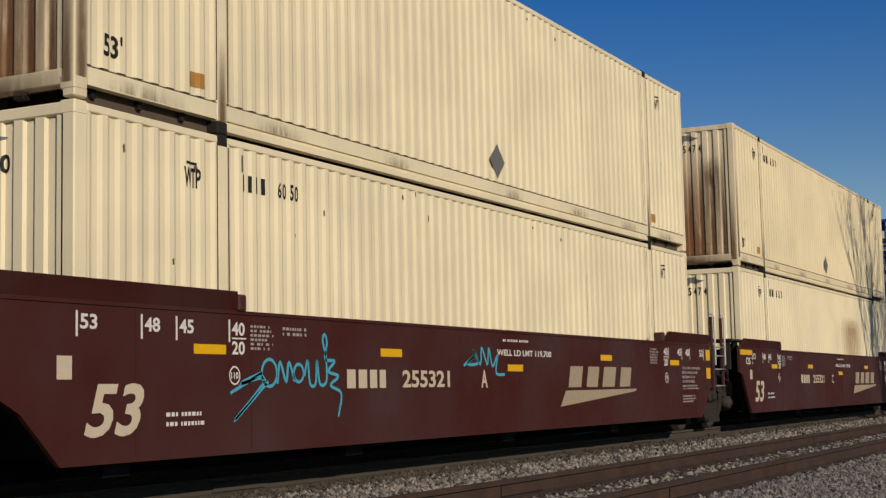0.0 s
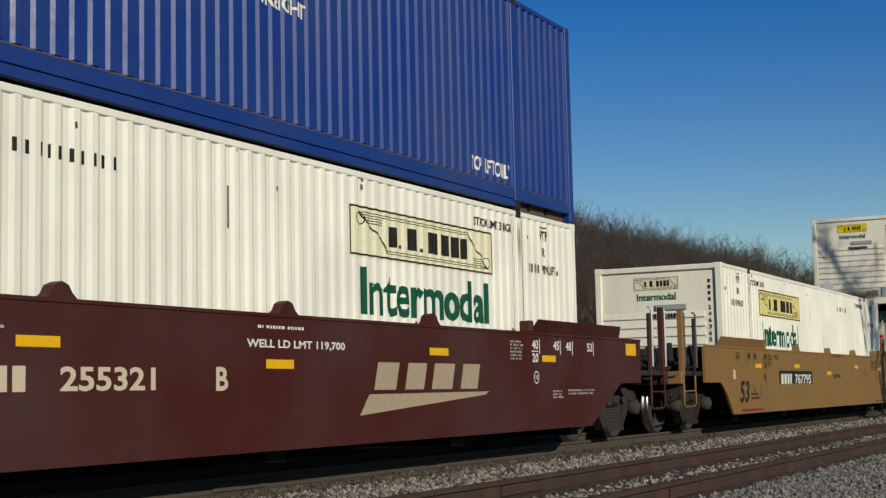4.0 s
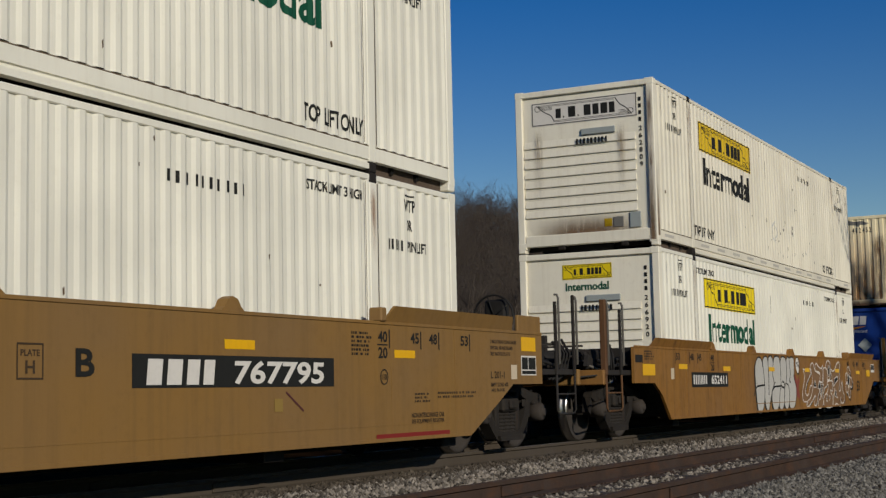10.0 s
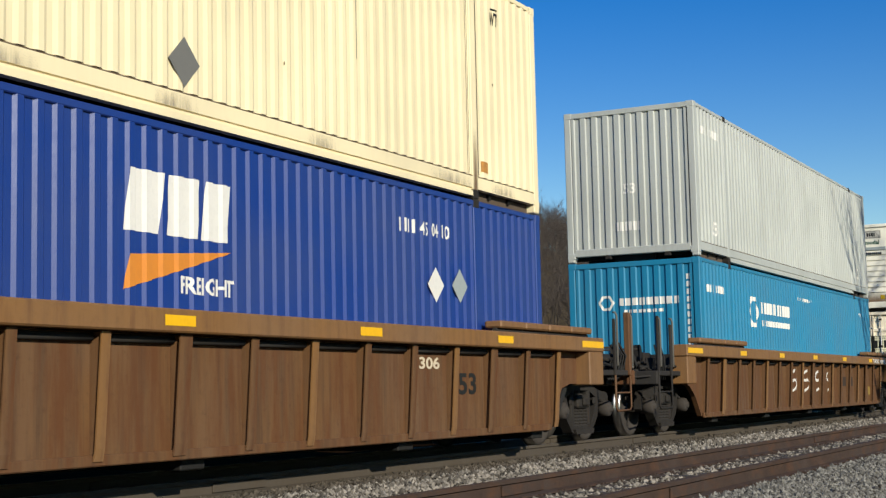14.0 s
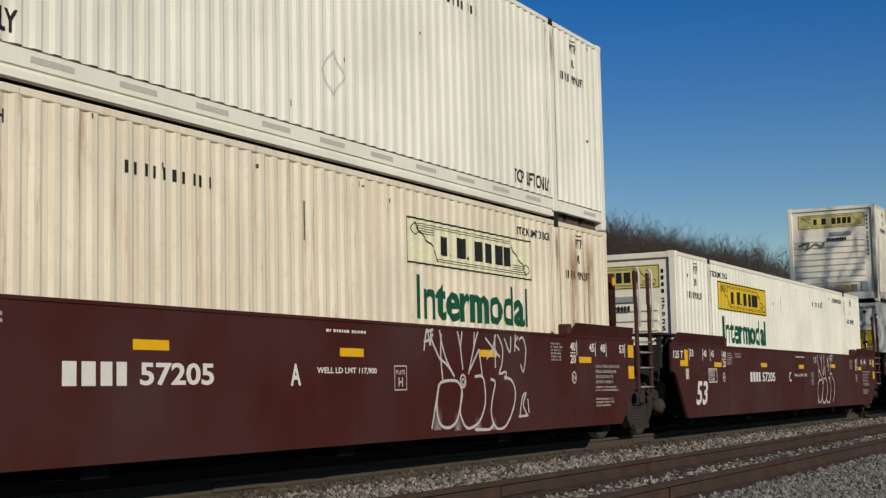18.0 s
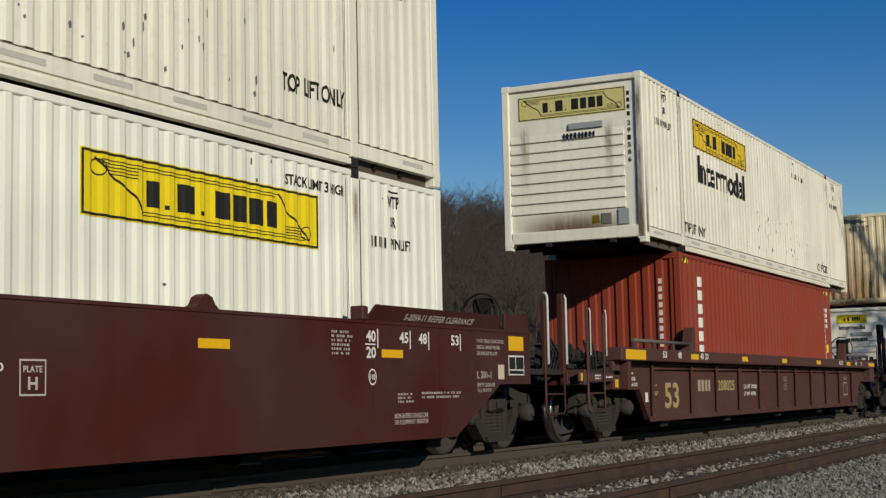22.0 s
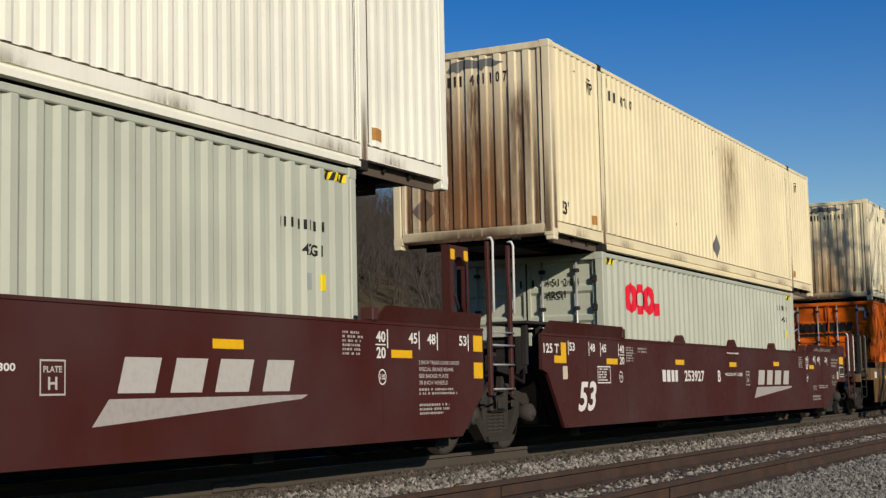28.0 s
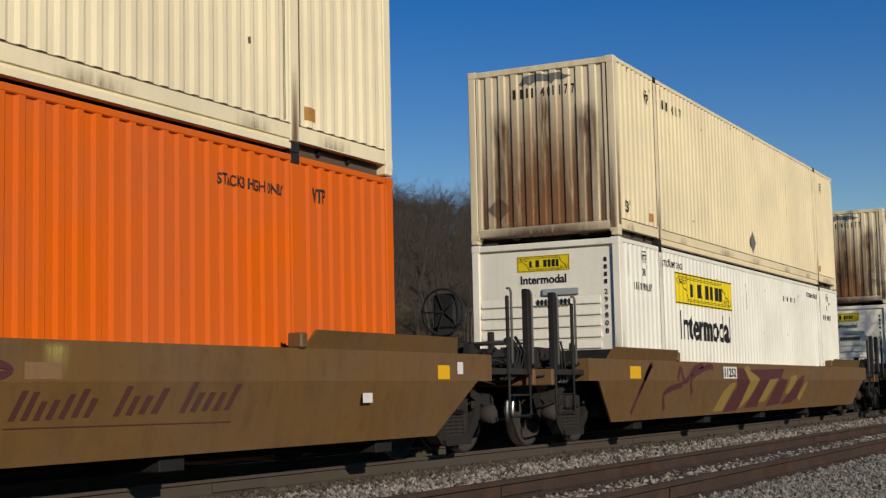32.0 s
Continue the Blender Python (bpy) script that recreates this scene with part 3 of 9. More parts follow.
def pebbles(name, label, n, x0, x1, ys, size, material, height, seed, power=1.7):
    """Loose stones: warped octahedra, thicker on the ground near the camera."""
    rs = np.random.RandomState(seed)
    u = rs.rand(n)
    x = x0 + (x1 - x0) * u ** power
    y = ys[0] + (ys[1] - ys[0]) * rs.rand(n)
    r = size * (0.55 + 0.9 * rs.rand(n) ** 1.5) * (1 + 0.45 * u)
    base = np.array([(1, 0, 0), (-1, 0, 0), (0, 1, 0), (0, -1, 0), (0, 0, 1), (0, 0, -1)], float)
    v = base[None] * (0.6 + 0.7 * rs.rand(n, 6, 1)) + 0.25 * (rs.rand(n, 6, 3) - 0.5)
    a = rs.rand(n) * 6.283
    c, s = np.cos(a)[:, None], np.sin(a)[:, None]
    v = np.stack([v[..., 0] * c - v[..., 1] * s, v[..., 0] * s + v[..., 1] * c, v[..., 2] * 0.8], -1) * r[:, None, None]
    z = np.array([height(q) for q in y]) + r * (rs.rand(n) * 0.7 - 0.1)
    v += np.stack([x, y, z], -1)[:, None]
    tri = np.array([(0, 2, 4), (2, 1, 4), (1, 3, 4), (3, 0, 4), (2, 0, 5), (1, 2, 5), (3, 1, 5), (0, 3, 5)])
    f = (tri[None] + 6 * np.arange(n)[:, None, None]).reshape(-1, 3)
    me = bpy.data.meshes.new(name)
    me.from_pydata(v.reshape(-1, 3).tolist(), [], f.tolist())
    me.materials.append(material)
    return tagged(new(name, me), label, "gravel", kind="stuff")


BED_Y = ((-6.6, -0.78), (-5.2, -0.20), (-4.4, -0.19), (-2.1, -0.20), (-1.2, -0.25), (-0.5, -0.20), (0.3, -0.19), (2.6, -0.19))


def bed_height(y):
    return float(np.interp(y, [a for a, _ in BED_Y], [b for _, b in BED_Y]))


pebbles("ballast_stones", "crushed ballast about both tracks", 16000, 7.4, -12, (-6.2, 0.3), 0.034, STONE, bed_height, 9, 1.0)
pebbles("ballast_stones", "pale grey crushed ballast between the tracks", 30000, 7.5, 60, (-1.75, -0.10), 0.030, STONE, bed_height, 3)
pebbles("ballast_stones", "dusty brown ballast beside the running rail", 14000, 7.4, 60, (-0.42, 0.50), 0.024, STONE_DUSTY, lambda y: bed_height(y) + 0.004, 12)
pebbles("ballast_stones", "crushed ballast between the rails of the empty track", 16000, 7.5, 55, (-3.9, -2.55), 0.026, STONE, lambda y: bed_height(y) - 0.012, 4)
pebbles("gravel_shoulder", "fine grey gravel beside the empty track", 52000, 7.0, 45, (-6.4, -4.05), 0.020, STONE_FINE, bed_height, 5, 1.9)
pebbles("ballast_stones", "dark ballast under the train", 15000, 7.0, 60, (0.35, 3.6), 0.03, STONE_DARK, lambda y: bed_height(min(y, 2.6)), 6)


# ---- bare winter trees ----
def bare_tree(seed, tall, forks=3, twigs=5, thick=0.022, spread=0.55):
    """A tapered trunk with limbs, boughs and twigs; vertices and faces."""
    rnd = random.Random(seed)
    g = Geo()

    def grow(p, d, length, r, level):
        steps = 3 if level == 0 else 2
        pts, q, way = [p], p, d
        for _ in range(steps):
            way = (way + Vector((rnd.uniform(-.16, .16), rnd.uniform(-.16, .16), rnd.uniform(0, .12)))).normalized()
            q = q + way * length / steps
            pts.append(q)
        g.tube(pts, r, 5 if level == 0 else 3, r * (0.45 if level == 0 else 0.3))
        if level >= 3:
            return
        n = (7, twigs, twigs)[level] if level else forks + 4
        for i in range(n):
            f = rnd.uniform(0.32, 1.0) if level == 0 else rnd.uniform(0.25, 1.0)
            k = min(int(f * steps), steps - 1)
            start = pts[k].lerp(pts[k + 1], f * steps - k)
            side = Vector((rnd.uniform(-1, 1), rnd.uniform(-1, 1), rnd.uniform(-0.1, 0.5))).normalized()
            grow(start, (way * (1 - spread) + side * spread).normalized(), length * rnd.uniform(0.42, 0.66), r * rnd.uniform(0.34, 0.5), level + 1)
    grow(Vector((0, 0, 0)), Vector((0, 0, 1)), tall * 0.72, tall * thick, 0)
    return g


def woods():
    """The wooded hill: a few kinds of bare tree, set thickly over the slope."""
    kinds = []
    for i in range(6):
        g = bare_tree(40 + i, 10.0, 3, 4, 0.014)
        v = np.array(g.v)
        tri = []
        for q in g.f:
            if len(q) > 4:
                continue
            tri += [(q[0], q[j], q[j + 1]) for j in range(1, len(q) - 1)]
        kinds.append((v, np.array(tri)))
    kinds = kinds[:6] + [(v * (1.25, 1.25, 0.42), f) for v, f in kinds[:3]]
    rs = np.random.RandomState(11)
    vs, fs, k = [], [], 0
    for i in range(3100):
        az = 43 + 40 * rs.rand()
        r = 175 + 175 * rs.rand() ** 0.8 if i < 1900 else 318 + 28 * rs.rand()
        if r < 222 and 48 < az < 62:
            r += 50
        if az > 76 and rs.rand() < 0.3:
            continue
        v, f = kinds[rs.randint(6) if i < 2450 else 6 + i % 3]
        h, t = rs.uniform(0.82, 1.2), rs.rand() * 6.283
        c, s = math.cos(t), math.sin(t)
        w = v * h
        w = np.stack([w[:, 0] * c - w[:, 1] * s, w[:, 0] * s + w[:, 1] * c, w[:, 2]], -1)
        w += (EYE[0] + r * math.sin(radians(az)), EYE[1] + r * math.cos(radians(az)), land(az, r) - 0.8)
        vs.append(w)
        fs.append(f + k)
        k += len(v)
    me = bpy.data.meshes.new("hillside_woods")
    v, f = np.concatenate(vs), np.concatenate(fs)
    me.vertices.add(len(v))
    me.vertices.foreach_set("co", v.ravel().astype(np.float32))
    me.loops.add(f.size)
    me.loops.foreach_set("vertex_index", f.ravel().astype(np.int32))
    me.polygons.add(len(f))
    me.polygons.foreach_set("loop_start", np.arange(0, f.size, 3, dtype=np.int32))
    me.update()
    me.validate()
    me.materials.append(BARK)
    tagged(new("hillside_woods", me), "bare grey-brown winter woods on the hill", "woods", kind="stuff")


woods()


def near_tree(x, y, tall, seed):
    top = tagged(new("bare_tree"), "tall bare tree beside the line", "tree", "trees beside the line")
    top.location = (x, y, -0.8)
    g = bare_tree(seed, tall, 4, 5, 0.020, 0.5)
    cut = (3 + 1) * 5
    trunk, crown = Geo(), Geo()
    trunk.v, crown.v = g.v[:cut], g.v
    trunk.f = [q for q in g.f if max(q) < cut]
    crown.f = [q for q in g.f if min(q) >= cut]
    part("trunk", trunk, BARK, top)
    part("crown", crown, BARK, top)


near_tree(31.4, -15.5, 13.5, 5)
near_tree(37.9, -13.0, 12.5, 8)
near_tree(43.6, -17.0, 15.0, 9)


# ---- house, lamp and poles across the line ----
def at_bearing(az, r):
    return EYE[0] + r * math.sin(radians(az)), EYE[1] + r * math.cos(radians(az))


def house():
    x, y = at_bearing(51.72, 208.0)
    top = tagged(new("house"), "white two-storey clapboard house with a dark shingle roof and a porch", "house")
    top.location, top.rotation_euler = (x, y, land(51.72, 208.0) + 1.2), (0, 0, radians(-51.9))
    top.scale = (0.85, 0.85, 0.85)
    # local x to the viewer's right, y away
    part("wall", Geo().prism([(-6.2, -2), (-1.8, -2), (-1.8, 5.0), (-4.0, 7.3), (-6.2, 5.0)], 0, 8), SIDING, top)
    part("wall", Geo().box(-1.8, 5.0, 0.6, 7, -2, 4.7), SIDING, top)
    part("wall", Geo().prism([(5.0, -2), (8.0, -2), (8.0, 4.4), (6.5, 7.0), (5.0, 4.4)], -0.4, 7), SIDING, top)
    part("roof", Geo().prism([(-6.7, 4.6), (-4.0, 7.45), (-1.3, 4.6), (-1.3, 4.85), (-4.0, 7.75), (-6.7, 4.85)], -0.4, 8.3), SHINGLE, top)
    part("roof", Geo().prism_x([(0.2, 4.5), (4.0, 5.5), (7.4, 4.5), (7.4, 4.7), (4.0, 5.75), (0.2, 4.7)], -3.4, 6.0), SHINGLE, top)
    part("roof", Geo().prism([(4.6, 3.9), (6.5, 7.1), (8.4, 3.9), (8.4, 4.15), (6.5, 7.4), (4.6, 4.15)], -0.7, 7.2), SHINGLE, top)
    part("porch_roof", Geo().prism([(-3.6, 1.3), (-1.2, 2.3), (1.4, 1.3), (1.4, 1.5), (-1.2, 2.55), (-3.6, 1.5)], -2.0, 0.5), SHINGLE, top)
    for px in (-3.3, -1.9, -0.4, 1.1):
        part("porch_post", Geo().box(px - 0.09, px + 0.09, -1.9, -1.72, -2, 1.35), SIDING, top)
    part("porch_floor", Geo().box(-3.6, 1.4, -2.0, 0.3, -0.4, -0.2), SIDING, top)
    for wx, wz, w, h, dy in ((-5.2, 2.9, 0.8, 1.5, 0), (-3.3, 2.9, 0.8, 1.5, 0), (-0.1, 2.6, 0.75, 1.5, 0.6), (0.75, 2.6, 0.75, 1.5, 0.6), (3.4, 2.6, 0.75, 1.5, 0.6), (4.2, 2.6, 0.7, 1.5, 0.6), (-5.2, 0.0, 0.8, 1.5, 0), (6.1, 2.6, 0.8, 1.5, -0.4), (3.4, 0.1, 0.8, 1.4, 0.6), (6.2, 0.0, 0.8, 1.4, -0.4)):
        win = part("window", Geo().box(wx - 0.08, wx + w + 0.08, dy - 0.05, dy - 0.01, wz - 0.08, wz + h + 0.08), SIDING, top)
        part("pane", Geo().box(wx, wx + w, dy - 0.07, dy - 0.052, wz, wz + h * 0.48), PANE, win)
        part("pane", Geo().box(wx, wx + w, dy - 0.07, dy - 0.052, wz + h * 0.52, wz + h), PANE, win)
    part("door", Geo().box(-2.2, -1.3, -0.06, -0.01, -0.2, 1.8), PANE, top)


house()


def street_lamp(az, r, tall, arm):
    x, y = at_bearing(az, r)
    z = land(az, r)
    top = tagged(new("street_lamp"), "grey street lamp with a bent arm", "street lamp")
    top.location, top.rotation_euler = (x, y, z), (0, 0, radians(-az))
    part("pole", Geo().tube([(0, 0, -0.5), (0, 0, tall)], 0.14, 8, 0.1), LIGHT_GREY, top)
    part("arm", Geo().tube([(0, 0, tall * 0.25), (arm * 0.4, 0, tall * 0.42), (arm * 0.8, 0, tall * 0.52), (arm, 0, tall * 0.53)], 0.05, 6), LIGHT_GREY, top)
    part("lamp_head", Geo().box(arm - 0.1, arm + 0.5, -0.2, 0.2, tall * 0.51, tall * 0.56, 0.04), BRIGHT, top)


street_lamp(56.6, 120.0, 7.2, 3.6)


def utility_pole(az, r, tall):
    x, y = at_bearing(az, r)
    top = tagged(new("utility_pole"), "weathered wooden utility pole with a crossarm", "pole", "poles beyond the line")
    top.location, top.rotation_euler = (x, y, land(az, r)), (0, 0, radians(-az))
    part("pole", Geo().tube([(0, 0, -0.5), (0, 0, tall)], 0.13, 7, 0.09), LIGHT_GREY, top)
    part("crossarm", Geo().box(-0.9, 0.9, -0.06, 0.06, tall - 0.7, tall - 0.55), TIE, top)


for az, r, tall in ((46.7, 120, 6.5), (47.6, 100, 5.2), (54.2, 125, 6.0)):
    utility_pole(az, r, tall)


def fence():
    top = tagged(new("railing"), "pale metal railing across the line", "railing")
    x, y = at_bearing(46.8, 90.0)
    top.location, top.rotation_euler = (x, y, land(46.8, 90.0) + 1.1), (0, 0, radians(-46.8))
    part("rail", Geo().box(-3.4, 2.6, -0.03, 0.03, 1.0, 1.1), LIGHT_GREY, top)
    part("rail", Geo().box(-3.4, 2.6, -0.03, 0.03, 0.05, 0.12), LIGHT_GREY, top)
    for i in range(16):
        part("baluster", lambda: Geo().box(-0.03, 0.03, -0.03, 0.03, -1.1, 1.05), LIGHT_GREY, top, at=(-3.3 + i * 0.39, 0, 0), key="baluster")


fence()


# ---- containers ----
RIB, RIB_DEEP = 0.222, 0.019


def sheet(folds, z0, z1, along="x", flip=0.0):
    g = Geo()
    for (a, d), (b, e) in zip(folds, folds[1:]):
        if along == "x":
            g.put([(a, d, z0), (b, e, z0), (b, e, z1), (a, d, z1)], [(0, 1, 2, 3)])
        else:
            g.put([(d, WIDE - a, z0), (e, WIDE - b, z0), (e, WIDE - b, z1), (d, WIDE - a, z1)], [(0, 1, 2, 3)])
    return g


class Box:
    """A container: frame, corrugated sheets, castings, and one of three kinds of leading end."""

    def __init__(self, name, label, s, z, paint, end="ribs", length=LONG, height=TALL, end_paint=None, frame=None, group="containers of the train", lower=False, taper=False):
        self.L, self.H, self.paint, self.end_paint = length, height, paint, end_paint or paint
        self.far = frame or paint
        self.top = thing(name, label, "container", s, z, group)
        self.iso = length < 14
        self.side_folds = []
        self.profile = (0.026, 0.32, 0.15) if paint in (BLUE, TEAL, ORANGE, SILVER) else (RIB_DEEP, 0.28, 0.21)
        self.body()
        {"ribs": self.ribbed_end, "panels": self.panelled_end, "doors": self.door_end}[end]()

    def body(self):
        L, H, t, P = self.L, self.H, self.top, self.paint
        k = (round(L, 2), round(H, 2))
        post = 0.12 if self.iso else 0.16
        # corner posts, rails
        for x in (0.0, L - post):
            for y in (0.0, WIDE - 0.13):
                part("corner_post", lambda: Geo().box(0, post, 0, 0.13, 0.0, H, 0.012), self.end_paint if x == 0 and not self.iso else P, t, at=(x, y, 0.0), key=("post", post, H))
        part("top_rail", lambda: Geo().box(post + 0.001, L - post - 0.001, 0.004, 0.07, H - 0.075, H - 0.004, 0.01), P, t, key=("rail_t", k))
        part("top_rail", lambda: Geo().box(post + 0.001, L - post - 0.001, WIDE - 0.07, WIDE - 0.004, H - 0.075, H - 0.004, 0.01), P, t, key=("rail_tf", k))
        if self.iso:
            zs, spans = 0.16, [(post, L - post)]
            part("bottom_rail", lambda: Geo().box(post + 0.001, L - post - 0.001, 0.004, 0.08, 0.02, 0.158, 0.01), P, t, key=("rail_b", k))
            part("bottom_rail", lambda: Geo().box(post + 0.001, L - post - 0.001, WIDE - 0.08, WIDE - 0.004, 0.02, 0.158, 0.01), P, t, key=("rail_bf", k))
            period, depth = 0.278, 0.036
        else:
            zs, a = 0.29, 2.01
            spans = [(post, a - 0.07), (a + 0.09, L - a - 0.09), (L - a + 0.07, L - post)]
            period, depth = RIB, self.profile[0]
            for i, (x0, x1) in enumerate(spans):
                low = 0.02 if i == 1 else 0.115

                def rail(x0=x0, x1=x1, low=low):
                    foot = [(0.0, low), (0.0, 0.082), (0.024, 0.088), (0.024, 0.118), (0.003, 0.124)] if low < 0.1 else [(0.003, low)]
                    return Geo().prism_x([(0.003, 0.266), (0.030, zs), (0.09, zs), (0.09, low)] + foot, x0, x1)
                part("bottom_rail", rail, P, t, key=("rail_b", k, i))
                part("bottom_rail", lambda x0=x0, x1=x1, low=low: Geo().box(x0, x1, WIDE - 0.09, WIDE - 0.003, low, zs, 0.01), P, t, key=("rail_bf", k, i))
                part("rail_seam", lambda x0=x0, x1=x1: Geo().box(x0, x1, 0.002, 0.012, 0.267, 0.277), SEAM, t, "dark line along the rail", key=("rail_s", k, i))
                if i != 1:
                    part("inner_sill", lambda x0=x0, x1=x1: Geo().box(x0 - 0.04, x1 + 0.04, 0.12, 0.16, -0.02, 0.16), INNER, t, "rust-brown inner sill", key=("inner", k, i))
            for x in (0.2, L - 1.95):
                part("under_beam", lambda: Geo().box(0, 1.75, 0.9, 1.7, 0.0, 0.16), DARK, t, "black beam under the floor", at=(x, 0, 0), key="under_beam")
            for x in (a - 0.07, L - a - 0.09):
                part("lift_post", lambda: Geo().box(0, 0.16, 0.0, 0.08, 0.10, H - 0.06, 0.012), P, t, at=(x, 0, 0), key=("lift", H))
                part("lift_post", lambda: Geo().box(0, 0.16, -0.08, 0.0, 0.10, H - 0.06, 0.012), P, t, at=(x, WIDE, 0), key=("liftf", H))
                for y in (-0.004, WIDE - 0.156):
                    part("casting", lambda: casting(), GRIME if y < 0 else P, t, "dark steel lifting casting", at=(x, y, -0.015), key="casting")
                    part("casting", lambda: casting(), GRIME if y < 0 else P, t, "dark steel lifting casting", at=(x, y, H - 0.105), key="casting")
        for x in (-0.004, L - 0.156):
            for y in (-0.004, WIDE - 0.156):
                for z in (0.0 if self.iso else 0.06, H - 0.112):
                    part("casting", lambda: casting(), self.end_paint if x < 0 else P, t, at=(x, y, z), key="casting")
        for i, (x0, x1) in enumerate(spans):
            folds = ridges(x0, x1, period, depth, *self.profile[1:])
            self.side_folds += folds
            part("side_panel", lambda f=folds: sheet([(p, d + 0.008) for p, d in f], zs, H - 0.07), P, t, key=("side", k, i, depth))
            part("side_panel", lambda f=folds: sheet([(p, WIDE - 0.008 - d) for p, d in f], zs, H - 0.07), P, t, key=("sidef", k, i, depth))
        roof = ridges(0.12, L - 0.12, 0.42, 0.02)

        def roofing():
            g = Geo()
            for (a, d), (b, e) in zip(roof, roof[1:]):
                g.put([(a, 0.06, H - 0.012 - d), (b, 0.06, H - 0.012 - e), (b, WIDE - 0.06, H - 0.012 - e), (a, WIDE - 0.06, H - 0.012 - d)], [(0, 1, 2, 3)])
            return g
        part("roof_panel", roofing, P, t, key=("roof", k))

        def floor():
            g = Geo().box(0.12, L - 0.12, 0.07, WIDE - 0.07, 0.135, 0.165)
            for i in range(int(L / 0.6)):
                g.box(0.3 + i * 0.6, 0.35 + i * 0.6, 0.08, WIDE - 0.08, 0.04, 0.136)
            return g
        part("floor_frame", floor, DARK, t, "dark steel cross members under the floor", key=("floor", k))
        part("end_panel", lambda: Geo().box(L - 0.06, L - 0.03, 0.1, WIDE - 0.1, 0.1, H - 0.05), P, t, key=("rear", k))

    def frame_end(self, high=0.2):
        H, t, P = self.H, self.top, self.end_paint
        part("end_sill", lambda: Geo().box(0.0, 0.12, 0.14, WIDE - 0.14, 0.10 if not self.iso else 0.02, high, 0.012), P, t, key=("sill", high, self.iso))
        part("end_header", lambda: Geo().box(0.0, 0.10, 0.14, WIDE - 0.14, H - 0.11, H - 0.006, 0.012), P, t, key=("header", H))
        for y in (0.55, 1.72):
            part("twist_bracket", lambda: Geo().box(0.01, 0.10, 0, 0.12, 0.03, 0.10, 0.012), GRIME, t, "grimy steel twist-lock bracket", at=(0, y, 0), key="bracket")

    def ribbed_end(self):
        self.frame_end(0.24)
        f = ridges(0.145, WIDE - 0.145, 0.222 if not self.iso else 0.25, 0.027 if not self.iso else 0.036, 0.42, 0.10)
        self.end_folds = f
        part("end_panel", lambda: sheet([(p, d + 0.012) for p, d in f], 0.23, self.H - 0.10, "y"), self.end_paint, self.top, key=("endr", self.H, self.iso))

    def panelled_end(self):
        H, t, P = self.H, self.top, self.end_paint
        self.frame_end(0.30)
        self.end_folds = None

        def wall():
            g = Geo().box(0.05, 0.075, 0.13, WIDE - 0.13, 0.28, H - 0.10)
            return g
        part("end_panel", wall, P, t, key=("endp", H))
        z = 0.62
        for i in range(5 if P is BLUE else 8):
            part("rib", lambda: Geo().prism([(0.020, 0.0), (0.020, 0.014), (0.0505, 0.13), (0.0505, -0.006)], 0.36, WIDE - 0.15), P, t, at=(0, 0, z), key="rib")
            z += 0.178
        part("vent_plate", lambda: Geo().box(0.02, 0.05, 0.30, 0.50, 0.33, 0.60, 0.008), LIGHT_GREY, t, "grey metal access plate", key="vent")
        part("vent_plate", lambda: Geo().box(0.03, 0.05, 0.62, 0.80, 0.36, 0.54, 0.006), GREY, t, "dark metal plate", key="vent2")
        if P is not BLUE:
            part("document_tube", lambda: Geo().box(0.01, 0.05, 0.72, 1.35, 2.02, 2.13, 0.01), LIGHT_GREY, t, "grey placard holder", key="tube")

    def door_end(self):
        H, t, P = self.H, self.top, self.end_paint
        self.frame_end(0.20)
        self.end_folds = None
        for a, b in ((0.14, WIDE / 2 - 0.008), (WIDE / 2 + 0.008, WIDE - 0.14)):
            def leaf(a=a, b=b):
                g = Geo()
                zs = [0.2 + i * (H - 0.32) / 5 for i in range(6)]
                for i in range(5):
                    g.put([(0.055, a, zs[i]), (0.055, b, zs[i]), (0.055, b, zs[i] + 0.07), (0.055, a, zs[i] + 0.07)], [(0, 1, 2, 3)])
                    g.put([(0.055, a, zs[i] + 0.07), (0.055, b, zs[i] + 0.07), (0.09, b, zs[i] + 0.11), (0.09, a, zs[i] + 0.11)], [(0, 1, 2, 3)])
                    g.put([(0.09, a, zs[i] + 0.11), (0.09, b, zs[i] + 0.11), (0.09, b, zs[i + 1] - 0.04), (0.09, a, zs[i + 1] - 0.04)], [(0, 1, 2, 3)])
                    g.put([(0.09, a, zs[i + 1] - 0.04), (0.09, b, zs[i + 1] - 0.04), (0.055, b, zs[i + 1]), (0.055, a, zs[i + 1])], [(0, 1, 2, 3)])
                g.box(0.045, 0.095, a, a + 0.05, 0.2, H - 0.11)
                g.box(0.045, 0.095, b - 0.05, b, 0.2, H - 0.11)
                return g
            part("door", leaf, P, t, key=("leaf", round(a, 2), H))
        for y in (0.45, 1.02, 1.57, 2.14):
            part("lock_rod", lambda: Geo().tube([(0.02, 0, 0.12), (0.02, 0, H - 0.05)], 0.020, 10), STEEL, t, "galvanised door lock rod", True, at=(0, y, 0), key=("rod", H))
            for z in (0.26, 0.95, 1.75, H - 0.26):
                part("rod_guide", lambda: Geo().box(-0.012, 0.056, -0.045, 0.045, -0.03, 0.03, 0.008), GRIME, t, at=(0, y, z), key="guide")
        for y, d in ((0.72, -1), (1.85, 1)):
            part("door_handle", lambda d=d: Geo().box(-0.02, 0.01, -0.27, 0.27, -0.02, 0.02, 0.008), STEEL, t, "galvanised door handle", at=(0, y, 1.05), key="handle")
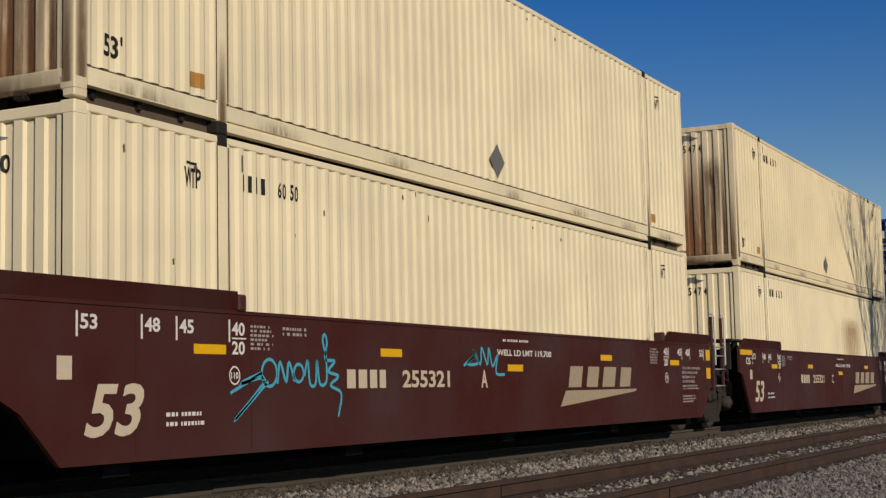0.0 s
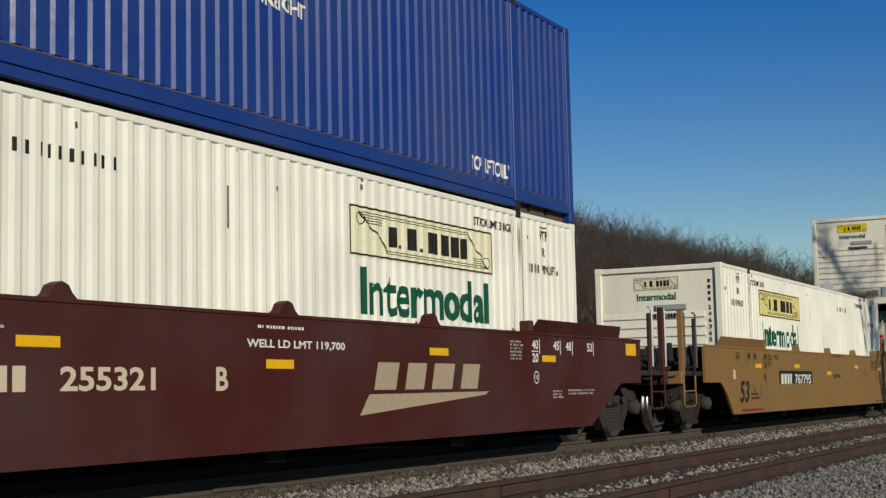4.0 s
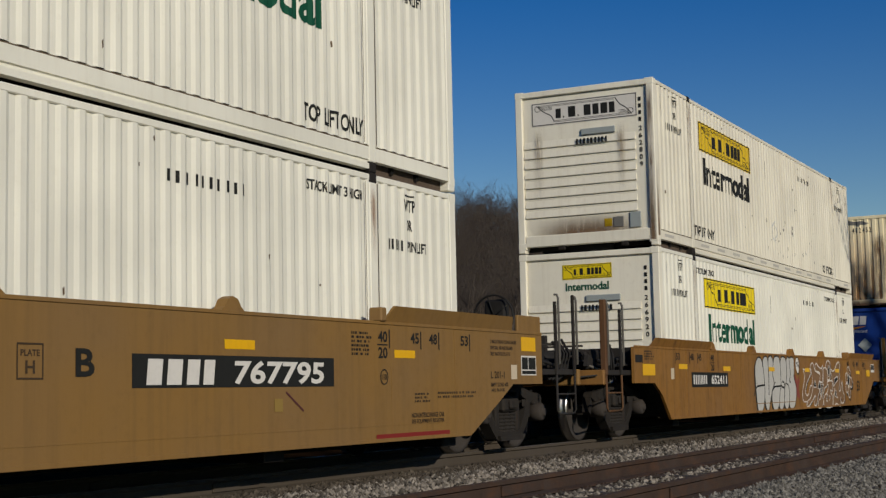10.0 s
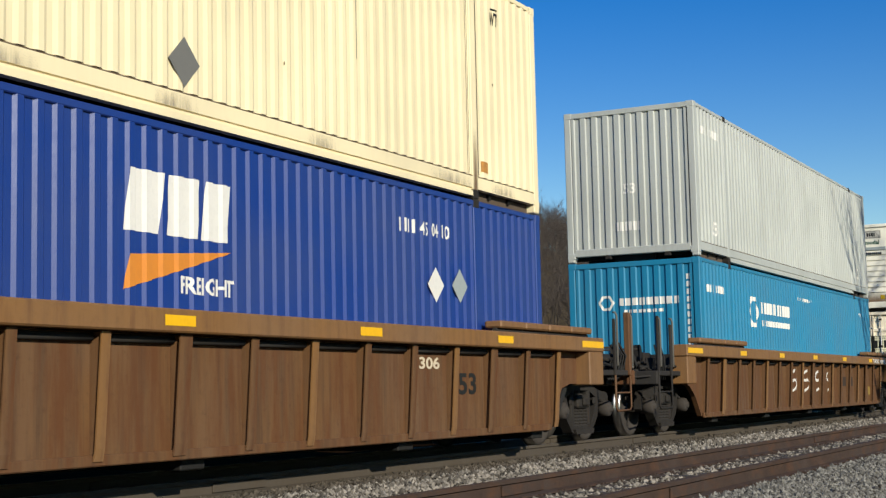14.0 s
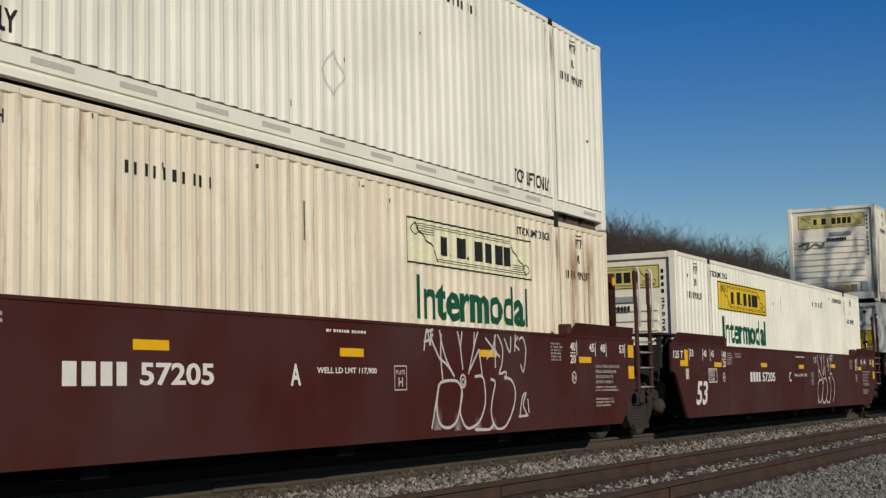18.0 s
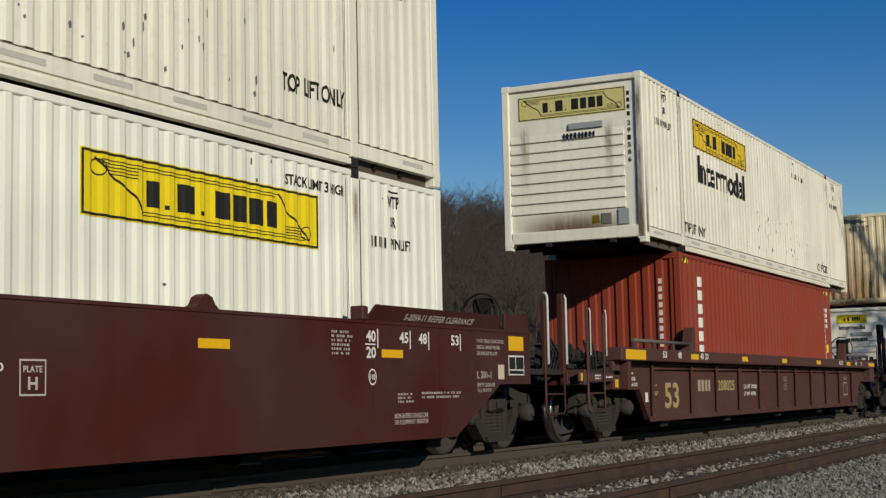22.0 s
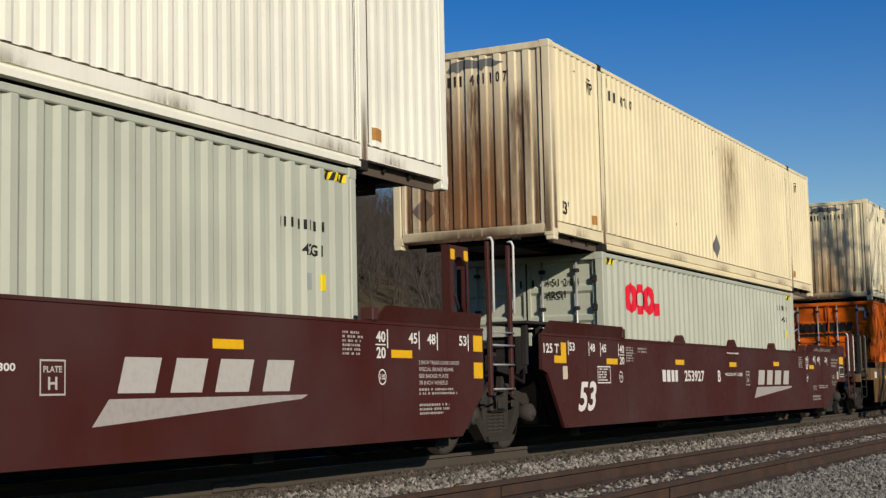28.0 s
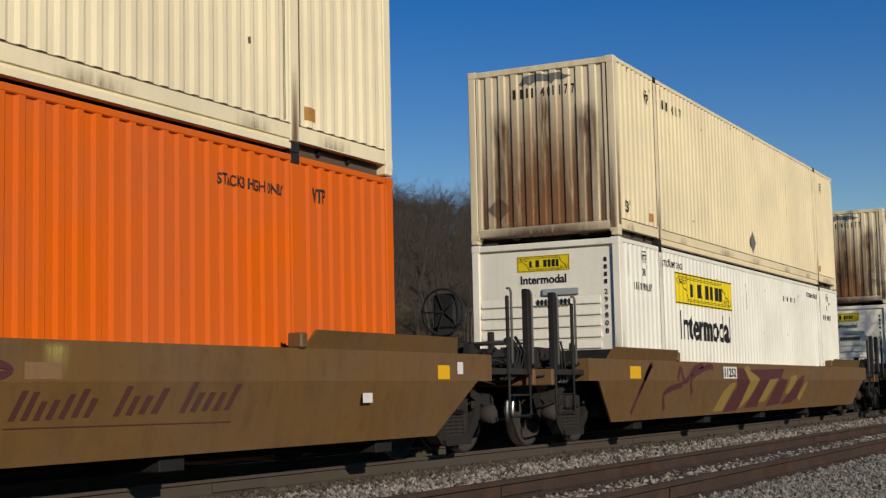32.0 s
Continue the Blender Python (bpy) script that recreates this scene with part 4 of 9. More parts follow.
        part("seal_strip", lambda: Geo().box(0.040, 0.10, WIDE / 2 - 0.012, WIDE / 2 + 0.012, 0.2, H - 0.11), DARK, t, "black rubber door seal", key=("seal", H))
        if P is not BLUE:
            part("vent_plate", lambda: Geo().box(0.035, 0.052, 0.86, 1.06, 1.18, 1.46, 0.004), GREY, t, "dark placard plate", key="dplate")
        for y in (0.13, WIDE - 0.15):
            for z in (0.4, 1.0, 1.75, H - 0.4):
                part("hinge", lambda: Geo().box(-0.014, 0.045, -0.03, 0.05, -0.055, 0.055, 0.01), GRIME, t, at=(0, y, z), key="hinge")

    # paint on the box
    def side(self, name, shape, material, label=""):
        if name == "placard":
            return decal(name, shape, material, self.top, 0.006, None, 0.004, label)
        return decal(name, shape, material, self.top, 0.008, self.side_folds, 0.004, label)

    def on_end(self, name, shape, material, label="", deep=None):
        f = self.end_folds
        return decal(name, shape, material, self.top, 0.012 if f else (0.05 if deep is None else deep), f, 0.005, label, end=True)


def casting():
    g = Geo().box(0, 0.16, 0, 0.16, 0, 0.118, 0.012)
    g.prism([(0.05, 0.035), (0.11, 0.035), (0.11, 0.08), (0.05, 0.08)], -0.002, -0.001)
    return g


def signboard(box, x0, z0, sheet_paint, ink=None, on="side", w=3.6, h=0.56):
    """A carrier's board: bordered panel, plain blocks in place of the name, a hatched scroll at each side."""
    put = box.side if on == "side" else box.on_end
    put("sign_panel", bar(x0, x0 + w, z0, z0 + h), sheet_paint, "yellow carrier sign with a black border")
    b = 0.018 * w / 3.6 + 0.004
    ink = ink or INK
    frame_shape = outline(x0 + 0.01, x0 + w - 0.01, z0 + 0.01, z0 + h - 0.01, b)
    put("sign_border", frame_shape, ink).location = (0, -0.002, 0) if on == "side" else (-0.002, 0, 0)
    k = h / 0.56
    for a, c2, low in ((0.235, 0.285, 0.68), (0.305, 0.318, 0.34), (0.355, 0.425, 0.72), (0.445, 0.458, 0.34), (0.505, 0.570, 0.72), (0.588, 0.645, 0.72), (0.663, 0.728, 0.72), (0.742, 0.795, 0.72)):
        put("sign_block", bar(x0 + a * w, x0 + c2 * w, z0 + 0.27 * h, z0 + low * h), ink).location = (0, -0.002, 0) if on == "side" else (-0.002, 0, 0)
    hatch = []
    for i in range(5):
        z = z0 + h * (0.86 - 0.05 * i)
        hatch.append(bar(x0 + 0.07 * w, x0 + (0.80 - 0.012 * i) * w, z, z + 0.010 * k) if i < 2 else bar(x0 + 0.07 * w + 0.02 * i, x0 + 0.20 * w, z, z + 0.010 * k))
        z = z0 + h * (0.12 + 0.05 * i)
        hatch.append(bar(x0 + 0.22 * w, x0 + 0.93 * w, z, z + 0.010 * k) if i < 2 else bar(x0 + 0.83 * w, x0 + 0.93 * w - 0.02 * i, z, z + 0.010 * k))
    hatch.append(stroke([(x0 + 0.05 * w, z0 + 0.88 * h), (x0 + 0.12 * w, z0 + 0.6 * h), (x0 + 0.19 * w, z0 + 0.4 * h), (x0 + 0.22 * w, z0 + 0.12 * h)], 0.022 * k))
    hatch.append(stroke([(x0 + 0.80 * w, z0 + 0.88 * h), (x0 + 0.84 * w, z0 + 0.6 * h), (x0 + 0.90 * w, z0 + 0.4 * h), (x0 + 0.95 * w, z0 + 0.12 * h)], 0.022 * k))
    hatch.append(ring(x0 + 0.06 * w, z0 + 0.74 * h, 0.028 * w, 0.014 * k, 0.13 * h))
    hatch.append(ring(x0 + 0.94 * w, z0 + 0.26 * h, 0.028 * w, 0.014 * k, 0.13 * h))
    put("sign_scroll", joined(*hatch), ink).location = (0, -0.0015, 0) if on == "side" else (-0.0015, 0, 0)


def white_box(s, z, paint=WHITE, end="panels", board=None, board_x=2.75, boards=True, word_paint=GREEN, upper=False, end_board=None, end_word=False, end_paint=None, end_sheet=None, label="white corrugated steel freight container with a yellow sign", serial=1, ghosts=False, note_z=0.36):
    b = Box("freight_container", label, s, z, paint, end, end_paint=end_paint or (WHITE_END if end == "panels" else None))
    zb = 1.97 if not upper else 2.0
    if board:
        signboard(b, board_x, zb, board)
        if boards:
            b.side("lettering", word("Intermodal", board_x + 0.22, board_x + 3.42, zb - 0.63, zb - 0.11), word_paint, "dark green carrier lettering")
    lo = 2.22
    if upper:
        b.side("lettering", word("TOP LIFT ONLY", 2.19, 3.42, note_z, note_z + 0.19), INK, "black handling note")
        b.side("lettering", word("TOP LIFT ONLY", 12.75, 13.98, note_z, note_z + 0.19), INK, "black handling note")
        b.side("placard_outline", outline_diamond(8.1, 0.95, 0.24), GHOST, "ghost of a removed diamond placard")
    else:
        b.side("lettering", word("STACK LIMIT 3 HIGH", 2.19, 3.30, 2.58, 2.69), INK, "black handling note")
        b.side("lettering", word("STACK LIMIT 3 HIGH", 12.80, 13.92, 2.58, 2.69), INK, "black handling note")
    for x in (1.05, 14.85):
        b.side("lifting_note", joined(word("WTP", x, x + 0.26, 2.56, 2.70), bar(x + 0.02, x + 0.24, 2.735, 2.755), word("OR", x + 0.06, x + 0.20, 2.34, 2.47),
                                   bars(x - 0.34, x + 0.02, 2.10, 2.22, 5, 0.6, 0, 3), word("PIN LIFT", x + 0.08, x + 0.55, 2.10, 2.22)), INK, "black lifting note")
    # Thin dark strips paint the shadowed gap beside each lift post.
    for x in (2.104, 13.95, 1.93, 14.218):
        decal("seam_line", bar(x, x + 0.012, 0.30, 2.80), SEAM, b.top, 0.004, None, 0.006, "dark line painted for the shadowed gap beside the lift post")
    if upper and serial >= 7:
        for i in range(15):
            if i not in (1, 13):
                decal("rail_patch", bar(0.38 + 1.06 * i, 0.88 + 1.06 * i, 0.170, 0.222), PATCH, b.top, 0.003, None, 0.003, "rubbed patch on the rail")
    sx = 4.7 if board_x > 8 else 10.5
    b.side("serial_print", bars(sx, sx + 1.3, 2.38, 2.49, 10, 0.72, 0, serial), INK)
    specks(b, int(s) + serial, 16)
    if paint is WHITE_WORN:
        scuff_patch(b, int(s) + 5, 46)
        for lo in (0.9, 1.9):
            decal("rust_stain", bar(2.44, 2.58, lo - 0.8, lo + 0.9), DARK_RUST, b.top, -0.004, None, 0.003, "rust along the corner post", end=True)
    b.side("scuff", joined(bar(0.42, 0.47, 2.30, 2.68), bar(7.5, 7.53, 2.05, 2.45)), GREY)
    decal("grime_stain", bar(0.0, 0.15, 0.08, 1.5), GREASE, b.top, 0.0, None, 0.003, "grime on the corner post")
    for x in (1.94, 14.05):
        decal("rust_stain", bar(x + 0.01, x + 0.15, 1.9, 2.75), RUST_RUN, b.top, 0.0, None, 0.003, "rust run below the casting")
    if end == "panels":
        decal("grime_stain", bar(2.44, 2.58, 0.10, 1.4), GREASE, b.top, -0.004, None, 0.003, "grime on the corner post", end=True)
        if paint is not WHITE or end_paint:
            b.on_end("grime_stain", bar(0.16, 2.4, 0.30, 0.62), GREASE, "grime along the sill", deep=0.046)
            for y in (0.35, 1.9):
                b.on_end("rust_stain", bar(y, y + 0.18, 0.9, 2.2), SOOT, "dark run down the ribs", deep=0.004)
            b.on_end("sticker", bar(1.62, 1.76, 0.38, 0.52), SIGN_OCHRE, "small yellow sticker", deep=0.046)
        b.on_end("serial_print", joined(*[bar(2.305, 2.355, 2.52 - 0.118 * i, 2.59 - 0.118 * i) for i in range(4)]), INK, deep=0.047)
        for i, d in enumerate("%06d" % (266920 + 4111 * (serial - 8))):
            b.on_end("serial_figure", word(d, 2.30, 2.36, 2.00 - 0.125 * i, 2.085 - 0.125 * i), INK, deep=0.047)
        b.on_end("serial_print", bars(1.15, 1.75, 1.86, 1.96, 9, 0.4, 0, serial), INK, deep=0.01)
        if ghosts:
            for z in (0.72, 1.82):
                b.on_end("placard_outline", diamond(0.42, z, 0.20), GHOST, "pale grey diamond placard", deep=0.012)
        if end_board == "wide":
            signboard(b, 0.30, 2.26, end_sheet or SIGN_OLD, on="end", w=1.98, h=0.42)
        elif end_board:
            signboard(b, 0.80, 2.42, end_sheet or SIGN, on="end", w=0.92, h=0.26)
        if end_word:
            b.on_end("lettering", word("Intermodal", 0.86, 1.66, 2.22, 2.36), GREEN if word_paint is GREEN else INK, deep=0.047)
    if end == "doors" and end_board:
        signboard(b, 0.22, 1.55, end_board, on="end", w=2.15, h=0.55)
    return b


def outline_diamond(x, z, r):
    return joined(stroke([(x - r, z), (x, z - r)], 0.03, 1), stroke([(x, z - r), (x + r, z)], 0.03, 1), stroke([(x + r, z), (x, z + r)], 0.03, 1), stroke([(x, z + r), (x - r, z)], 0.03, 1))


def specks(b, seed, n):
    """Chips and rust specks under the top rail and about the sheet."""
    rnd = random.Random(seed)
    out = []
    for i in range(n):
        x, z = rnd.uniform(0.3, 15.8), rnd.uniform(2.45, 2.79) if i % 3 else rnd.uniform(0.4, 2.4)
        w, h = rnd.uniform(0.012, 0.04), rnd.uniform(0.02, 0.09)
        out.append(([(x, z), (x + w, z + h * 0.2), (x + w * 0.8, z + h), (x - w * 0.3, z + h * 0.8)], [(0, 1, 2, 3)]))
    tagged(b.side("speckling", joined(*out), SEAM, "rusty chips in the paint"), "rusty chips in the paint", kind="stuff")


def scuff_patch(b, seed, n):
    """Black scrapes gathered about the middle of a worn sheet."""
    rnd = random.Random(seed)
    out = []
    for _ in range(n):
        x, z, w, h = rnd.gauss(9.6, 2.2), 0.4 + abs(rnd.gauss(0.3, 0.45)), rnd.uniform(0.01, 0.035), rnd.uniform(0.02, 0.12)
        if 2.2 < x < 13.8 and z < 2.5:
            out.append(([(x, z), (x + w, z + h * 0.3), (x + w * 0.7, z + h), (x - w * 0.4, z + h * 0.7)], [(0, 1, 2, 3)]))
    tagged(b.side("scuff_marks", joined(*out), GREY, "black scrapes in the paint"), "black scrapes in the paint", kind="stuff")


def rail_scuffs(b, seed):
    """Scraped and dirty stretches of the bottom rail."""
    rnd = random.Random(seed)
    for x in (0.3, 2.6, 5.2, 7.8, 10.3, 12.6, 14.5):
        x += rnd.uniform(-0.2, 0.5)
        decal("rail_scuff", bar(x, x + rnd.uniform(0.5, 1.3), 0.125, 0.265), SCUFF, b.top, 0.003, None, 0.003, "scraped dirty stretch of rail")


def cream_box(s, z, paint=CREAM, upper=True, number="401177", end_paint=None, runs=3, soot=None, wash=RUST_WASH, label="cream corrugated steel freight container with rust-run leading end"):
    b = Box("freight_container", label, s, z, paint, "ribs", end_paint=end_paint or CREAM_END)
    if upper:
        b.side("placard", diamond(8.13, 0.56, 0.23), GREY, "grey diamond placard holder")
        b.side("lettering", word("53'", 0.36, 0.60, 0.40, 0.60), INK, "black length mark")
        b.side("sticker", bar(1.55, 1.76, 0.36, 0.50), TORN, "torn orange sticker")
        b.side("sticker", bar(14.35, 14.56, 0.36, 0.50), TORN, "torn orange sticker")
        b.on_end("placard", diamond(0.52, 0.56, 0.21), GREY, "grey diamond placard holder")
    for x in (1.45, 14.72):
        b.side("lettering", joined(word("WTP", x, x + 0.24, 2.36, 2.54), bar(x + 0.03, x + 0.20, 2.57, 2.595)), INK, "black lifting note")
    b.side("lettering", joined(bars(2.36, 2.80, 2.42, 2.58, 4, 0.62, 0, 5), spaced(number, 2.95, 2.95 + 0.11 * len(number), 2.42, 2.58)), INK, "black serial number")
    b.side("scuff", joined(bar(2.33, 2.37, 2.60, 2.76), bar(11.2, 11.22, 1.2, 2.2)), GREY)
    b.on_end("lettering", joined(bars(0.82, 1.22, 2.36, 2.52, 4, 0.55, 0, 2), spaced(number, 1.32, 1.95, 2.36, 2.52)), INK, "black serial number")
    if upper:
        rnd = random.Random(int(s))
        if wash:
            b.on_end("rust_stain", bar(0.15, 2.44, 0.24, 2.6), wash, "orange rust wash rising from the sill").location = (-0.002, 0, 0)
        for y, w in ((0.36, 0.46), (1.86, 0.52), (1.25, 0.26), (0.80, 0.24))[:runs]:
            b.on_end("rust_stain", bar(y, y + w, 0.25 + 0.3 * rnd.random(), 2.2 + 0.4 * rnd.random()), DARK_RUST, "dark rust run").location = (-0.003, 0, 0)
        for x0, x1 in [(p[0], q[0]) for p, q in zip(b.end_folds, b.end_folds[1:]) if p[1] > 0.01 and q[1] > 0.01]:
            if runs > 1 or rnd.random() < 0.5:
                b.on_end("rust_stain", bar(x0 - 0.01, x1 + 0.01, 0.24, rnd.uniform(0.7, 1.3) + 0.28 * runs), GROOVE_RUST, "rust down a groove").location = (-0.0015, 0, 0)
        decal("grime_stain", bar(0.0, 2.58, 0.06, 0.30), SILL_RUST, b.top, -0.002, None, 0.003, "rust on the sill", end=True)
        decal("grime_stain", bar(2.44, 2.58, 0.12, 1.5), GREASE, b.top, -0.004, None, 0.003, "grime on the corner post", end=True)
        decal("grime_stain", bar(0.0, 0.16, 0.10, 2.0), GREASE, b.top, 0.0, None, 0.003, "grime on the corner post")
        for x in (1.94, 14.05):
            decal("rust_stain", bar(x, x + 0.16, 0.10, 0.9), GREASE, b.top, 0.0, None, 0.003, "rust on the lift post")
    # Dark lines coloured in for the shade of the lift-post gaps.
    for x in (2.104, 13.95, 1.93, 14.218):
        decal("seam_line", bar(x, x + 0.014, 0.30, 2.80), SEAM, b.top, 0.004, None, 0.006, "dark line painted for the shadowed gap beside the lift post")
    rail_scuffs(b, int(s))
    specks(b, int(s), 12)
    if soot:
        b.side("soot_stain", bar(soot - 0.7, soot + 1.0, 0.3, 2.86) if upper else bar(soot - 1.3, soot + 1.4, 0.3, 2.3), SOOT if upper else SOOT_SOFT, "soot smudge down the sheet")
    b.on_end("scraped_emblem", ([(0.92, 2.60), (0.98, 2.57), (1.06, 2.60), (1.12, 2.56), (1.20, 2.62), (1.44, 2.61), (1.52, 2.55), (1.58, 2.62), (1.72, 2.60), (1.86, 2.66), (1.74, 2.68), (1.66, 2.74), (1.45, 2.72), (1.22, 2.76), (1.02, 2.72)], [tuple(range(15))]), GREY, "scraped-off grey emblem")
    return b


def ocean_box(s, z, paint, height=TALL, mark="rings", end="ribs", label="grey-green corrugated steel shipping container", end_paint=None):
    b = Box("shipping_container", label, s, z, paint, end, ISO, height, end_paint=end_paint)
    for x0 in (0.14, ISO - 0.62):
        b.side("hazard_strip", bar(x0, x0 + 0.44, height - 0.17, height - 0.08), SIGN, "yellow height warning")
        for i in range(4):
            b.side("hazard_stripe", bar(x0 + 0.02 + 0.10 * i, x0 + 0.07 + 0.10 * i, height - 0.17, height - 0.08, 0.5), INK, "black warning stripe").location = (0, -0.002, 0)
    if mark == "rings":
        dz = height - TALL
        for x in (1.30, 1.74, 2.16):
            b.side("emblem_ring", ring(x, 2.25 + dz, 0.25, 0.14), RED, "bold red ring of an emblem")
        b.side("emblem_block", bar(2.36, 2.68, 2.01 + dz, 2.22 + dz), RED, "red block of an emblem")
        if end == "ribs":
            for x in (0.98, 1.22, 1.46):
                b.on_end("emblem_ring", ring(x, 2.12, 0.13, 0.075), RED, "red ring of an emblem")
            b.on_end("serial_print", joined(bars(1.55, 2.40, 2.50, 2.60, 7, 0.55, 0, 5), bars(1.95, 2.40, 2.34, 2.44, 4, 0.55, 0, 6)), INK)
            b.on_end("emblem_block", bar(1.58, 1.76, 2.0, 2.11), RED, "red block of an emblem")
    else:
        for i in range(7):
            b.side("mark_block", bar(0.98, 1.30, 2.34 - 0.25 * i, 2.52 - 0.25 * i), CHALK, "white block of an owner's name down the side")
        b.side("hazard_label", ([(11.45, 0.36), (11.70, 0.36), (11.58, 0.58)], [(0, 1, 2)]), SIGN, "yellow triangular warning label")
        b.on_end("serial_print", joined(*[bar(2.17, 2.24, 2.35 - 0.14 * i, 2.44 - 0.14 * i) for i in range(11)]), CHALK)
    if mark == "rings":
        b.side("serial_print", bars(10.75, 11.6, 2.16, 2.26, 9, 0.6, 0, 4), INK)
    else:
        b.side("serial_print", joined(*[bar(11.50, 11.60, 2.30 - 0.13 * i, 2.39 - 0.13 * i) for i in range(11)], *[bar(11.72, 11.80, 2.30 - 0.13 * i, 2.39 - 0.13 * i) for i in range(4)]), CHALK)
    if mark == "rings":
        b.side("lettering", word("42G1", 11.15, 11.5, 1.90, 2.02), INK, "black size code")
    if mark == "rings":
        b.side("sticker", bar(11.46, 11.60, 1.55, 1.72), SIGN, "small yellow sticker")
        b.side("sticker", bar(11.20, 11.33, 1.55, 1.72), LIGHT_GREY, "small grey sticker")
    else:
        b.side("sticker", bar(11.72, 11.82, 1.30, 1.50), SIGN, "small yellow sticker")
    if end == "doors":
        b.on_end("lettering", spaced("451204", 1.62, 2.22, 2.10, 2.22), INK, "black serial number", deep=0.052)
        b.on_end("lettering", word("42G1", 1.62, 1.95, 1.92, 2.03), INK, "black size code", deep=0.052)
        b.on_end("serial_print", bars(1.18, 1.46, 2.10, 2.22, 4, 0.5, 0, 3), INK, deep=0.052)
    return b


def freight_mark(b, x, z, k=1.0, on="side"):
    """White blocks over an orange wedge."""
    put = b.side if on == "side" else b.on_end
    w = 1.55 * k
    for one in split(bars(x, x + w, z + 0.48 * k, z + 1.02 * k, 3, 0.16, 0.12, 9)):
        put("emblem_block", one, CHALK, "white emblem block")
    put("emblem_wedge", ([(x, z - 0.02 * k), (x + 0.06 * k, z + 0.28 * k), (x + w, z + 0.40 * k), (x + 0.9 * k, z + 0.22 * k)], [(0, 1, 2, 3)]), FLAME, "orange emblem wedge")
    put("lettering", word("FREIGHT", x + 0.75 * k, x + w * 1.02, z - 0.02 * k, z + 0.14 * k), CHALK, "white lettering")


# ---- well cars ----
WHEEL_R = 0.483
WHEELSETS = []
NEAR, BACK = -0.27, WIDE + 0.27
LEAN_IN = 0.15          # how far the lower strip of a folded side leans inwards


def wheel():
    """One wheel, dished, with flange and tread, its outer face towards -y."""
    return Geo().lathe([(0.09, -0.80), (0.12, -0.765), (0.30, -0.745), (0.40, -0.77), (0.415, -0.815), (0.475, -0.815), (0.483, -0.78), (0.486, -0.73), (0.508, -0.715), (0.505, -0.68), (0.40, -0.68), (0.30, -0.70), (0.09, -0.69)], 30)


def coil_spring():
    """An upright coil as a ribbed column."""
    g, n, prof = Geo(), 10, []
    for i in range(6):
        prof += [(0.050, 0.046 * i), (0.078, 0.046 * i + 0.010), (0.078, 0.046 * i + 0.030), (0.050, 0.046 * i + 0.042)]
    for r, z in prof:
        g.v += [(r * math.cos(6.2832 * k / n), r * math.sin(6.2832 * k / n), z) for k in range(n)]
    for i in range(len(prof) - 1):
        for k in range(n):
            a, b = i * n + k, i * n + (k + 1) % n
            g.f.append((a, b, b + n, a + n))
    return g


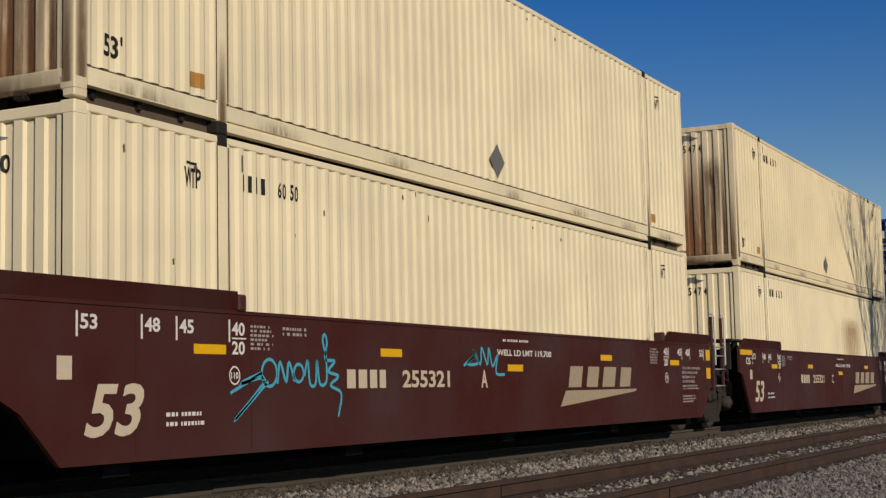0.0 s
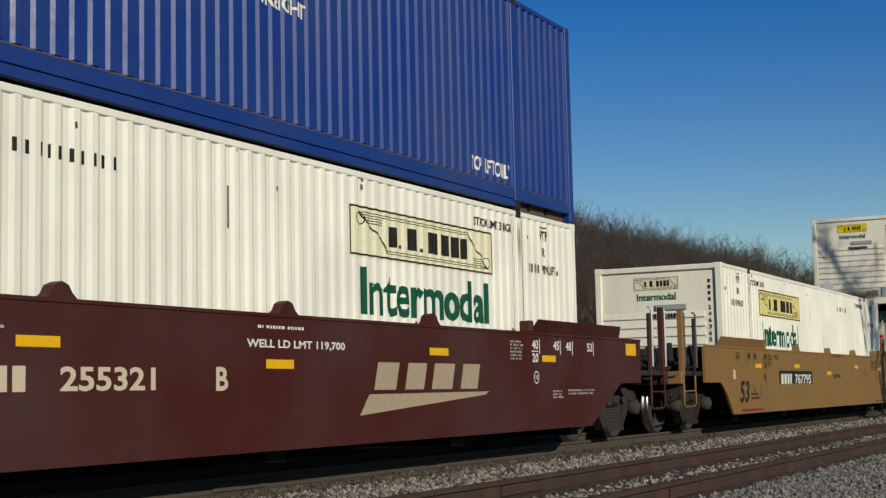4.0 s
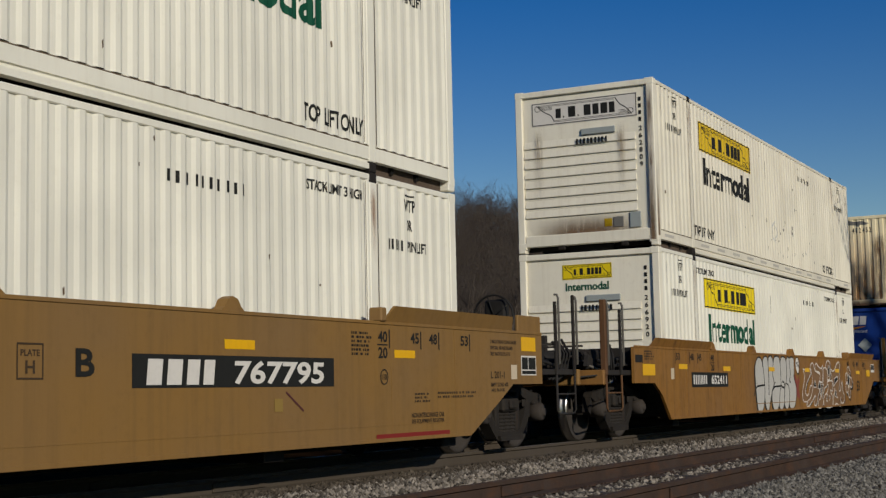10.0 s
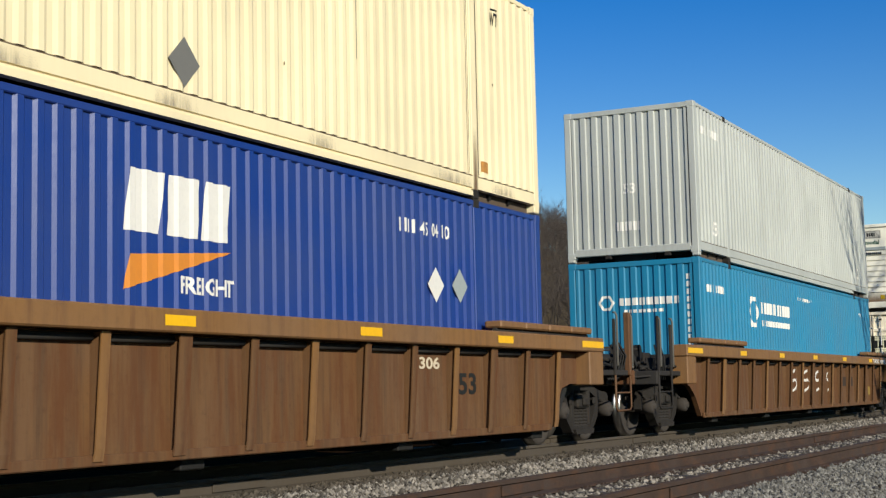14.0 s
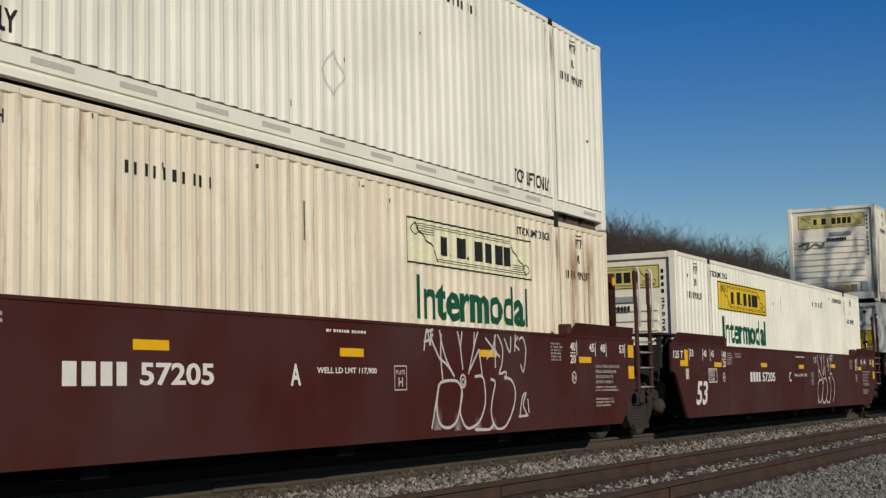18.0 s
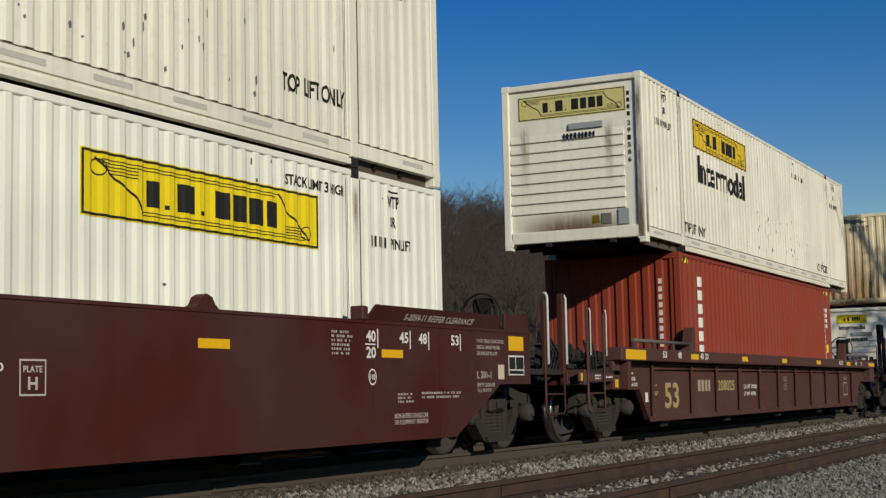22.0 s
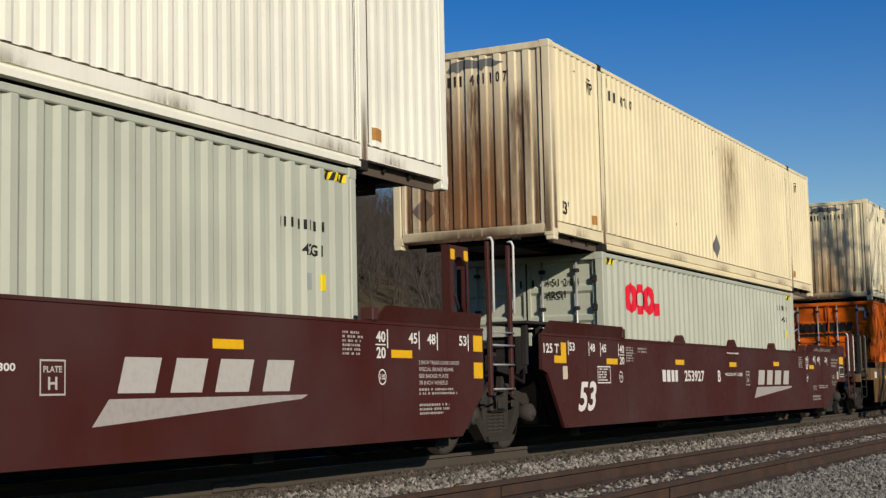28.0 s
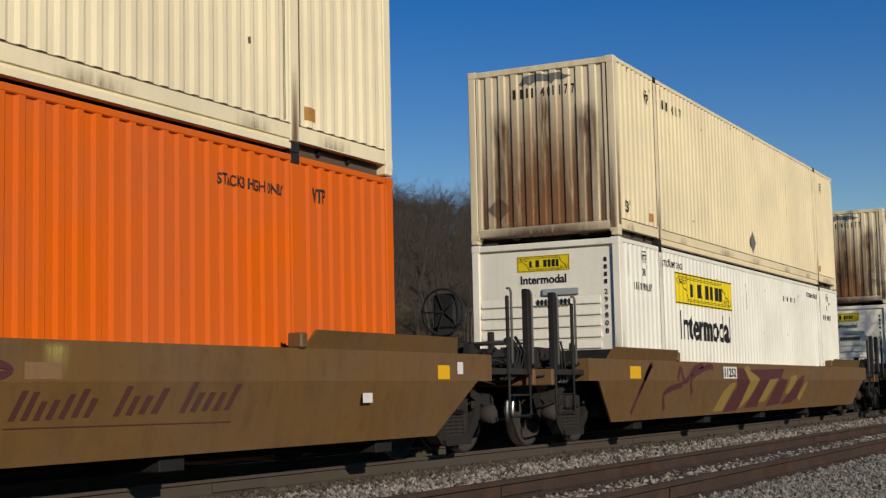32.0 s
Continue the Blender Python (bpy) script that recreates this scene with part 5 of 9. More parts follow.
def truck(car, u, cast=GRIME):
    """A three-piece bogie: two side frames, bolster, spring nests, two wheelsets."""
    body = part("truck", lambda: Geo().box(-0.22, 0.22, -1.08, 1.08, 0.50, 0.72, 0.03).box(-0.32, 0.32, -0.35, 0.35, 0.70, 0.86, 0.03), cast, car, "grimy cast-steel bogie", at=(u, TRACK_Y, 0), key="bolster")
    for y in (-1.12, 1.0):
        def side_frame():
            g = Geo()
            # arched top member, bowed bottom member, columns, pedestal jaws
            top_ = [(-1.13, 0.66), (-1.05, 0.735), (-0.80, 0.755), (-0.58, 0.80), (-0.36, 0.875), (0.36, 0.875), (0.58, 0.80), (0.80, 0.755), (1.05, 0.735), (1.13, 0.66)]
            under = [(1.0, 0.615), (0.72, 0.62), (0.50, 0.69), (0.32, 0.765), (-0.32, 0.765), (-0.50, 0.69), (-0.72, 0.62), (-1.0, 0.615)]
            g.prism(top_ + under, 0, 0.14)
            g.prism([(-0.72, 0.63), (-0.62, 0.36), (-0.40, 0.16), (-0.30, 0.13), (0.30, 0.13), (0.40, 0.16), (0.62, 0.36), (0.72, 0.63), (0.58, 0.66), (0.50, 0.46), (0.32, 0.255), (-0.32, 0.255), (-0.50, 0.46), (-0.58, 0.66)], -0.006, 0.146)
            g.prism([(-0.34, 0.13), (0.34, 0.13), (0.37, 0.20), (-0.37, 0.20)], -0.05, 0.17)
            for s in (-1, 1):
                g.box(min(s * 0.38, s * 0.27), max(s * 0.38, s * 0.27), 0.004, 0.136, 0.24, 0.78, 0.02)
                g.prism([(s * 1.13, 0.665), (s * 1.19, 0.44), (s * 1.13, 0.40), (s * 1.06, 0.60)], 0.01, 0.13)
                g.prism([(s * 0.60, 0.66), (s * 0.64, 0.42), (s * 0.72, 0.42), (s * 0.74, 0.64)], 0.01, 0.13)
                g.box(min(s * 0.80, s * 0.98), max(s * 0.80, s * 0.98), -0.02, 0.15, 0.585, 0.635, 0.015)
                g.box(min(s * 0.42, s * 0.52), max(s * 0.42, s * 0.52), -0.03, 0.0, 0.56, 0.66, 0.012)
            return g
        part("side_frame", side_frame, cast, body, at=(0, y, 0), key="side_frame")

        part("bolster_end", lambda: Geo().box(-0.24, 0.24, -0.05, 0.16, 0.505, 0.70, 0.03).box(-0.10, 0.10, -0.09, -0.04, 0.54, 0.66, 0.02), cast, body, at=(0, y, 0), key="bolster_end")
        if y > 0:
            continue
        for x in (-0.17, 0.0, 0.17):
            part("spring", coil_spring, cast, body, "grimy coil spring", True, at=(x, y + 0.06, 0.225), key="coil")
        for x in (-0.89, 0.89):
            part("bearing", lambda: Geo().lathe([(0.035, -0.15), (0.05, -0.15), (0.055, -0.125), (0.095, -0.12), (0.12, -0.10), (0.125, 0.10)], 14), WHEEL, body, "rusty roller bearing cap", True, at=(x, y + (0.0 if y < 0 else 0.12), WHEEL_R), key="bearing")
    part("brake_beam", lambda: Geo().box(-0.42, 0.42, -0.06, 0.06, 0.40, 0.46), DARK, body, key="beam")
    for x in (-0.89, 0.89):
        w = part("wheelset", lambda: Geo().tube([(0, -1.05, 0), (0, 1.05, 0)], 0.085, 12), WHEEL, car, "brown steel wheelset", True, at=(u + x, TRACK_Y, WHEEL_R), key="axle")
        WHEELSETS.append(w)
        for turn in (0, math.pi):
            one = part("wheel", wheel, WHEEL, w, "brown steel wheel with a bright worn tread", True, key="wheel")
            one.rotation_euler = (0, 0, turn)
            if len(one.data.materials) == 1:
                one.data.materials.append(TREAD)
                for f in one.data.polygons:
                    if f.center.xz.length > 0.46 and -0.80 < f.center.y < -0.69:
                        f.material_index = 1
    return body


def ladder(car, u0, u1, z0, z1, paint, rungs, y=-0.12, rod=None, name="ladder"):
    a = part("ladder_rail", lambda: Geo().box(u0 - 0.035, u0 + 0.035, y, y + 0.05, z0, z1, 0.008), paint, car)
    part("ladder_rail", lambda: Geo().box(u1 - 0.035, u1 + 0.035, y, y + 0.05, z0, z1, 0.008), paint, car)
    for z in rungs:
        part("rung", lambda: Geo().tube([(u0, y - 0.02, z), (u1, y - 0.02, z)], 0.014, 6), STEEL if rod is None else rod, a, smooth=True)
    return a


def grab(car, u, z0, z1, y, paint=BRIGHT, d=0.10):
    part("grab_rail", Geo().tube([(u, y + 0.03, z0), (u, y - d, z0 + 0.03), (u, y - d, z1 - 0.05), (u, y - d + 0.02, z1), (u, y + 0.03, z1)], 0.017, 6), paint, car, "pale hand rail", True)


def brake_wheel(car, u, y, z, r=0.30):
    g = Geo()
    n = 20
    ringpts = [(0, r * math.cos(6.2832 * k / n), r * math.sin(6.2832 * k / n)) for k in range(n + 1)]
    g.tube(ringpts, 0.016, 6)
    for k in range(5):
        a = 6.2832 * k / 5
        g.tube([(0.02, 0, 0), (0, r * math.cos(a), r * math.sin(a))], 0.010, 5)
    w = part("brake_wheel", g, DARK, car, "black spoked hand-brake wheel", True, at=(u, y, z))
    part("gear_box", Geo().box(0.03, 0.20, -0.16, 0.16, -0.22, 0.24, 0.03), DARK, w)
    part("brake_stand", Geo().box(0.06, 0.16, -0.12, 0.12, -0.95, -0.2, 0.01), GRIME, w)


def clutter(car, u0, u1, seed, hoses=5, boxes=5, z0=0.86, z1=1.42):
    """Hoses, rods, brackets and small castings about an end."""
    rnd = random.Random(seed)
    for i in range(hoses):
        a, b, y = rnd.uniform(u0, u1), rnd.uniform(u0, u1), rnd.uniform(-0.12, 0.5)
        za, zb = rnd.uniform(z0 + 0.1, z1), rnd.uniform(z0, z1 - 0.1)
        m = (a + b) / 2
        part("hose", Geo().tube([(a, y, za), (m - 0.05, y - 0.06, (za + zb) / 2 - rnd.uniform(0.0, 0.14)), (m + 0.08, y - 0.02, zb - 0.06), (b, y + 0.06, zb)], rnd.choice((0.014, 0.020, 0.026)), 6), rnd.choice((DARK, DARK, GRIME, STEEL_DULL)), car, smooth=True)
    for i in range(boxes):
        a, y, z = rnd.uniform(u0, u1), rnd.uniform(-0.14, 0.3), rnd.uniform(z0, z1)
        w, h = rnd.uniform(0.05, 0.13), rnd.uniform(0.05, 0.16)
        part("bracket", Geo().prism([(a - w, z - h), (a + w, z - h), (a + w, z + h * 0.4), (a + w * 0.3, z + h), (a - w * 0.6, z + h)], y, y + rnd.uniform(0.04, 0.14)), rnd.choice((GRIME, GRIME, DARK, LIGHT_GREY if i == 0 else GRIME)), car)


def coupler_end(car, u, sign, paint, tall=2.0, yellow=None, wheel=False, hoop=False, rods=BRIGHT, slim=False):
    """Platform, draft sill, coupler, steps and hand rails past the free end of a car; sign is -1 in front, 1 behind."""
    def at(d):
        return u + sign * d

    def span(a, b):
        return (min(at(a), at(b)), max(at(a), at(b)))
    part("end_platform", Geo().box(*span(-0.4, 1.25), -0.2, WIDE + 0.2, 0.98, 1.06, 0.01), GRIME, car, "grimy steel end platform")
    part("draft_sill", Geo().box(*span(-0.5, 1.45), 1.05, 1.55, 0.70, 1.0, 0.02), DARK, car, "black draft sill")
    c = part("coupler", Geo().box(*span(1.35, 1.78), 1.20, 1.40, 0.76, 0.96, 0.03).box(*span(1.6, 1.86), 1.30, 1.52, 0.72, 1.0, 0.04), GRIME, car, "rusty knuckle coupler")
    part("air_hose", Geo().tube([(at(1.2), 0.95, 0.78), (at(1.5), 0.93, 0.55), (at(1.75), 0.95, 0.42), (at(1.85), 1.0, 0.40)], 0.025, 7), DARK, car, "black rubber brake hose", True)
    part("end_beam", Geo().box(*span(1.18, 1.27), -0.24, WIDE + 0.24, 0.84, 1.06, 0.012), paint, car)
    p = yellow or paint
    for d, w, q in ((0.45, 0.030, p if rods is BRIGHT or p is SAFETY else GRIME), (1.10, 0.045, p)):
        w = 0.022 if q is GRIME and rods is not BRIGHT else w
        if slim:
            part("post", Geo().box(at(d) - 0.7 * w, at(d) + 0.7 * w, -0.24, -0.215, 0.90, tall if d > 1 else tall - 0.08, 0.005), q, car, "upright hand-rail post")
            part("grab_rail", Geo().tube([(at(d) + 0.17, -0.16, 1.25), (at(d) + 0.17, -0.21, 1.27), (at(d) + 0.18, -0.21, tall - 0.05), (at(d) + 0.16, -0.20, tall)], 0.011, 6), rods, car, "white hand rail", True)
            continue
        part("post", Geo().box(at(d) - w, at(d) + w, -0.24, -0.24 + 2 * w, 0.98, tall if d > 1 else tall - 0.12, 0.01), q, car, "upright hand-rail post")
        grab(car, at(d) + 0.10, 1.10, tall - 0.02, -0.20, rods, 0.03)
    if p is SAFETY:
        part("foot_plate", Geo().box(*span(0.38, 1.18), -0.265, -0.20, 0.86, 1.02, 0.01), p, car, "yellow foot plate")
    part("brake_cylinder", Geo().tube([(at(0.02), 0.42, 1.24), (at(0.10), 0.42, 1.24), (at(0.12), 0.42, 1.24), (at(0.66), 0.42, 1.24)], 0.13, 12), GRIME, car, "grimy brake cylinder", True)
    part("air_reservoir", Geo().tube([(at(-0.25), 0.95, 1.22), (at(0.95), 0.95, 1.22)], 0.16, 12), DARK, car, "black air reservoir", True)
    for i in range(4):
        part("brake_pipe", Geo().tube([(at(-0.35), 0.02 + 0.16 * i, 1.12 + 0.085 * i), (at(0.5), 0.0 + 0.16 * i, 1.13 + 0.085 * i), (at(1.18), 0.06 + 0.16 * i, 1.10 + 0.085 * i)], 0.020 + 0.005 * (i % 2), 6), GRIME, car, smooth=True)
        d = 0.60 + 0.11 * i
        part("looped_hose", Geo().tube([(at(d), -0.10, 1.44 + 0.04 * (i % 2)), (at(d + 0.10), -0.18, 1.28), (at(d + 0.02), -0.16, 1.02), (at(d - 0.14), -0.10, 0.92), (at(d - 0.24), 0.0, 1.10)], 0.020, 6), DARK, car, smooth=True)
    part("valve_box", Geo().box(*span(0.05, 0.42), 0.25, 0.62, 1.06, 1.38, 0.03), GRIME, car, "grimy valve box")
    part("pipe_run", Geo().tube([(at(-0.3), -0.1, 1.12), (at(0.2), -0.14, 1.16), (at(0.7), -0.12, 1.10), (at(1.15), 0.1, 1.14)], 0.022, 6), DARK, car, smooth=True)
    part("cut_lever", Geo().tube([(at(1.30), -0.15, 0.98), (at(1.34), 0.4, 0.94), (at(1.34), 0.9, 0.86), (at(1.5), 1.15, 0.94)], 0.014, 6), GRIME, car, "uncoupling lever", True)
    part("bracket", Geo().prism([(at(0.5), 1.06), (at(1.1), 1.06), (at(0.9), 1.30), (at(0.55), 1.34)], 0.55, 0.62), GRIME, car)
    part("lever_stand", Geo().box(*span(0.62, 0.70), 0.9, 0.98, 1.06, 1.62, 0.01), GRIME, car)
    st = part("step", Geo().tube([(at(0.45), -0.22, 1.0), (at(0.45), -0.22, 0.50), (at(0.50), -0.22, 0.45), (at(1.05), -0.22, 0.45), (at(1.10), -0.22, 0.50), (at(1.10), -0.22, 1.0)], 0.018, 7), p, car, "hanging sill step", True)
    part("step_tread", Geo().tube([(at(0.45), -0.22, 0.72), (at(1.10), -0.22, 0.72)], 0.013, 6), p if p is not SAFETY else GRIME, st)
    clutter(car, *span(-0.1, 1.25), int(abs(car.location.x) * 7 + u), 5, 5, 0.92, 1.42)
    part("cross_bar", Geo().tube([(at(1.2), 0.1, 1.42), (at(1.2), WIDE - 0.1, 1.42)], 0.018, 6), GRIME, car, smooth=True)
    part("far_post", Geo().box(at(0.8) - 0.04, at(0.8) + 0.04, WIDE + 0.15, WIDE + 0.24, 0.98, tall, 0.01), paint, car)
    part("far_post", Geo().box(at(1.15) - 0.04, at(1.15) + 0.04, WIDE + 0.15, WIDE + 0.24, 0.98, tall, 0.01), paint, car)
    if wheel:
        brake_wheel(car, at(0.55), 0.75, 1.82)
    if hoop:
        part("hand_rail", Geo().tube([(at(0.1), 1.2, 1.05), (at(0.15), 1.2, 1.9), (at(0.3), 1.2, 2.1), (at(1.0), 1.15, 2.25)], 0.025, 7), LIGHT_GREY, car, "bent grey hand rail", True)


def gallows(car, u0, u1, y, z1, paint, amber=True):
    """An inverted U of steel over the joint."""
    g = Geo().prism([(u0, 1.1), (u0 + 0.10, 1.1), (u0 + 0.10, z1 - 0.24), (u0 + 0.20, z1 - 0.14), (u1 - 0.20, z1 - 0.14), (u1 - 0.10, z1 - 0.24), (u1 - 0.10, 1.1), (u1, 1.1), (u1, z1), (u0, z1)], y, y + 0.12)
    f = part("gallows_frame", g, paint, car)
    if amber:
        for u in (u0 + 0.02, u1 - 0.13):
            part("reflector", Geo().box(u, u + 0.11, y - 0.006, y, z1 - 0.18, z1 - 0.05), REFLEX, f, "small amber reflector")
    part("brace", Geo().tube([(u0 + 0.1, y + 0.06, z1 - 0.4), (u1 + 0.1, y + 0.06, 1.4)], 0.02, 6), DARK, f, smooth=True)


def joint_end(car, paint, tall=2.67, back=True, gallows_z=2.62, amber=True):
    """Ladder, hand rails and brackets over the shared bogie, at the rear of a unit."""
    ladder(car, 16.73, 17.35, 0.72, tall - 0.55, paint, (0.80, 1.10, 1.34, 1.50), y=-0.26, rod=None if amber else STEEL_DULL)
    for u in (16.73, 17.35):
        part("post", Geo().box(u - 0.03, u + 0.03, -0.25, -0.20, tall - 0.56, tall - (0.05 if amber else 0.25), 0.008), paint, car)
        grab(car, u + 0.07, tall - 0.95, tall, -0.22, BRIGHT if amber else STEEL, 0.05)
    clutter(car, 16.55, 17.75, int(car.location.x * 5), 7, 7, 0.80, 1.40)
    if not amber:
        gallows(car, 17.90, 18.45, 0.28, 2.15, paint, False)
    part("step_box", Geo().box(16.70, 17.22, -0.20, 0.10, 1.30, 1.34), GRIME, car)
    part("air_valve", Geo().box(16.78, 17.05, -0.05, 0.15, 1.38, 1.56, 0.02), LIGHT_GREY if amber else GRIME, car, "grey valve box")
    part("pipe_run", Geo().tube([(16.7, 0.1, 0.95), (17.0, 0.05, 0.75), (17.4, 0.1, 0.9), (17.8, 0.3, 1.05)], 0.028, 6), DARK, car, smooth=True)
    if back:
        gallows(car, 16.75, 17.28, 0.30, gallows_z, paint, amber)
        gallows(car, 16.75, 17.28, 2.25, gallows_z, paint, amber)


def hook(car, u, z, paint, r=0.17):
    """A rounded lug on the top edge."""
    pts = [(u - r * 1.25, z - 0.02)] + [(u - r * 0.75 * math.cos(a), z + r * math.sin(a) * 0.8) for a in (0.3, 0.9, 1.57, 2.2, 2.8)] + [(u + r * 1.25, z - 0.02)]
    part("lug", Geo().prism(pts, NEAR + 0.006, NEAR + 0.12), paint, car)


def lean_to(car, name, u0, u1, z0, z1, paint, out=0.07, cut=0.12):
    """A flared guide plate along the top edge."""
    g = Geo()
    y0, y1 = NEAR + 0.004, NEAR - out
    v = [(u0, y0, z0), (u1, y0, z0), (u1 - cut, y1, z1), (u0 + cut, y1, z1)]
    w = [(x, y + 0.03, z) for x, y, z in v]
    g.put(v + w, [(0, 1, 2, 3), (7, 6, 5, 4), (0, 4, 5, 1), (1, 5, 6, 2), (2, 6, 7, 3), (3, 7, 4, 0)])
    return part(name, g, paint, car)


def frame_of(car, u0, u1, z=1.2, dark=DARK):
    """What lies between the two sides: floor beams, bulkheads, slope sheets."""
    for x in (0.3, 4.1, 8.0, 11.9, 15.6):
        part("cross_beam", lambda: Geo().box(0, 0.35, -0.04, WIDE + 0.04, 0.14, 0.272, 0.01), dark, car, at=(x, 0, 0), key="cross")
    part("floor_sheet", lambda: Geo().box(-0.1, 16.2, 0.75, 1.85, 0.155, 0.20), dark, car, key="floor_sheet")
    for x in (-0.22, 16.30):
        part("bulkhead", lambda: Geo().box(0, 0.06, -0.034, WIDE + 0.034, 0.30, 1.40, 0.01), dark, car, at=(x, 0, 0), key="bulkhead")
    part("slope_sheet", lambda: Geo().prism([(-1.0, 1.04), (-0.86, 1.04), (-0.24, 0.32), (-0.36, 0.32)], 0.0, WIDE), dark, car, "black slope sheet over the bogie", key="slope")
    part("slope_sheet", lambda: Geo().prism([(16.55, 0.32), (16.43, 0.32), (17.05, 1.04), (17.19, 1.04)], 0.0, WIDE), dark, car, "black slope sheet over the bogie", key="slope2")


def marks(car, paint_53, ink, big=True, slant=0.32, y=NEAR, zt=1.31, small=True, front_y="block", rear_end=16.6, big_x=-0.20, boxed=False, refl=None):
    """Load marks and reflectors that all the smooth-sided cars share."""
    def put(name, shape, mat, label=""):
        return decal(name, shape, mat, car, y, None, 0.004, label)
    white = ink is CHALK
    fx, rx = (-0.17, 0.14) if white else (-0.05, 0.0)
    if big:
        put("lettering", word("53", big_x, big_x + 0.64, 0.47, 0.89, slant), paint_53, "large painted length figure")
    for x, w in ((-0.12, "53"), (0.66, "48"), (1.12, "45"), (1.88, "40")):
        put("lettering", joined(word(w, x + fx + 0.05, x + fx + 0.25, zt, zt + 0.12), bar(x + fx, x + fx + 0.025, zt - 0.06, zt + 0.14)), ink, "load position mark")
    put("lettering", joined(word("20", 1.93 + fx, 2.13 + fx, zt - 0.17, zt - 0.05), bar(1.93 + fx, 2.15 + fx, zt - 0.032, zt - 0.018)), ink)
    for x, w in ((13.70, "40"), (14.42, "45"), (14.86, "48"), (15.66, "53")):
        put("lettering", joined(word(w, x + rx, x + rx + 0.20, zt, zt + 0.12), bar(x + rx + 0.23, x + rx + 0.255, zt - 0.06, zt + 0.14)), ink, "load position mark")
    if big:
        put("lettering", joined(word("20", 13.70 + rx, 13.90 + rx, zt - 0.17, zt - 0.05), bar(13.68 + rx, 13.90 + rx, zt - 0.032, zt - 0.018)), ink)
    for x, z in refl or ((1.20, 1.14), (4.45, 1.16), (7.68, 1.15 if boxed else 1.02), (10.95, 1.19), (14.05 + 0.8 * rx, 1.15)):
        put("reflector", bar(x, x + 0.47, z, z + 0.085), REFLEX, "yellow reflective sheet")
    if front_y == "L":
        put("reflector", joined(bar(-0.62 + fx, -0.19 + fx, 1.14, 1.24), bar(-0.38 + fx, -0.19 + fx, 1.24, 1.42)), REFLEX, "yellow reflective sheets")
        put("lettering", word("125 T", -0.98 + fx, -0.45 + fx, 1.27, 1.40), CHALK, "white capacity mark")
    elif front_y == "long":
        put("reflector", bar(-1.16, -0.28, 1.39, 1.49), REFLEX, "yellow reflective sheet")
        put("lettering", word("125 T", -0.75, -0.20, 1.21, 1.34), CHALK, "white capacity mark")
    if not refl:
        put("reflector", bar(16.18, 16.43, 1.25, 1.44) if rear_end < 17 else bar(17.41, 17.87, 1.28, 1.46), REFLEX, "yellow reflective sheet")
    if rear_end < 17:
        put("reflector", bar(16.18, 16.43, 0.93, 1.12), REFLEX, "yellow reflective sheet")
    put("tag_plate", bar(-0.38 + 0.7 * fx, -0.21 + 0.7 * fx, 0.92, 1.10), BONE, "pale automatic reader tag")
    put("emblem", joined(ring(1.97 + fx, 0.955, 0.085, 0.015), word("110", 1.915 + fx, 2.025 + fx, 0.925, 0.985)), ink, "round stencilled emblem")
    put("emblem", joined(ring(13.82 + rx, 0.945, 0.085, 0.015), word("110", 13.765 + rx, 13.875 + rx, 0.915, 0.975)), ink, "round stencilled emblem")
    if boxed:
        put("stencil_note", boxed_plate(8.80, 0.80), FADED, "white boxed stencil")
    if small:
        put("small_print", lines(2.22 + fx, 2.62 + fx, 1.18, 1.42, 6, 3), FAINT if ink is CHALK else ink)
        put("small_print", lines(2.75 + fx, 3.28 + fx, 1.32, 1.42, 2, 13), FAINT if ink is CHALK else ink)
        put("small_print", lines(13.15, 13.58, 1.16, 1.42, 6, 4), FAINT if ink is CHALK else ink)
        fine = FAINT if ink is CHALK else BROWN_INK
        if rear_end < 17:
            for i, w in enumerate(("2 INCH TREAD COND SHOES", "SPECIAL BRAKE BEAMS", "SEE BADGE PLATE", "38 INCH WHEELS")):
                put("lettering", word(w, 14.42 + 2.6 * rx, 14.42 + 2.6 * rx + (1.0, 0.85, 0.72, 0.7)[i], 1.085 - 0.075 * i, 1.13 - 0.075 * i), fine, "small brake note")
            put("small_print", joined(lines(14.42 + 2.6 * rx, 15.40 + 2.6 * rx, 0.74, 0.83, 2, 5), lines(14.42 + 2.6 * rx, 15.20 + 2.6 * rx, 0.52, 0.66, 3, 6)), fine)
        else:
            put("small_print", joined(lines(14.5, 14.9, 0.66, 0.78, 3, 5), lines(15.05, 16.1, 0.70, 0.79, 2, 6)), fine)
        put("small_print", joined(outline(0.82, 1.35, 0.86, 1.11, 0.018) if boxed else lines(0.82, 1.45, 0.60, 0.66, 1, 8), lines(0.86, 1.31, 0.89, 1.085, 5, 9) if boxed else lines(0.82, 1.45, 0.52, 0.58, 1, 9)), ink)


def boxed_plate(x, z=0.72, w=0.28, h=0.27):
    """The boxed clearance stencil."""
    return joined(outline(x, x + w, z, z + h, 0.014), word("PLATE", x + 0.14 * w, x + 0.86 * w, z + 0.64 * h, z + 0.82 * h), word("H", x + 0.32 * w, x + 0.68 * w, z + 0.16 * h, z + 0.52 * h))


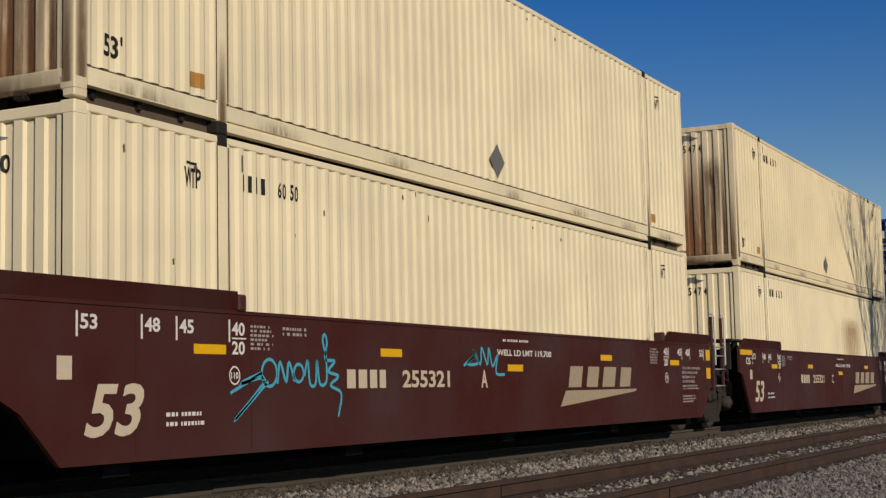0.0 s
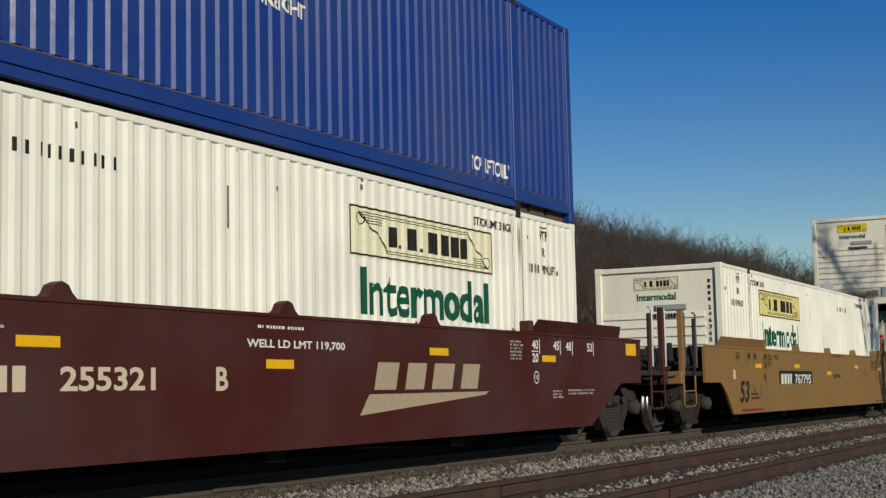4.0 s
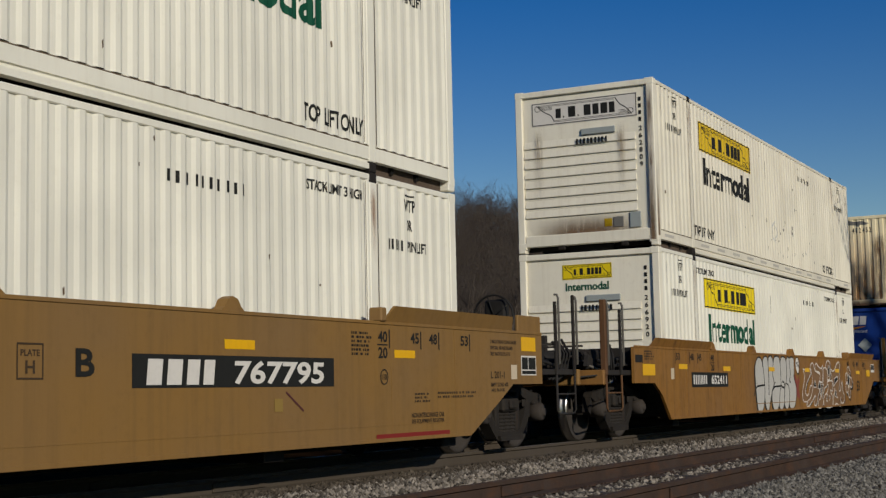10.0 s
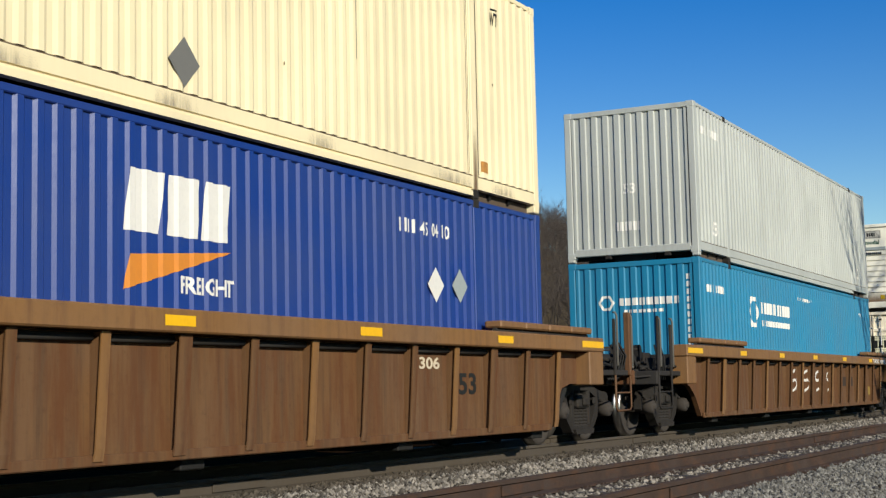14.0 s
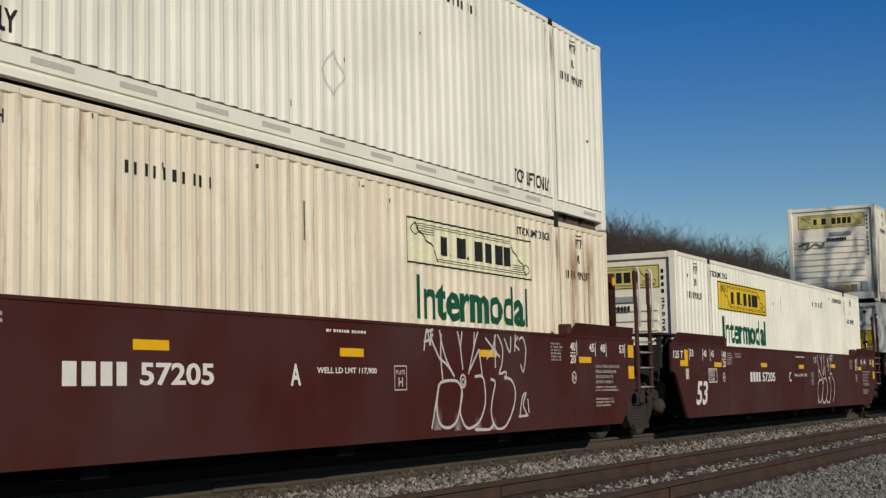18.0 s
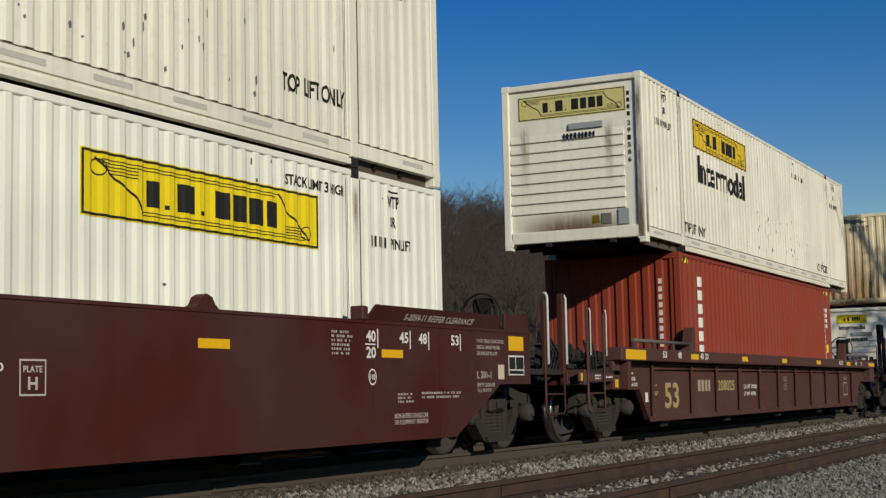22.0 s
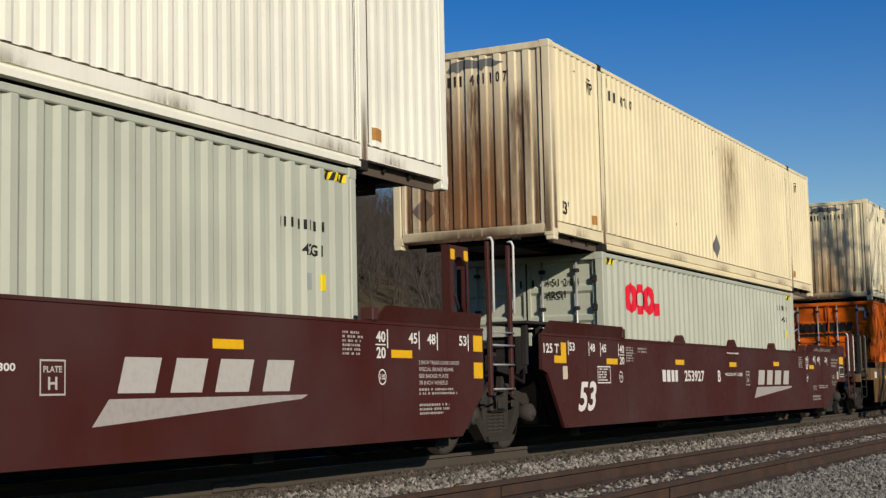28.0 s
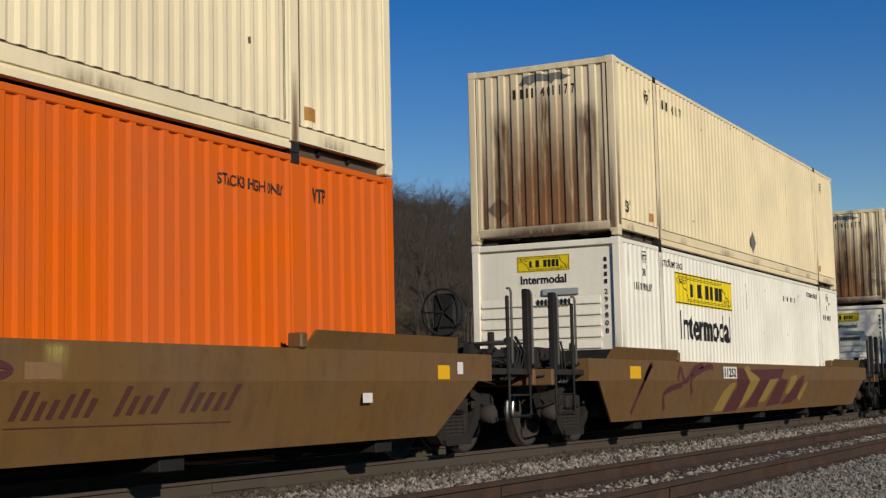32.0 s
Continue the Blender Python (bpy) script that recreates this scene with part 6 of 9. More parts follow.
def end_notes(car, front, ink=FAINT):
    """Notices by the free end of a car."""
    def put(name, shape, mat, label=""):
        return decal(name, shape, mat, car, NEAR, None, 0.004, label)
    if front:
        put("small_print", lines(-1.05, -0.55, 1.10, 1.38, 4, 3), ink)
        put("small_print", lines(-1.05, -0.70, 0.90, 0.95, 1, 4), ink)
        put("weld_line", joined(bar(-1.13, -1.12, 0.86, 1.42), bar(-1.35, -1.345, 0.86, 1.0)), ink)
        return
    for i, w in enumerate(("2 INCH TREAD COND SHOES", "SPECIAL BRAKE BEAMS", "SEE BADGE PLATE")):
        put("lettering", word(w, 16.48, 16.48 + (0.78, 0.66, 0.58)[i], 1.36 - 0.075 * i, 1.405 - 0.075 * i), ink, "small brake note")
    put("lettering", word("L 201-1", 16.48, 16.88, 0.93, 1.02), ink, "white stencil")
    put("lettering", word("EMPTY LOAD 60%", 16.48, 16.98, 0.83, 0.88), ink, "small white stencil")
    put("lettering", word("ADJ. BLOCK", 16.48, 16.88, 0.76, 0.81), ink, "small white stencil")
    put("lettering", word("NON-INTERCHANGE CAR", 14.42, 15.2, 0.50, 0.555), ink, "small white stencil")
    put("lettering", word("SEE EQUIPMENT REGISTER", 14.42, 15.2, 0.43, 0.485), ink, "small white stencil")
    put("notice_plate", bar(17.40, 17.88, 0.97, 1.22), CHALK, "black and white notice plate").location = (0, 0.002, 0)
    for x0, x1, z0, z1 in ((17.42, 17.61, 1.045, 1.20), (17.63, 17.86, 1.045, 1.20), (17.42, 17.86, 0.985, 1.03)):
        put("notice_field", bar(x0, x1, z0, z1), INK, "dark field of a notice plate")
    part("end_flap", Geo().box(17.33, 18.06, NEAR, NEAR + 0.04, 1.50, 1.74, 0.01), MAROON if ink is FAINT else TAN, car, "upright plate above the sill")
    put("tag_plate", bar(17.08, 17.26, 0.92, 1.10), BONE, "pale automatic reader tag")


def smooth_car(s, paint, front="joint", rear="joint", label="", top=1.53, tabs=True, group="well cars of the train", tall=2.67, hooks=(), fold=None, end_yellow=None, front_post=None, rear_post=None, black=False, brackets=True, wheel=False, hoop=False, tab_z=1.70, rods=None):
    car = thing("well_car", label, "railway wagon", s, 0.0, group)
    rods = rods or (BRIGHT if paint is MAROON else STEEL_DULL)
    cast = DUST_CAST if paint is MAROON else GRIME
    pf = [(-1.20, top), (-1.20, 1.05), (-1.02, 1.0), (-0.46, 0.26)] if front == "joint" else [(-2.20, top - 0.02), (-2.20, 0.86), (-1.25, 0.86), (-0.87, 0.66), (-0.45, 0.26)]
    pr = [(15.85, 0.26), (16.38, 0.72), (16.46, 0.80), (16.46, top)] if rear == "joint" else [(15.9, 0.26), (16.75, 0.66), (17.15, 0.86), (18.08, 0.86), (18.08, top - 0.02)]
    outline_pts = pf + pr
    if fold:
        # upper strip upright, lower strip leaning inwards
        zf = fold
        up = [(pf[0][0], top), (pf[0][0], zf), (pr[-1][0], zf), (pr[-1][0], top)]
        part("side_sill", Geo().prism(up, NEAR, -0.035), paint, car)
        a, b = pf[0][0] + 1.15, pr[-1][0] - 1.15
        g = Geo()
        v = [(a - 0.75, NEAR, zf - 0.001), (b + 0.75, NEAR, zf - 0.001), (b - 0.1, NEAR + LEAN_IN, 0.28), (a + 0.1, NEAR + LEAN_IN, 0.28)]
        w = [(x, y + 0.03, z) for x, y, z in v]
        g.put(v + w, [(0, 1, 2, 3), (7, 6, 5, 4), (0, 4, 5, 1), (1, 5, 6, 2), (2, 6, 7, 3), (3, 7, 4, 0)])
        part("side_wall", g, paint, car)
    else:
        part("side_wall", Geo().prism(outline_pts, NEAR, NEAR + 0.045), paint, car)
        core = [(min(max(a, pf[0][0] + 0.12), pr[-1][0] - 0.12) + (0.10 if a < 0 else -0.10 if a > 15 else 0.0), min(b + 0.02, top - 0.02)) for a, b in outline_pts]
        part("inner_frame", Geo().prism(core, NEAR + 0.045, -0.035), DARK, car, "black inner frame of the side")
        part("top_lip", Geo().box(pf[0][0], pr[-1][0], NEAR - 0.012, NEAR, top - 0.03, top + 0.004, 0.003), paint, car)
        part("bottom_lip", Geo().box(-0.4, 15.8, NEAR - 0.010, NEAR, 0.26, 0.30, 0.003), paint, car)
    if not fold:
        for x, z0 in ((0.43, 0.30), (2.06, 0.30), (8.05, 0.30), (13.98, 0.30), (15.5, 0.30)):
            part("weld_seam", lambda: Geo().box(-0.006, 0.006, NEAR - 0.003, NEAR, 0.30, top - 0.03), paint, car, at=(x, 0, 0), key=("seam", top))
        if paint is not MAROON:
            part("weld_seam", lambda: Geo().box(-0.3, 15.7, NEAR - 0.004, NEAR, 0.43, 0.444), paint, car, key="lip_seam")
    part("side_wall", Geo().prism(outline_pts, WIDE + 0.035, BACK), paint, car)
    for x0, x1 in ((-1.15, 1.9), (13.85, 16.6)):
        part("guide_plate", Geo().box(x0, x1, BACK - 0.03, BACK, top, tab_z), paint, car)
    f0, r1 = pf[0][0], pr[-1][0]
    if tabs:
        lean_to(car, "guide_plate", -1.15 if front == "joint" else -1.40, 1.88, top, tab_z, paint)
        lean_to(car, "guide_plate", 13.85, 16.40 if rear == "joint" else 17.15, top, tab_z, paint)
        for x in (1.83, 13.72):
            part("guide_end", lambda: Geo().box(0, 0.12, NEAR - 0.04, NEAR + 0.12, 0, 0.15, 0.015), paint, car, at=(x, 0, top), key=("guide_end", NEAR))
    for u in hooks:
        hook(car, u, top, paint)
    frame_of(car, f0, r1)
    # Added skirt on the far side; closes off skylit ground under the car.
    part("dark_skirt", lambda: Geo().box(-0.35, 15.85, WIDE + 0.05, WIDE + 0.24, 0.07, 0.262, 0.01), DARK, car, "black skirt added to keep the gap under the car dark", key="flange")
    for d, x in ((f0, 1), (r1, -1)):
        part("end_plate", Geo().box(min(d, d + 0.05 * x), max(d, d + 0.05 * x), -0.03, WIDE + 0.03, 1.0, top - 0.03), GRIME, car)
    if front == "joint":
        truck(car, -1.70, cast)
        part("end_platform", Geo().box(-1.75, -1.20, 0.1, WIDE - 0.1, 1.02, 1.12, 0.01), GRIME, car, "grimy steel end platform")
        part("hose", Geo().tube([(-1.2, 0.0, 1.05), (-1.45, -0.1, 0.88), (-1.7, 0.0, 1.0), (-1.95, 0.2, 1.1)], 0.025, 6), DARK, car, "black rubber hose", True)
        part("end_deck", Geo().box(-1.50, -0.22, -0.20, 0.40, tab_z - 0.05, tab_z - 0.01, 0.008), GRIME, car, "dark steel deck plate")
        for x in (-1.42, -0.95, -0.48):
            part("deck_stand", lambda: Geo().box(-0.03, 0.03, -0.16, -0.08, 0.0, tab_z - 1.16, 0.006), GRIME, car, at=(x, 0, 1.11), key=("deck_stand", tab_z))
        part("corner_bracket", Geo().box(-0.62, -0.45, 0.0, 0.12, top - 0.02, top + 0.10, 0.02).box(-1.0, -0.2, 0.02, 0.10, top + 0.03, top + 0.07), GRIME, car)
    else:
        truck(car, -1.80, cast)
        coupler_end(car, -2.20, -1, paint, yellow=end_yellow or front_post, tall=2.1, rods=rods)
    if rear == "joint":
        joint_end(car, paint, tall, brackets, 2.62 if not black else 2.12, not black)
        if black:
            part("corner_plate", Geo().prism([(16.15, top - 0.03), (16.15, 0.52), (16.40, 0.73), (16.47, 0.80), (16.47, top - 0.03)], NEAR - 0.002, -0.03), DARK, car, "black painted corner plate")
        part("end_platform", Geo().box(16.64, 17.65, 0.1, WIDE - 0.1, 1.02, 1.12, 0.01), GRIME, car, "grimy steel end platform")
    else:
        truck(car, 17.95, cast)
        coupler_end(car, 18.25, 1, paint, wheel=wheel, hoop=hoop, tall=2.1, yellow=rear_post, rods=rods)
    return car


def ribbed_car(s, paint, lip, label, group="well cars of the train", flaps=True, end_yellow=None, wheel=False, hoop=False, top=1.40):
    """A well car with a deep top chord and upright posts."""
    car = thing("well_car", label, "railway wagon", s, 0.0, group)
    zc = top - 0.20
    part("top_chord", Geo().box(-2.02 if flaps else -2.34, 17.60, -0.34, -0.035, zc, top, 0.015), lip, car)
    part("top_chord", Geo().box(-2.02, 17.60, WIDE + 0.035, WIDE + 0.34, zc, top, 0.015), paint, car)
    nose = [(-1.55, zc), (-1.55, 0.86), (-1.25, 0.80), (-0.95, 0.62), (-0.62, 0.27)] if flaps else [(-2.34, zc), (-2.34, 0.765), (-0.98, 0.76), (-0.54, 0.27)]
    edge = nose + [(16.0, 0.27), (16.5, 0.80), (16.8, 0.86), (17.3, 0.86), (17.3, zc)]
    part("side_wall", Geo().prism(edge, -0.12, -0.04), paint, car)
    part("side_wall", Geo().prism(edge, WIDE + 0.04, WIDE + 0.12), paint, car)
    part("bottom_sill", Geo().box(-0.58, 15.98, -0.17, -0.12, 0.24, 0.33, 0.01), paint, car)
    posts = [-0.50 + 1.037 * k for k in range(17)] if flaps else [-0.45] + [1.645 + 1.525 * k for k in range(10)]
    for i, x in enumerate(posts):
        wide = 0.085 if flaps and i in (1, 8, 14) else 0.055
        out = 0.25 if flaps else 0.165
        part("rib", lambda: Geo().prism_x([(-0.12, 0.0), (-0.17, 0.0), (-0.19 if flaps else -0.15, 0.10), (-out, zc - 0.29), (-0.12, zc - 0.29)], -0.55 * wide, 0.55 * wide), paint, car, at=(x, 0, 0.28), key=("rib", top, flaps, wide))
        part("rib_flange", lambda: Geo().prism_x([(-0.172, 0.0), (-0.192 if flaps else -0.152, 0.10), (-out - 0.002, zc - 0.29), (-out - 0.017, zc - 0.29), (-0.207 if flaps else -0.167, 0.10), (-0.187, 0.0)], -wide, wide), lip if i % 3 == 1 and flaps else paint, car, at=(x, 0, 0.28), key=("rib_flange", top, flaps, wide))
    for x0, x1 in zip(posts, posts[1:]):
        # With flaps the rod is thick and dark, painting the chord's shadow gap too.
        for dz, r, mat in ((0.055, 0.034, GRIME),) if flaps else ((0.035, 0.020, paint), (0.105, 0.020, paint)):
            part("stiffener", Geo().tube([(x0 + 0.06, -0.16, zc - dz), (x1 - 0.06, -0.16, zc - dz)], r, 7), mat, car, smooth=True)
    for x0, x1 in ((-2.0, -1.5), (17.05, 17.58)) if flaps else ((17.05, 17.58),):
        part("corner_box", Geo().box(x0, x1, -0.33, -0.05, 0.84, zc - 0.002, 0.015), lip, car)
    if not flaps:
        part("corner_post", Geo().box(-2.34, -2.06, -0.20, -0.122, 0.765, zc - 0.002, 0.012), lip, car)
        part("corner_post", Geo().box(-1.98, -1.86, -0.31, -0.122, 0.765, zc - 0.002, 0.012), lip, car)
        part("end_band", Geo().box(-3.74, -2.36, -0.205, -0.17, 0.885, 1.02, 0.01), lip, car, "brown band along the end platform")
        part("cross_rail", Geo().tube([(-3.45, -0.20, 1.24), (-2.80, -0.20, 1.25)], 0.012, 6), DARK, car, smooth=True)
    if flaps:
        for x0 in (-1.1, 14.15):
            for k in range(4):
                part("flap", lambda: Geo().box(0, 0.76, -0.30, -0.06, 0, 0.09, 0.02), lip, car, at=(x0 + k * 0.78, 0, top + 0.05), key="flap")
            part("flap_hinge", lambda: Geo().tube([(0, -0.2, 0.02), (3.1, -0.2, 0.02)], 0.035, 7), GRIME, car, at=(x0, 0, top), key="flap_hinge", smooth=True)
    else:
        for x0, xb in ((-1.4, 1.62), (14.55, 14.40)):
            part("guide_pipe", lambda: Geo().tube([(0, -0.18, 0.13), (3.0, -0.18, 0.13)], 0.030, 8), STEEL_DULL, car, "grey guide pipe", True, at=(x0, 0, top), key="pipe")
            for d in (0.05, 1.0, 2.0, 2.9):
                part("pipe_stand", lambda: Geo().box(-0.04, 0.04, -0.21, -0.15, 0, 0.12, 0.008), paint, car, at=(x0 + d, 0, top), key="stand")
            part("lock_bracket", lambda: Geo().prism([(-0.2, 0), (0.14, 0), (0.14, 0.42), (0.02, 0.42)], -0.22, -0.06), paint, car, at=(xb, 0, top), key="lockb")
    frame_of(car, -2, 17.6)
    # Far-side skirt, added so the opening below the car stays dark.
    part("dark_skirt", lambda: Geo().box(-0.35, 15.85, WIDE + 0.05, WIDE + 0.24, 0.07, 0.272, 0.01), DARK, car, "black skirt added to keep the gap under the car dark", key="flange")
    truck(car, -1.80, GRIME if flaps else DUST_CAST)
    truck(car, 17.95, GRIME if flaps else DUST_CAST)
    coupler_end(car, -2.10 if flaps else -2.35, -1, GRIME if flaps else lip, tall=1.95, rods=STEEL_DULL if flaps else BRIGHT, slim=not flaps)
    coupler_end(car, 17.92 if flaps else 18.20, 1, paint, wheel=wheel, hoop=hoop, tall=1.95, yellow=end_yellow, rods=STEEL_DULL if flaps else BRIGHT, slim=not flaps)
    def put(name, shape, mat, label="", y=-0.34):
        return decal(name, shape, mat, car, y, None, 0.004, label)
    for x, w in ((-1.98, 0.85) if flaps else (-2.18, 0.93), (1.30 if flaps else 1.08, 0.45), (4.3, 0.42), (7.4, 0.42), (10.6, 0.45), (13.95, 0.45), (16.75, 0.83)):
        put("reflector", bar(x, x + w, zc + 0.055 if flaps or x > 0 else zc + 0.02, top - 0.055 if flaps or x > 0 else top - 0.03), REFLEX, "yellow reflective sheet")
    return car, put


def wedge_mark(car, paint, x=9.38):
    """Slanted blocks over a long wedge, in place of the railway's name."""
    for one in split(bars(x + 0.30, x + 2.98, 0.81, 1.10, 4, 0.30, 0.32, 4)):
        decal("emblem_block", one, FADED if paint is CHALK else FADED_BONE, car, NEAR, None, 0.004, "bold slanted emblem block")
    decal("emblem_wedge", ([(x, 0.55), (x + 0.20, 0.765), (x + 3.12, 0.775), (x + 3.0, 0.735)], [(0, 1, 2, 3)]), FAINT if paint is CHALK else FADED_BONE, car, NEAR, None, 0.004, "long emblem wedge")


def number_row(car, digits, letter, paint, x=3.75, note=None, y=NEAR, close=False, letter_at=3.15, up=0.0):
    if close == "panel":
        for one in split(bars(x + 0.14, x + 1.12, 0.815 + up, 1.03 + up, 4, 0.26, 0.12, 6)):
            decal("owner_block", one, paint, car, y, None, 0.004, "block of an owner's mark")
        decal("lettering", word(digits, x + 1.36, x + 2.88, 0.815 + up, 1.03 + up, 0.12), paint, car, y, None, 0.004, "painted car number")
        return
    for one in split(bars(x, x + (0.85 if not close else 0.80), 0.83 + up, 1.02 + up, 4, 0.26, 0.0, 6)):
        decal("owner_block", one, paint, car, y, None, 0.004, "block of an owner's mark")
    a, b = (1.17, 2.31) if not close else (0.92, 1.93)
    decal("lettering", word(digits, x + a, x + b, 0.83 + up, 1.02 + up), paint, car, y, None, 0.004, "painted car number")
    if letter:
        decal("lettering", word(letter, x + letter_at, x + letter_at + 0.18, 0.82 + up, 1.03 + up), paint, car, y, None, 0.004, "unit letter")
    if note:
        decal("lettering", word(note, x + 3.62, x + (4.80 if up else 5.35), 0.97 if up else 1.20, 1.04 if up else 1.29), CHALK, car, y, None, 0.004, "load limit note")
        decal("small_print", lines(x + 3.8, x + 4.6, 1.38, 1.43, 1, 2), CHALK, car, y, None, 0.004)


# ---- the train, unit by unit ----
Z0, Z1 = FLOOR_Z, FLOOR_Z + TALL + 0.03


def put_on(car, name, shape, mat, label="", y=NEAR, shift=-0.27):
    v, f = shape
    return decal(name, ([(a + shift, b) for a, b in v], f), mat, car, y, None, 0.005, label)


def fold_paint(ob):
    """Lays paint over the fold of a car's side, whose lower strip leans inwards."""
    bm = bmesh.new()
    bm.from_mesh(ob.data)
    bmesh.ops.bisect_plane(bm, geom=bm.verts[:] + bm.edges[:] + bm.faces[:], plane_co=(0, 0, 0.9), plane_no=(0, 0, 1))
    for v in bm.verts:
        v.co.y += max(0.0, 0.9 - v.co.z) * LEAN_IN / 0.62
    bm.to_mesh(ob.data)
    bm.free()


def lean_paint(ob):
    """Lays paint on the flared guide plate along the top edge."""
    for v in ob.data.vertices:
        v.co.y = NEAR - 0.074 * (v.co.z - 1.53) / 0.17 - 0.002


def blob(pts, smooth=4):
    """A closed rounded outline through the points, as one face."""
    p = [np.array(q, float) for q in pts]
    n, out = len(p), []
    for i in range(n):
        a, b, c0, d = p[i - 1], p[i], p[(i + 1) % n], p[(i + 2) % n]
        for k in range(smooth):
            t = k / smooth
            out.append(tuple(0.5 * (2 * b + (c0 - a) * t + (2 * a - 5 * b + 4 * c0 - d) * t * t + (3 * b - a - 3 * c0 + d) * t ** 3)))
    return out, [tuple(range(len(out)))]


def spray(car, w, mat, label, lift, *paths):
    """Sprayed lines, each a piece of its own."""
    for i, path in enumerate(paths):
        decal("spray_line", stroke(path, w), mat, car, NEAR, None, lift + 0.0002 * i, label)


LAYERS = itertools.count()


def layer():
    """Paint laid over earlier paint, a hair higher each time."""
    return 0.0003 * (next(LAYERS) % 7)


def capsule(path, w):
    """A fat line with round ends, as one face."""
    v, f = stroke(path, w)
    left, right = v[0::2], v[1::2]

    def cap(p, q, out):
        mx, mz = (p[0] + q[0]) / 2, (p[1] + q[1]) / 2
        a0 = math.atan2(p[1] - mz, p[0] - mx)
        return [(mx + w / 2 * math.cos(a0 + out * math.pi * k / 8), mz + w / 2 * math.sin(a0 + out * math.pi * k / 8)) for k in range(1, 8)]
    pts = left + cap(left[-1], right[-1], -1) + right[::-1] + cap(right[0], left[0], -1)
    return pts, [tuple(range(len(pts)))]


def moved(pts, dx, dz):
    return [(a + dx, min(max(b + dz, 0.27), 1.43)) for a, b in pts]


def bubble(car, pts):
    """A silver bubble letter with its black rim and a heavy black shade below it."""
    decal("mural_shade", blob(moved(pts, -0.07, -0.035)), INK, car, NEAR, None, 0.0010, "black shade of a bubble letter")
    k = layer()
    decal("mural_letter", blob(pts), SILVER_SPRAY, car, NEAR, None, 0.0016 + k, "silver sprayed bubble letter")
    decal("mural_rim", stroke(pts + pts[:1], 0.034), INK, car, NEAR, None, 0.00175 + k, "black rim of a bubble letter")


def tangle(car, pts):
    """A brown letter of the tangled mural, rimmed white over a black shade."""
    decal("mural_shade", blob(moved(pts, 0.075, -0.02), 2), INK, car, NEAR, None, 0.0010, "black shade of a tangled letter")
    k = layer()
    decal("mural_letter", blob(pts, 2), BROWN_SPRAY, car, NEAR, None, 0.0016 + k, "brown tangled sprayed letter")
    decal("mural_rim", stroke(pts + pts[:1], 0.026, 3), CHALK, car, NEAR, None, 0.00175 + k, "white rim of a tangled letter")


def pocket(car, pts):
    decal("mural_pocket", blob(pts, 2), INK, car, NEAR, None, 0.0037, "black gap in a tangled letter")
    decal("mural_rim", stroke(pts + pts[:1], 0.020, 3), CHALK, car, NEAR, None, 0.0039, "white rim of a gap")


def petal(car, x, z, rx, rz):
    decal("flower_shade", disc(x + 0.07, z - 0.05, rx + 0.03, rz + 0.03), INK, car, NEAR, None, 0.0008, "black shade of a sprayed petal")
    k = layer()
    decal("flower_petal", disc(x, z, rx, rz), BROWN_SPRAY, car, NEAR, None, 0.0016 + k, "brown petal of a sprayed flower")
    decal("flower_rim", ring(x, z, rx + 0.012, 0.024, rz + 0.012), CHALK, car, NEAR, None, 0.00175 + k, "white rim of a petal")


def badge(car, pts, scrawl):
    decal("mural_badge", blob(moved(pts, 0.02, -0.03)), INK, car, NEAR, None, 0.0010, "black shade of a badge")
    decal("mural_badge", blob(pts), CHALK, car, NEAR, None, 0.0022, "white sprayed badge")
    spray(car, 0.02, INK, "black badge scrawl", 0.004, pts + pts[:1], scrawl)


def sprayed_letter(car, w, *paths):
    """A fat rounded letter: silver over black, with a black shade towards the lower right."""
    for path in paths:
        decal("spray_shade", capsule([(a + 0.05, b - 0.035) for a, b in path], w + 0.05), INK, car, NEAR, None, 0.0008, "black shade of a sprayed letter")
        decal("spray_rim", capsule(path, w + 0.06), INK, car, NEAR, None, 0.0014, "black rim of a sprayed letter")
    for i, path in enumerate(paths):
        decal("spray_letter", capsule(path, w), SILVER_SPRAY, car, NEAR, None, 0.0022 + 0.0004 * i, "silver-white sprayed letter")


def knot(car, x, z):
    decal("spray_knot", joined(ring(x, z, 0.085, 0.024), ring(x, z - 0.01, 0.045, 0.020)), WHITE_SPRAY, car, NEAR, None, 0.0055, "white sprayed knot")


def mist(car, x0, x1, z0, z1):
    decal("spray_mist", bar(x0, x1, z0, z1), SPRAY_MIST, car, NEAR, None, 0.004, "thin white spray mist")


def stencil(car, pts):
    decal("stencil_block", (pts, [tuple(range(len(pts)))]), RED_DULL, car, NEAR, None, 0.005, "large faded red stencil block")


def name_block(car, pts):
    fold_paint(decal("owner_block", (pts, [tuple(range(len(pts)))]), UMBER, car, NEAR, None, 0.005, "dark slanted block of an owner's name"))


def mural_field(car, mat, label, pts):
    fold_paint(decal("mural_shape", (pts, [tuple(range(len(pts)))]), mat, car, NEAR, None, 0.004 if mat is PLUM_SPRAY else 0.003, label))


def mural_line(car, pts):
    fold_paint(decal("mural_line", stroke(pts, 0.10), PLUM_SPRAY, car, NEAR, None, 0.003, "dark sprayed outline"))


RED_CAR = "oxide-red smooth-sided well car with pale lettering"
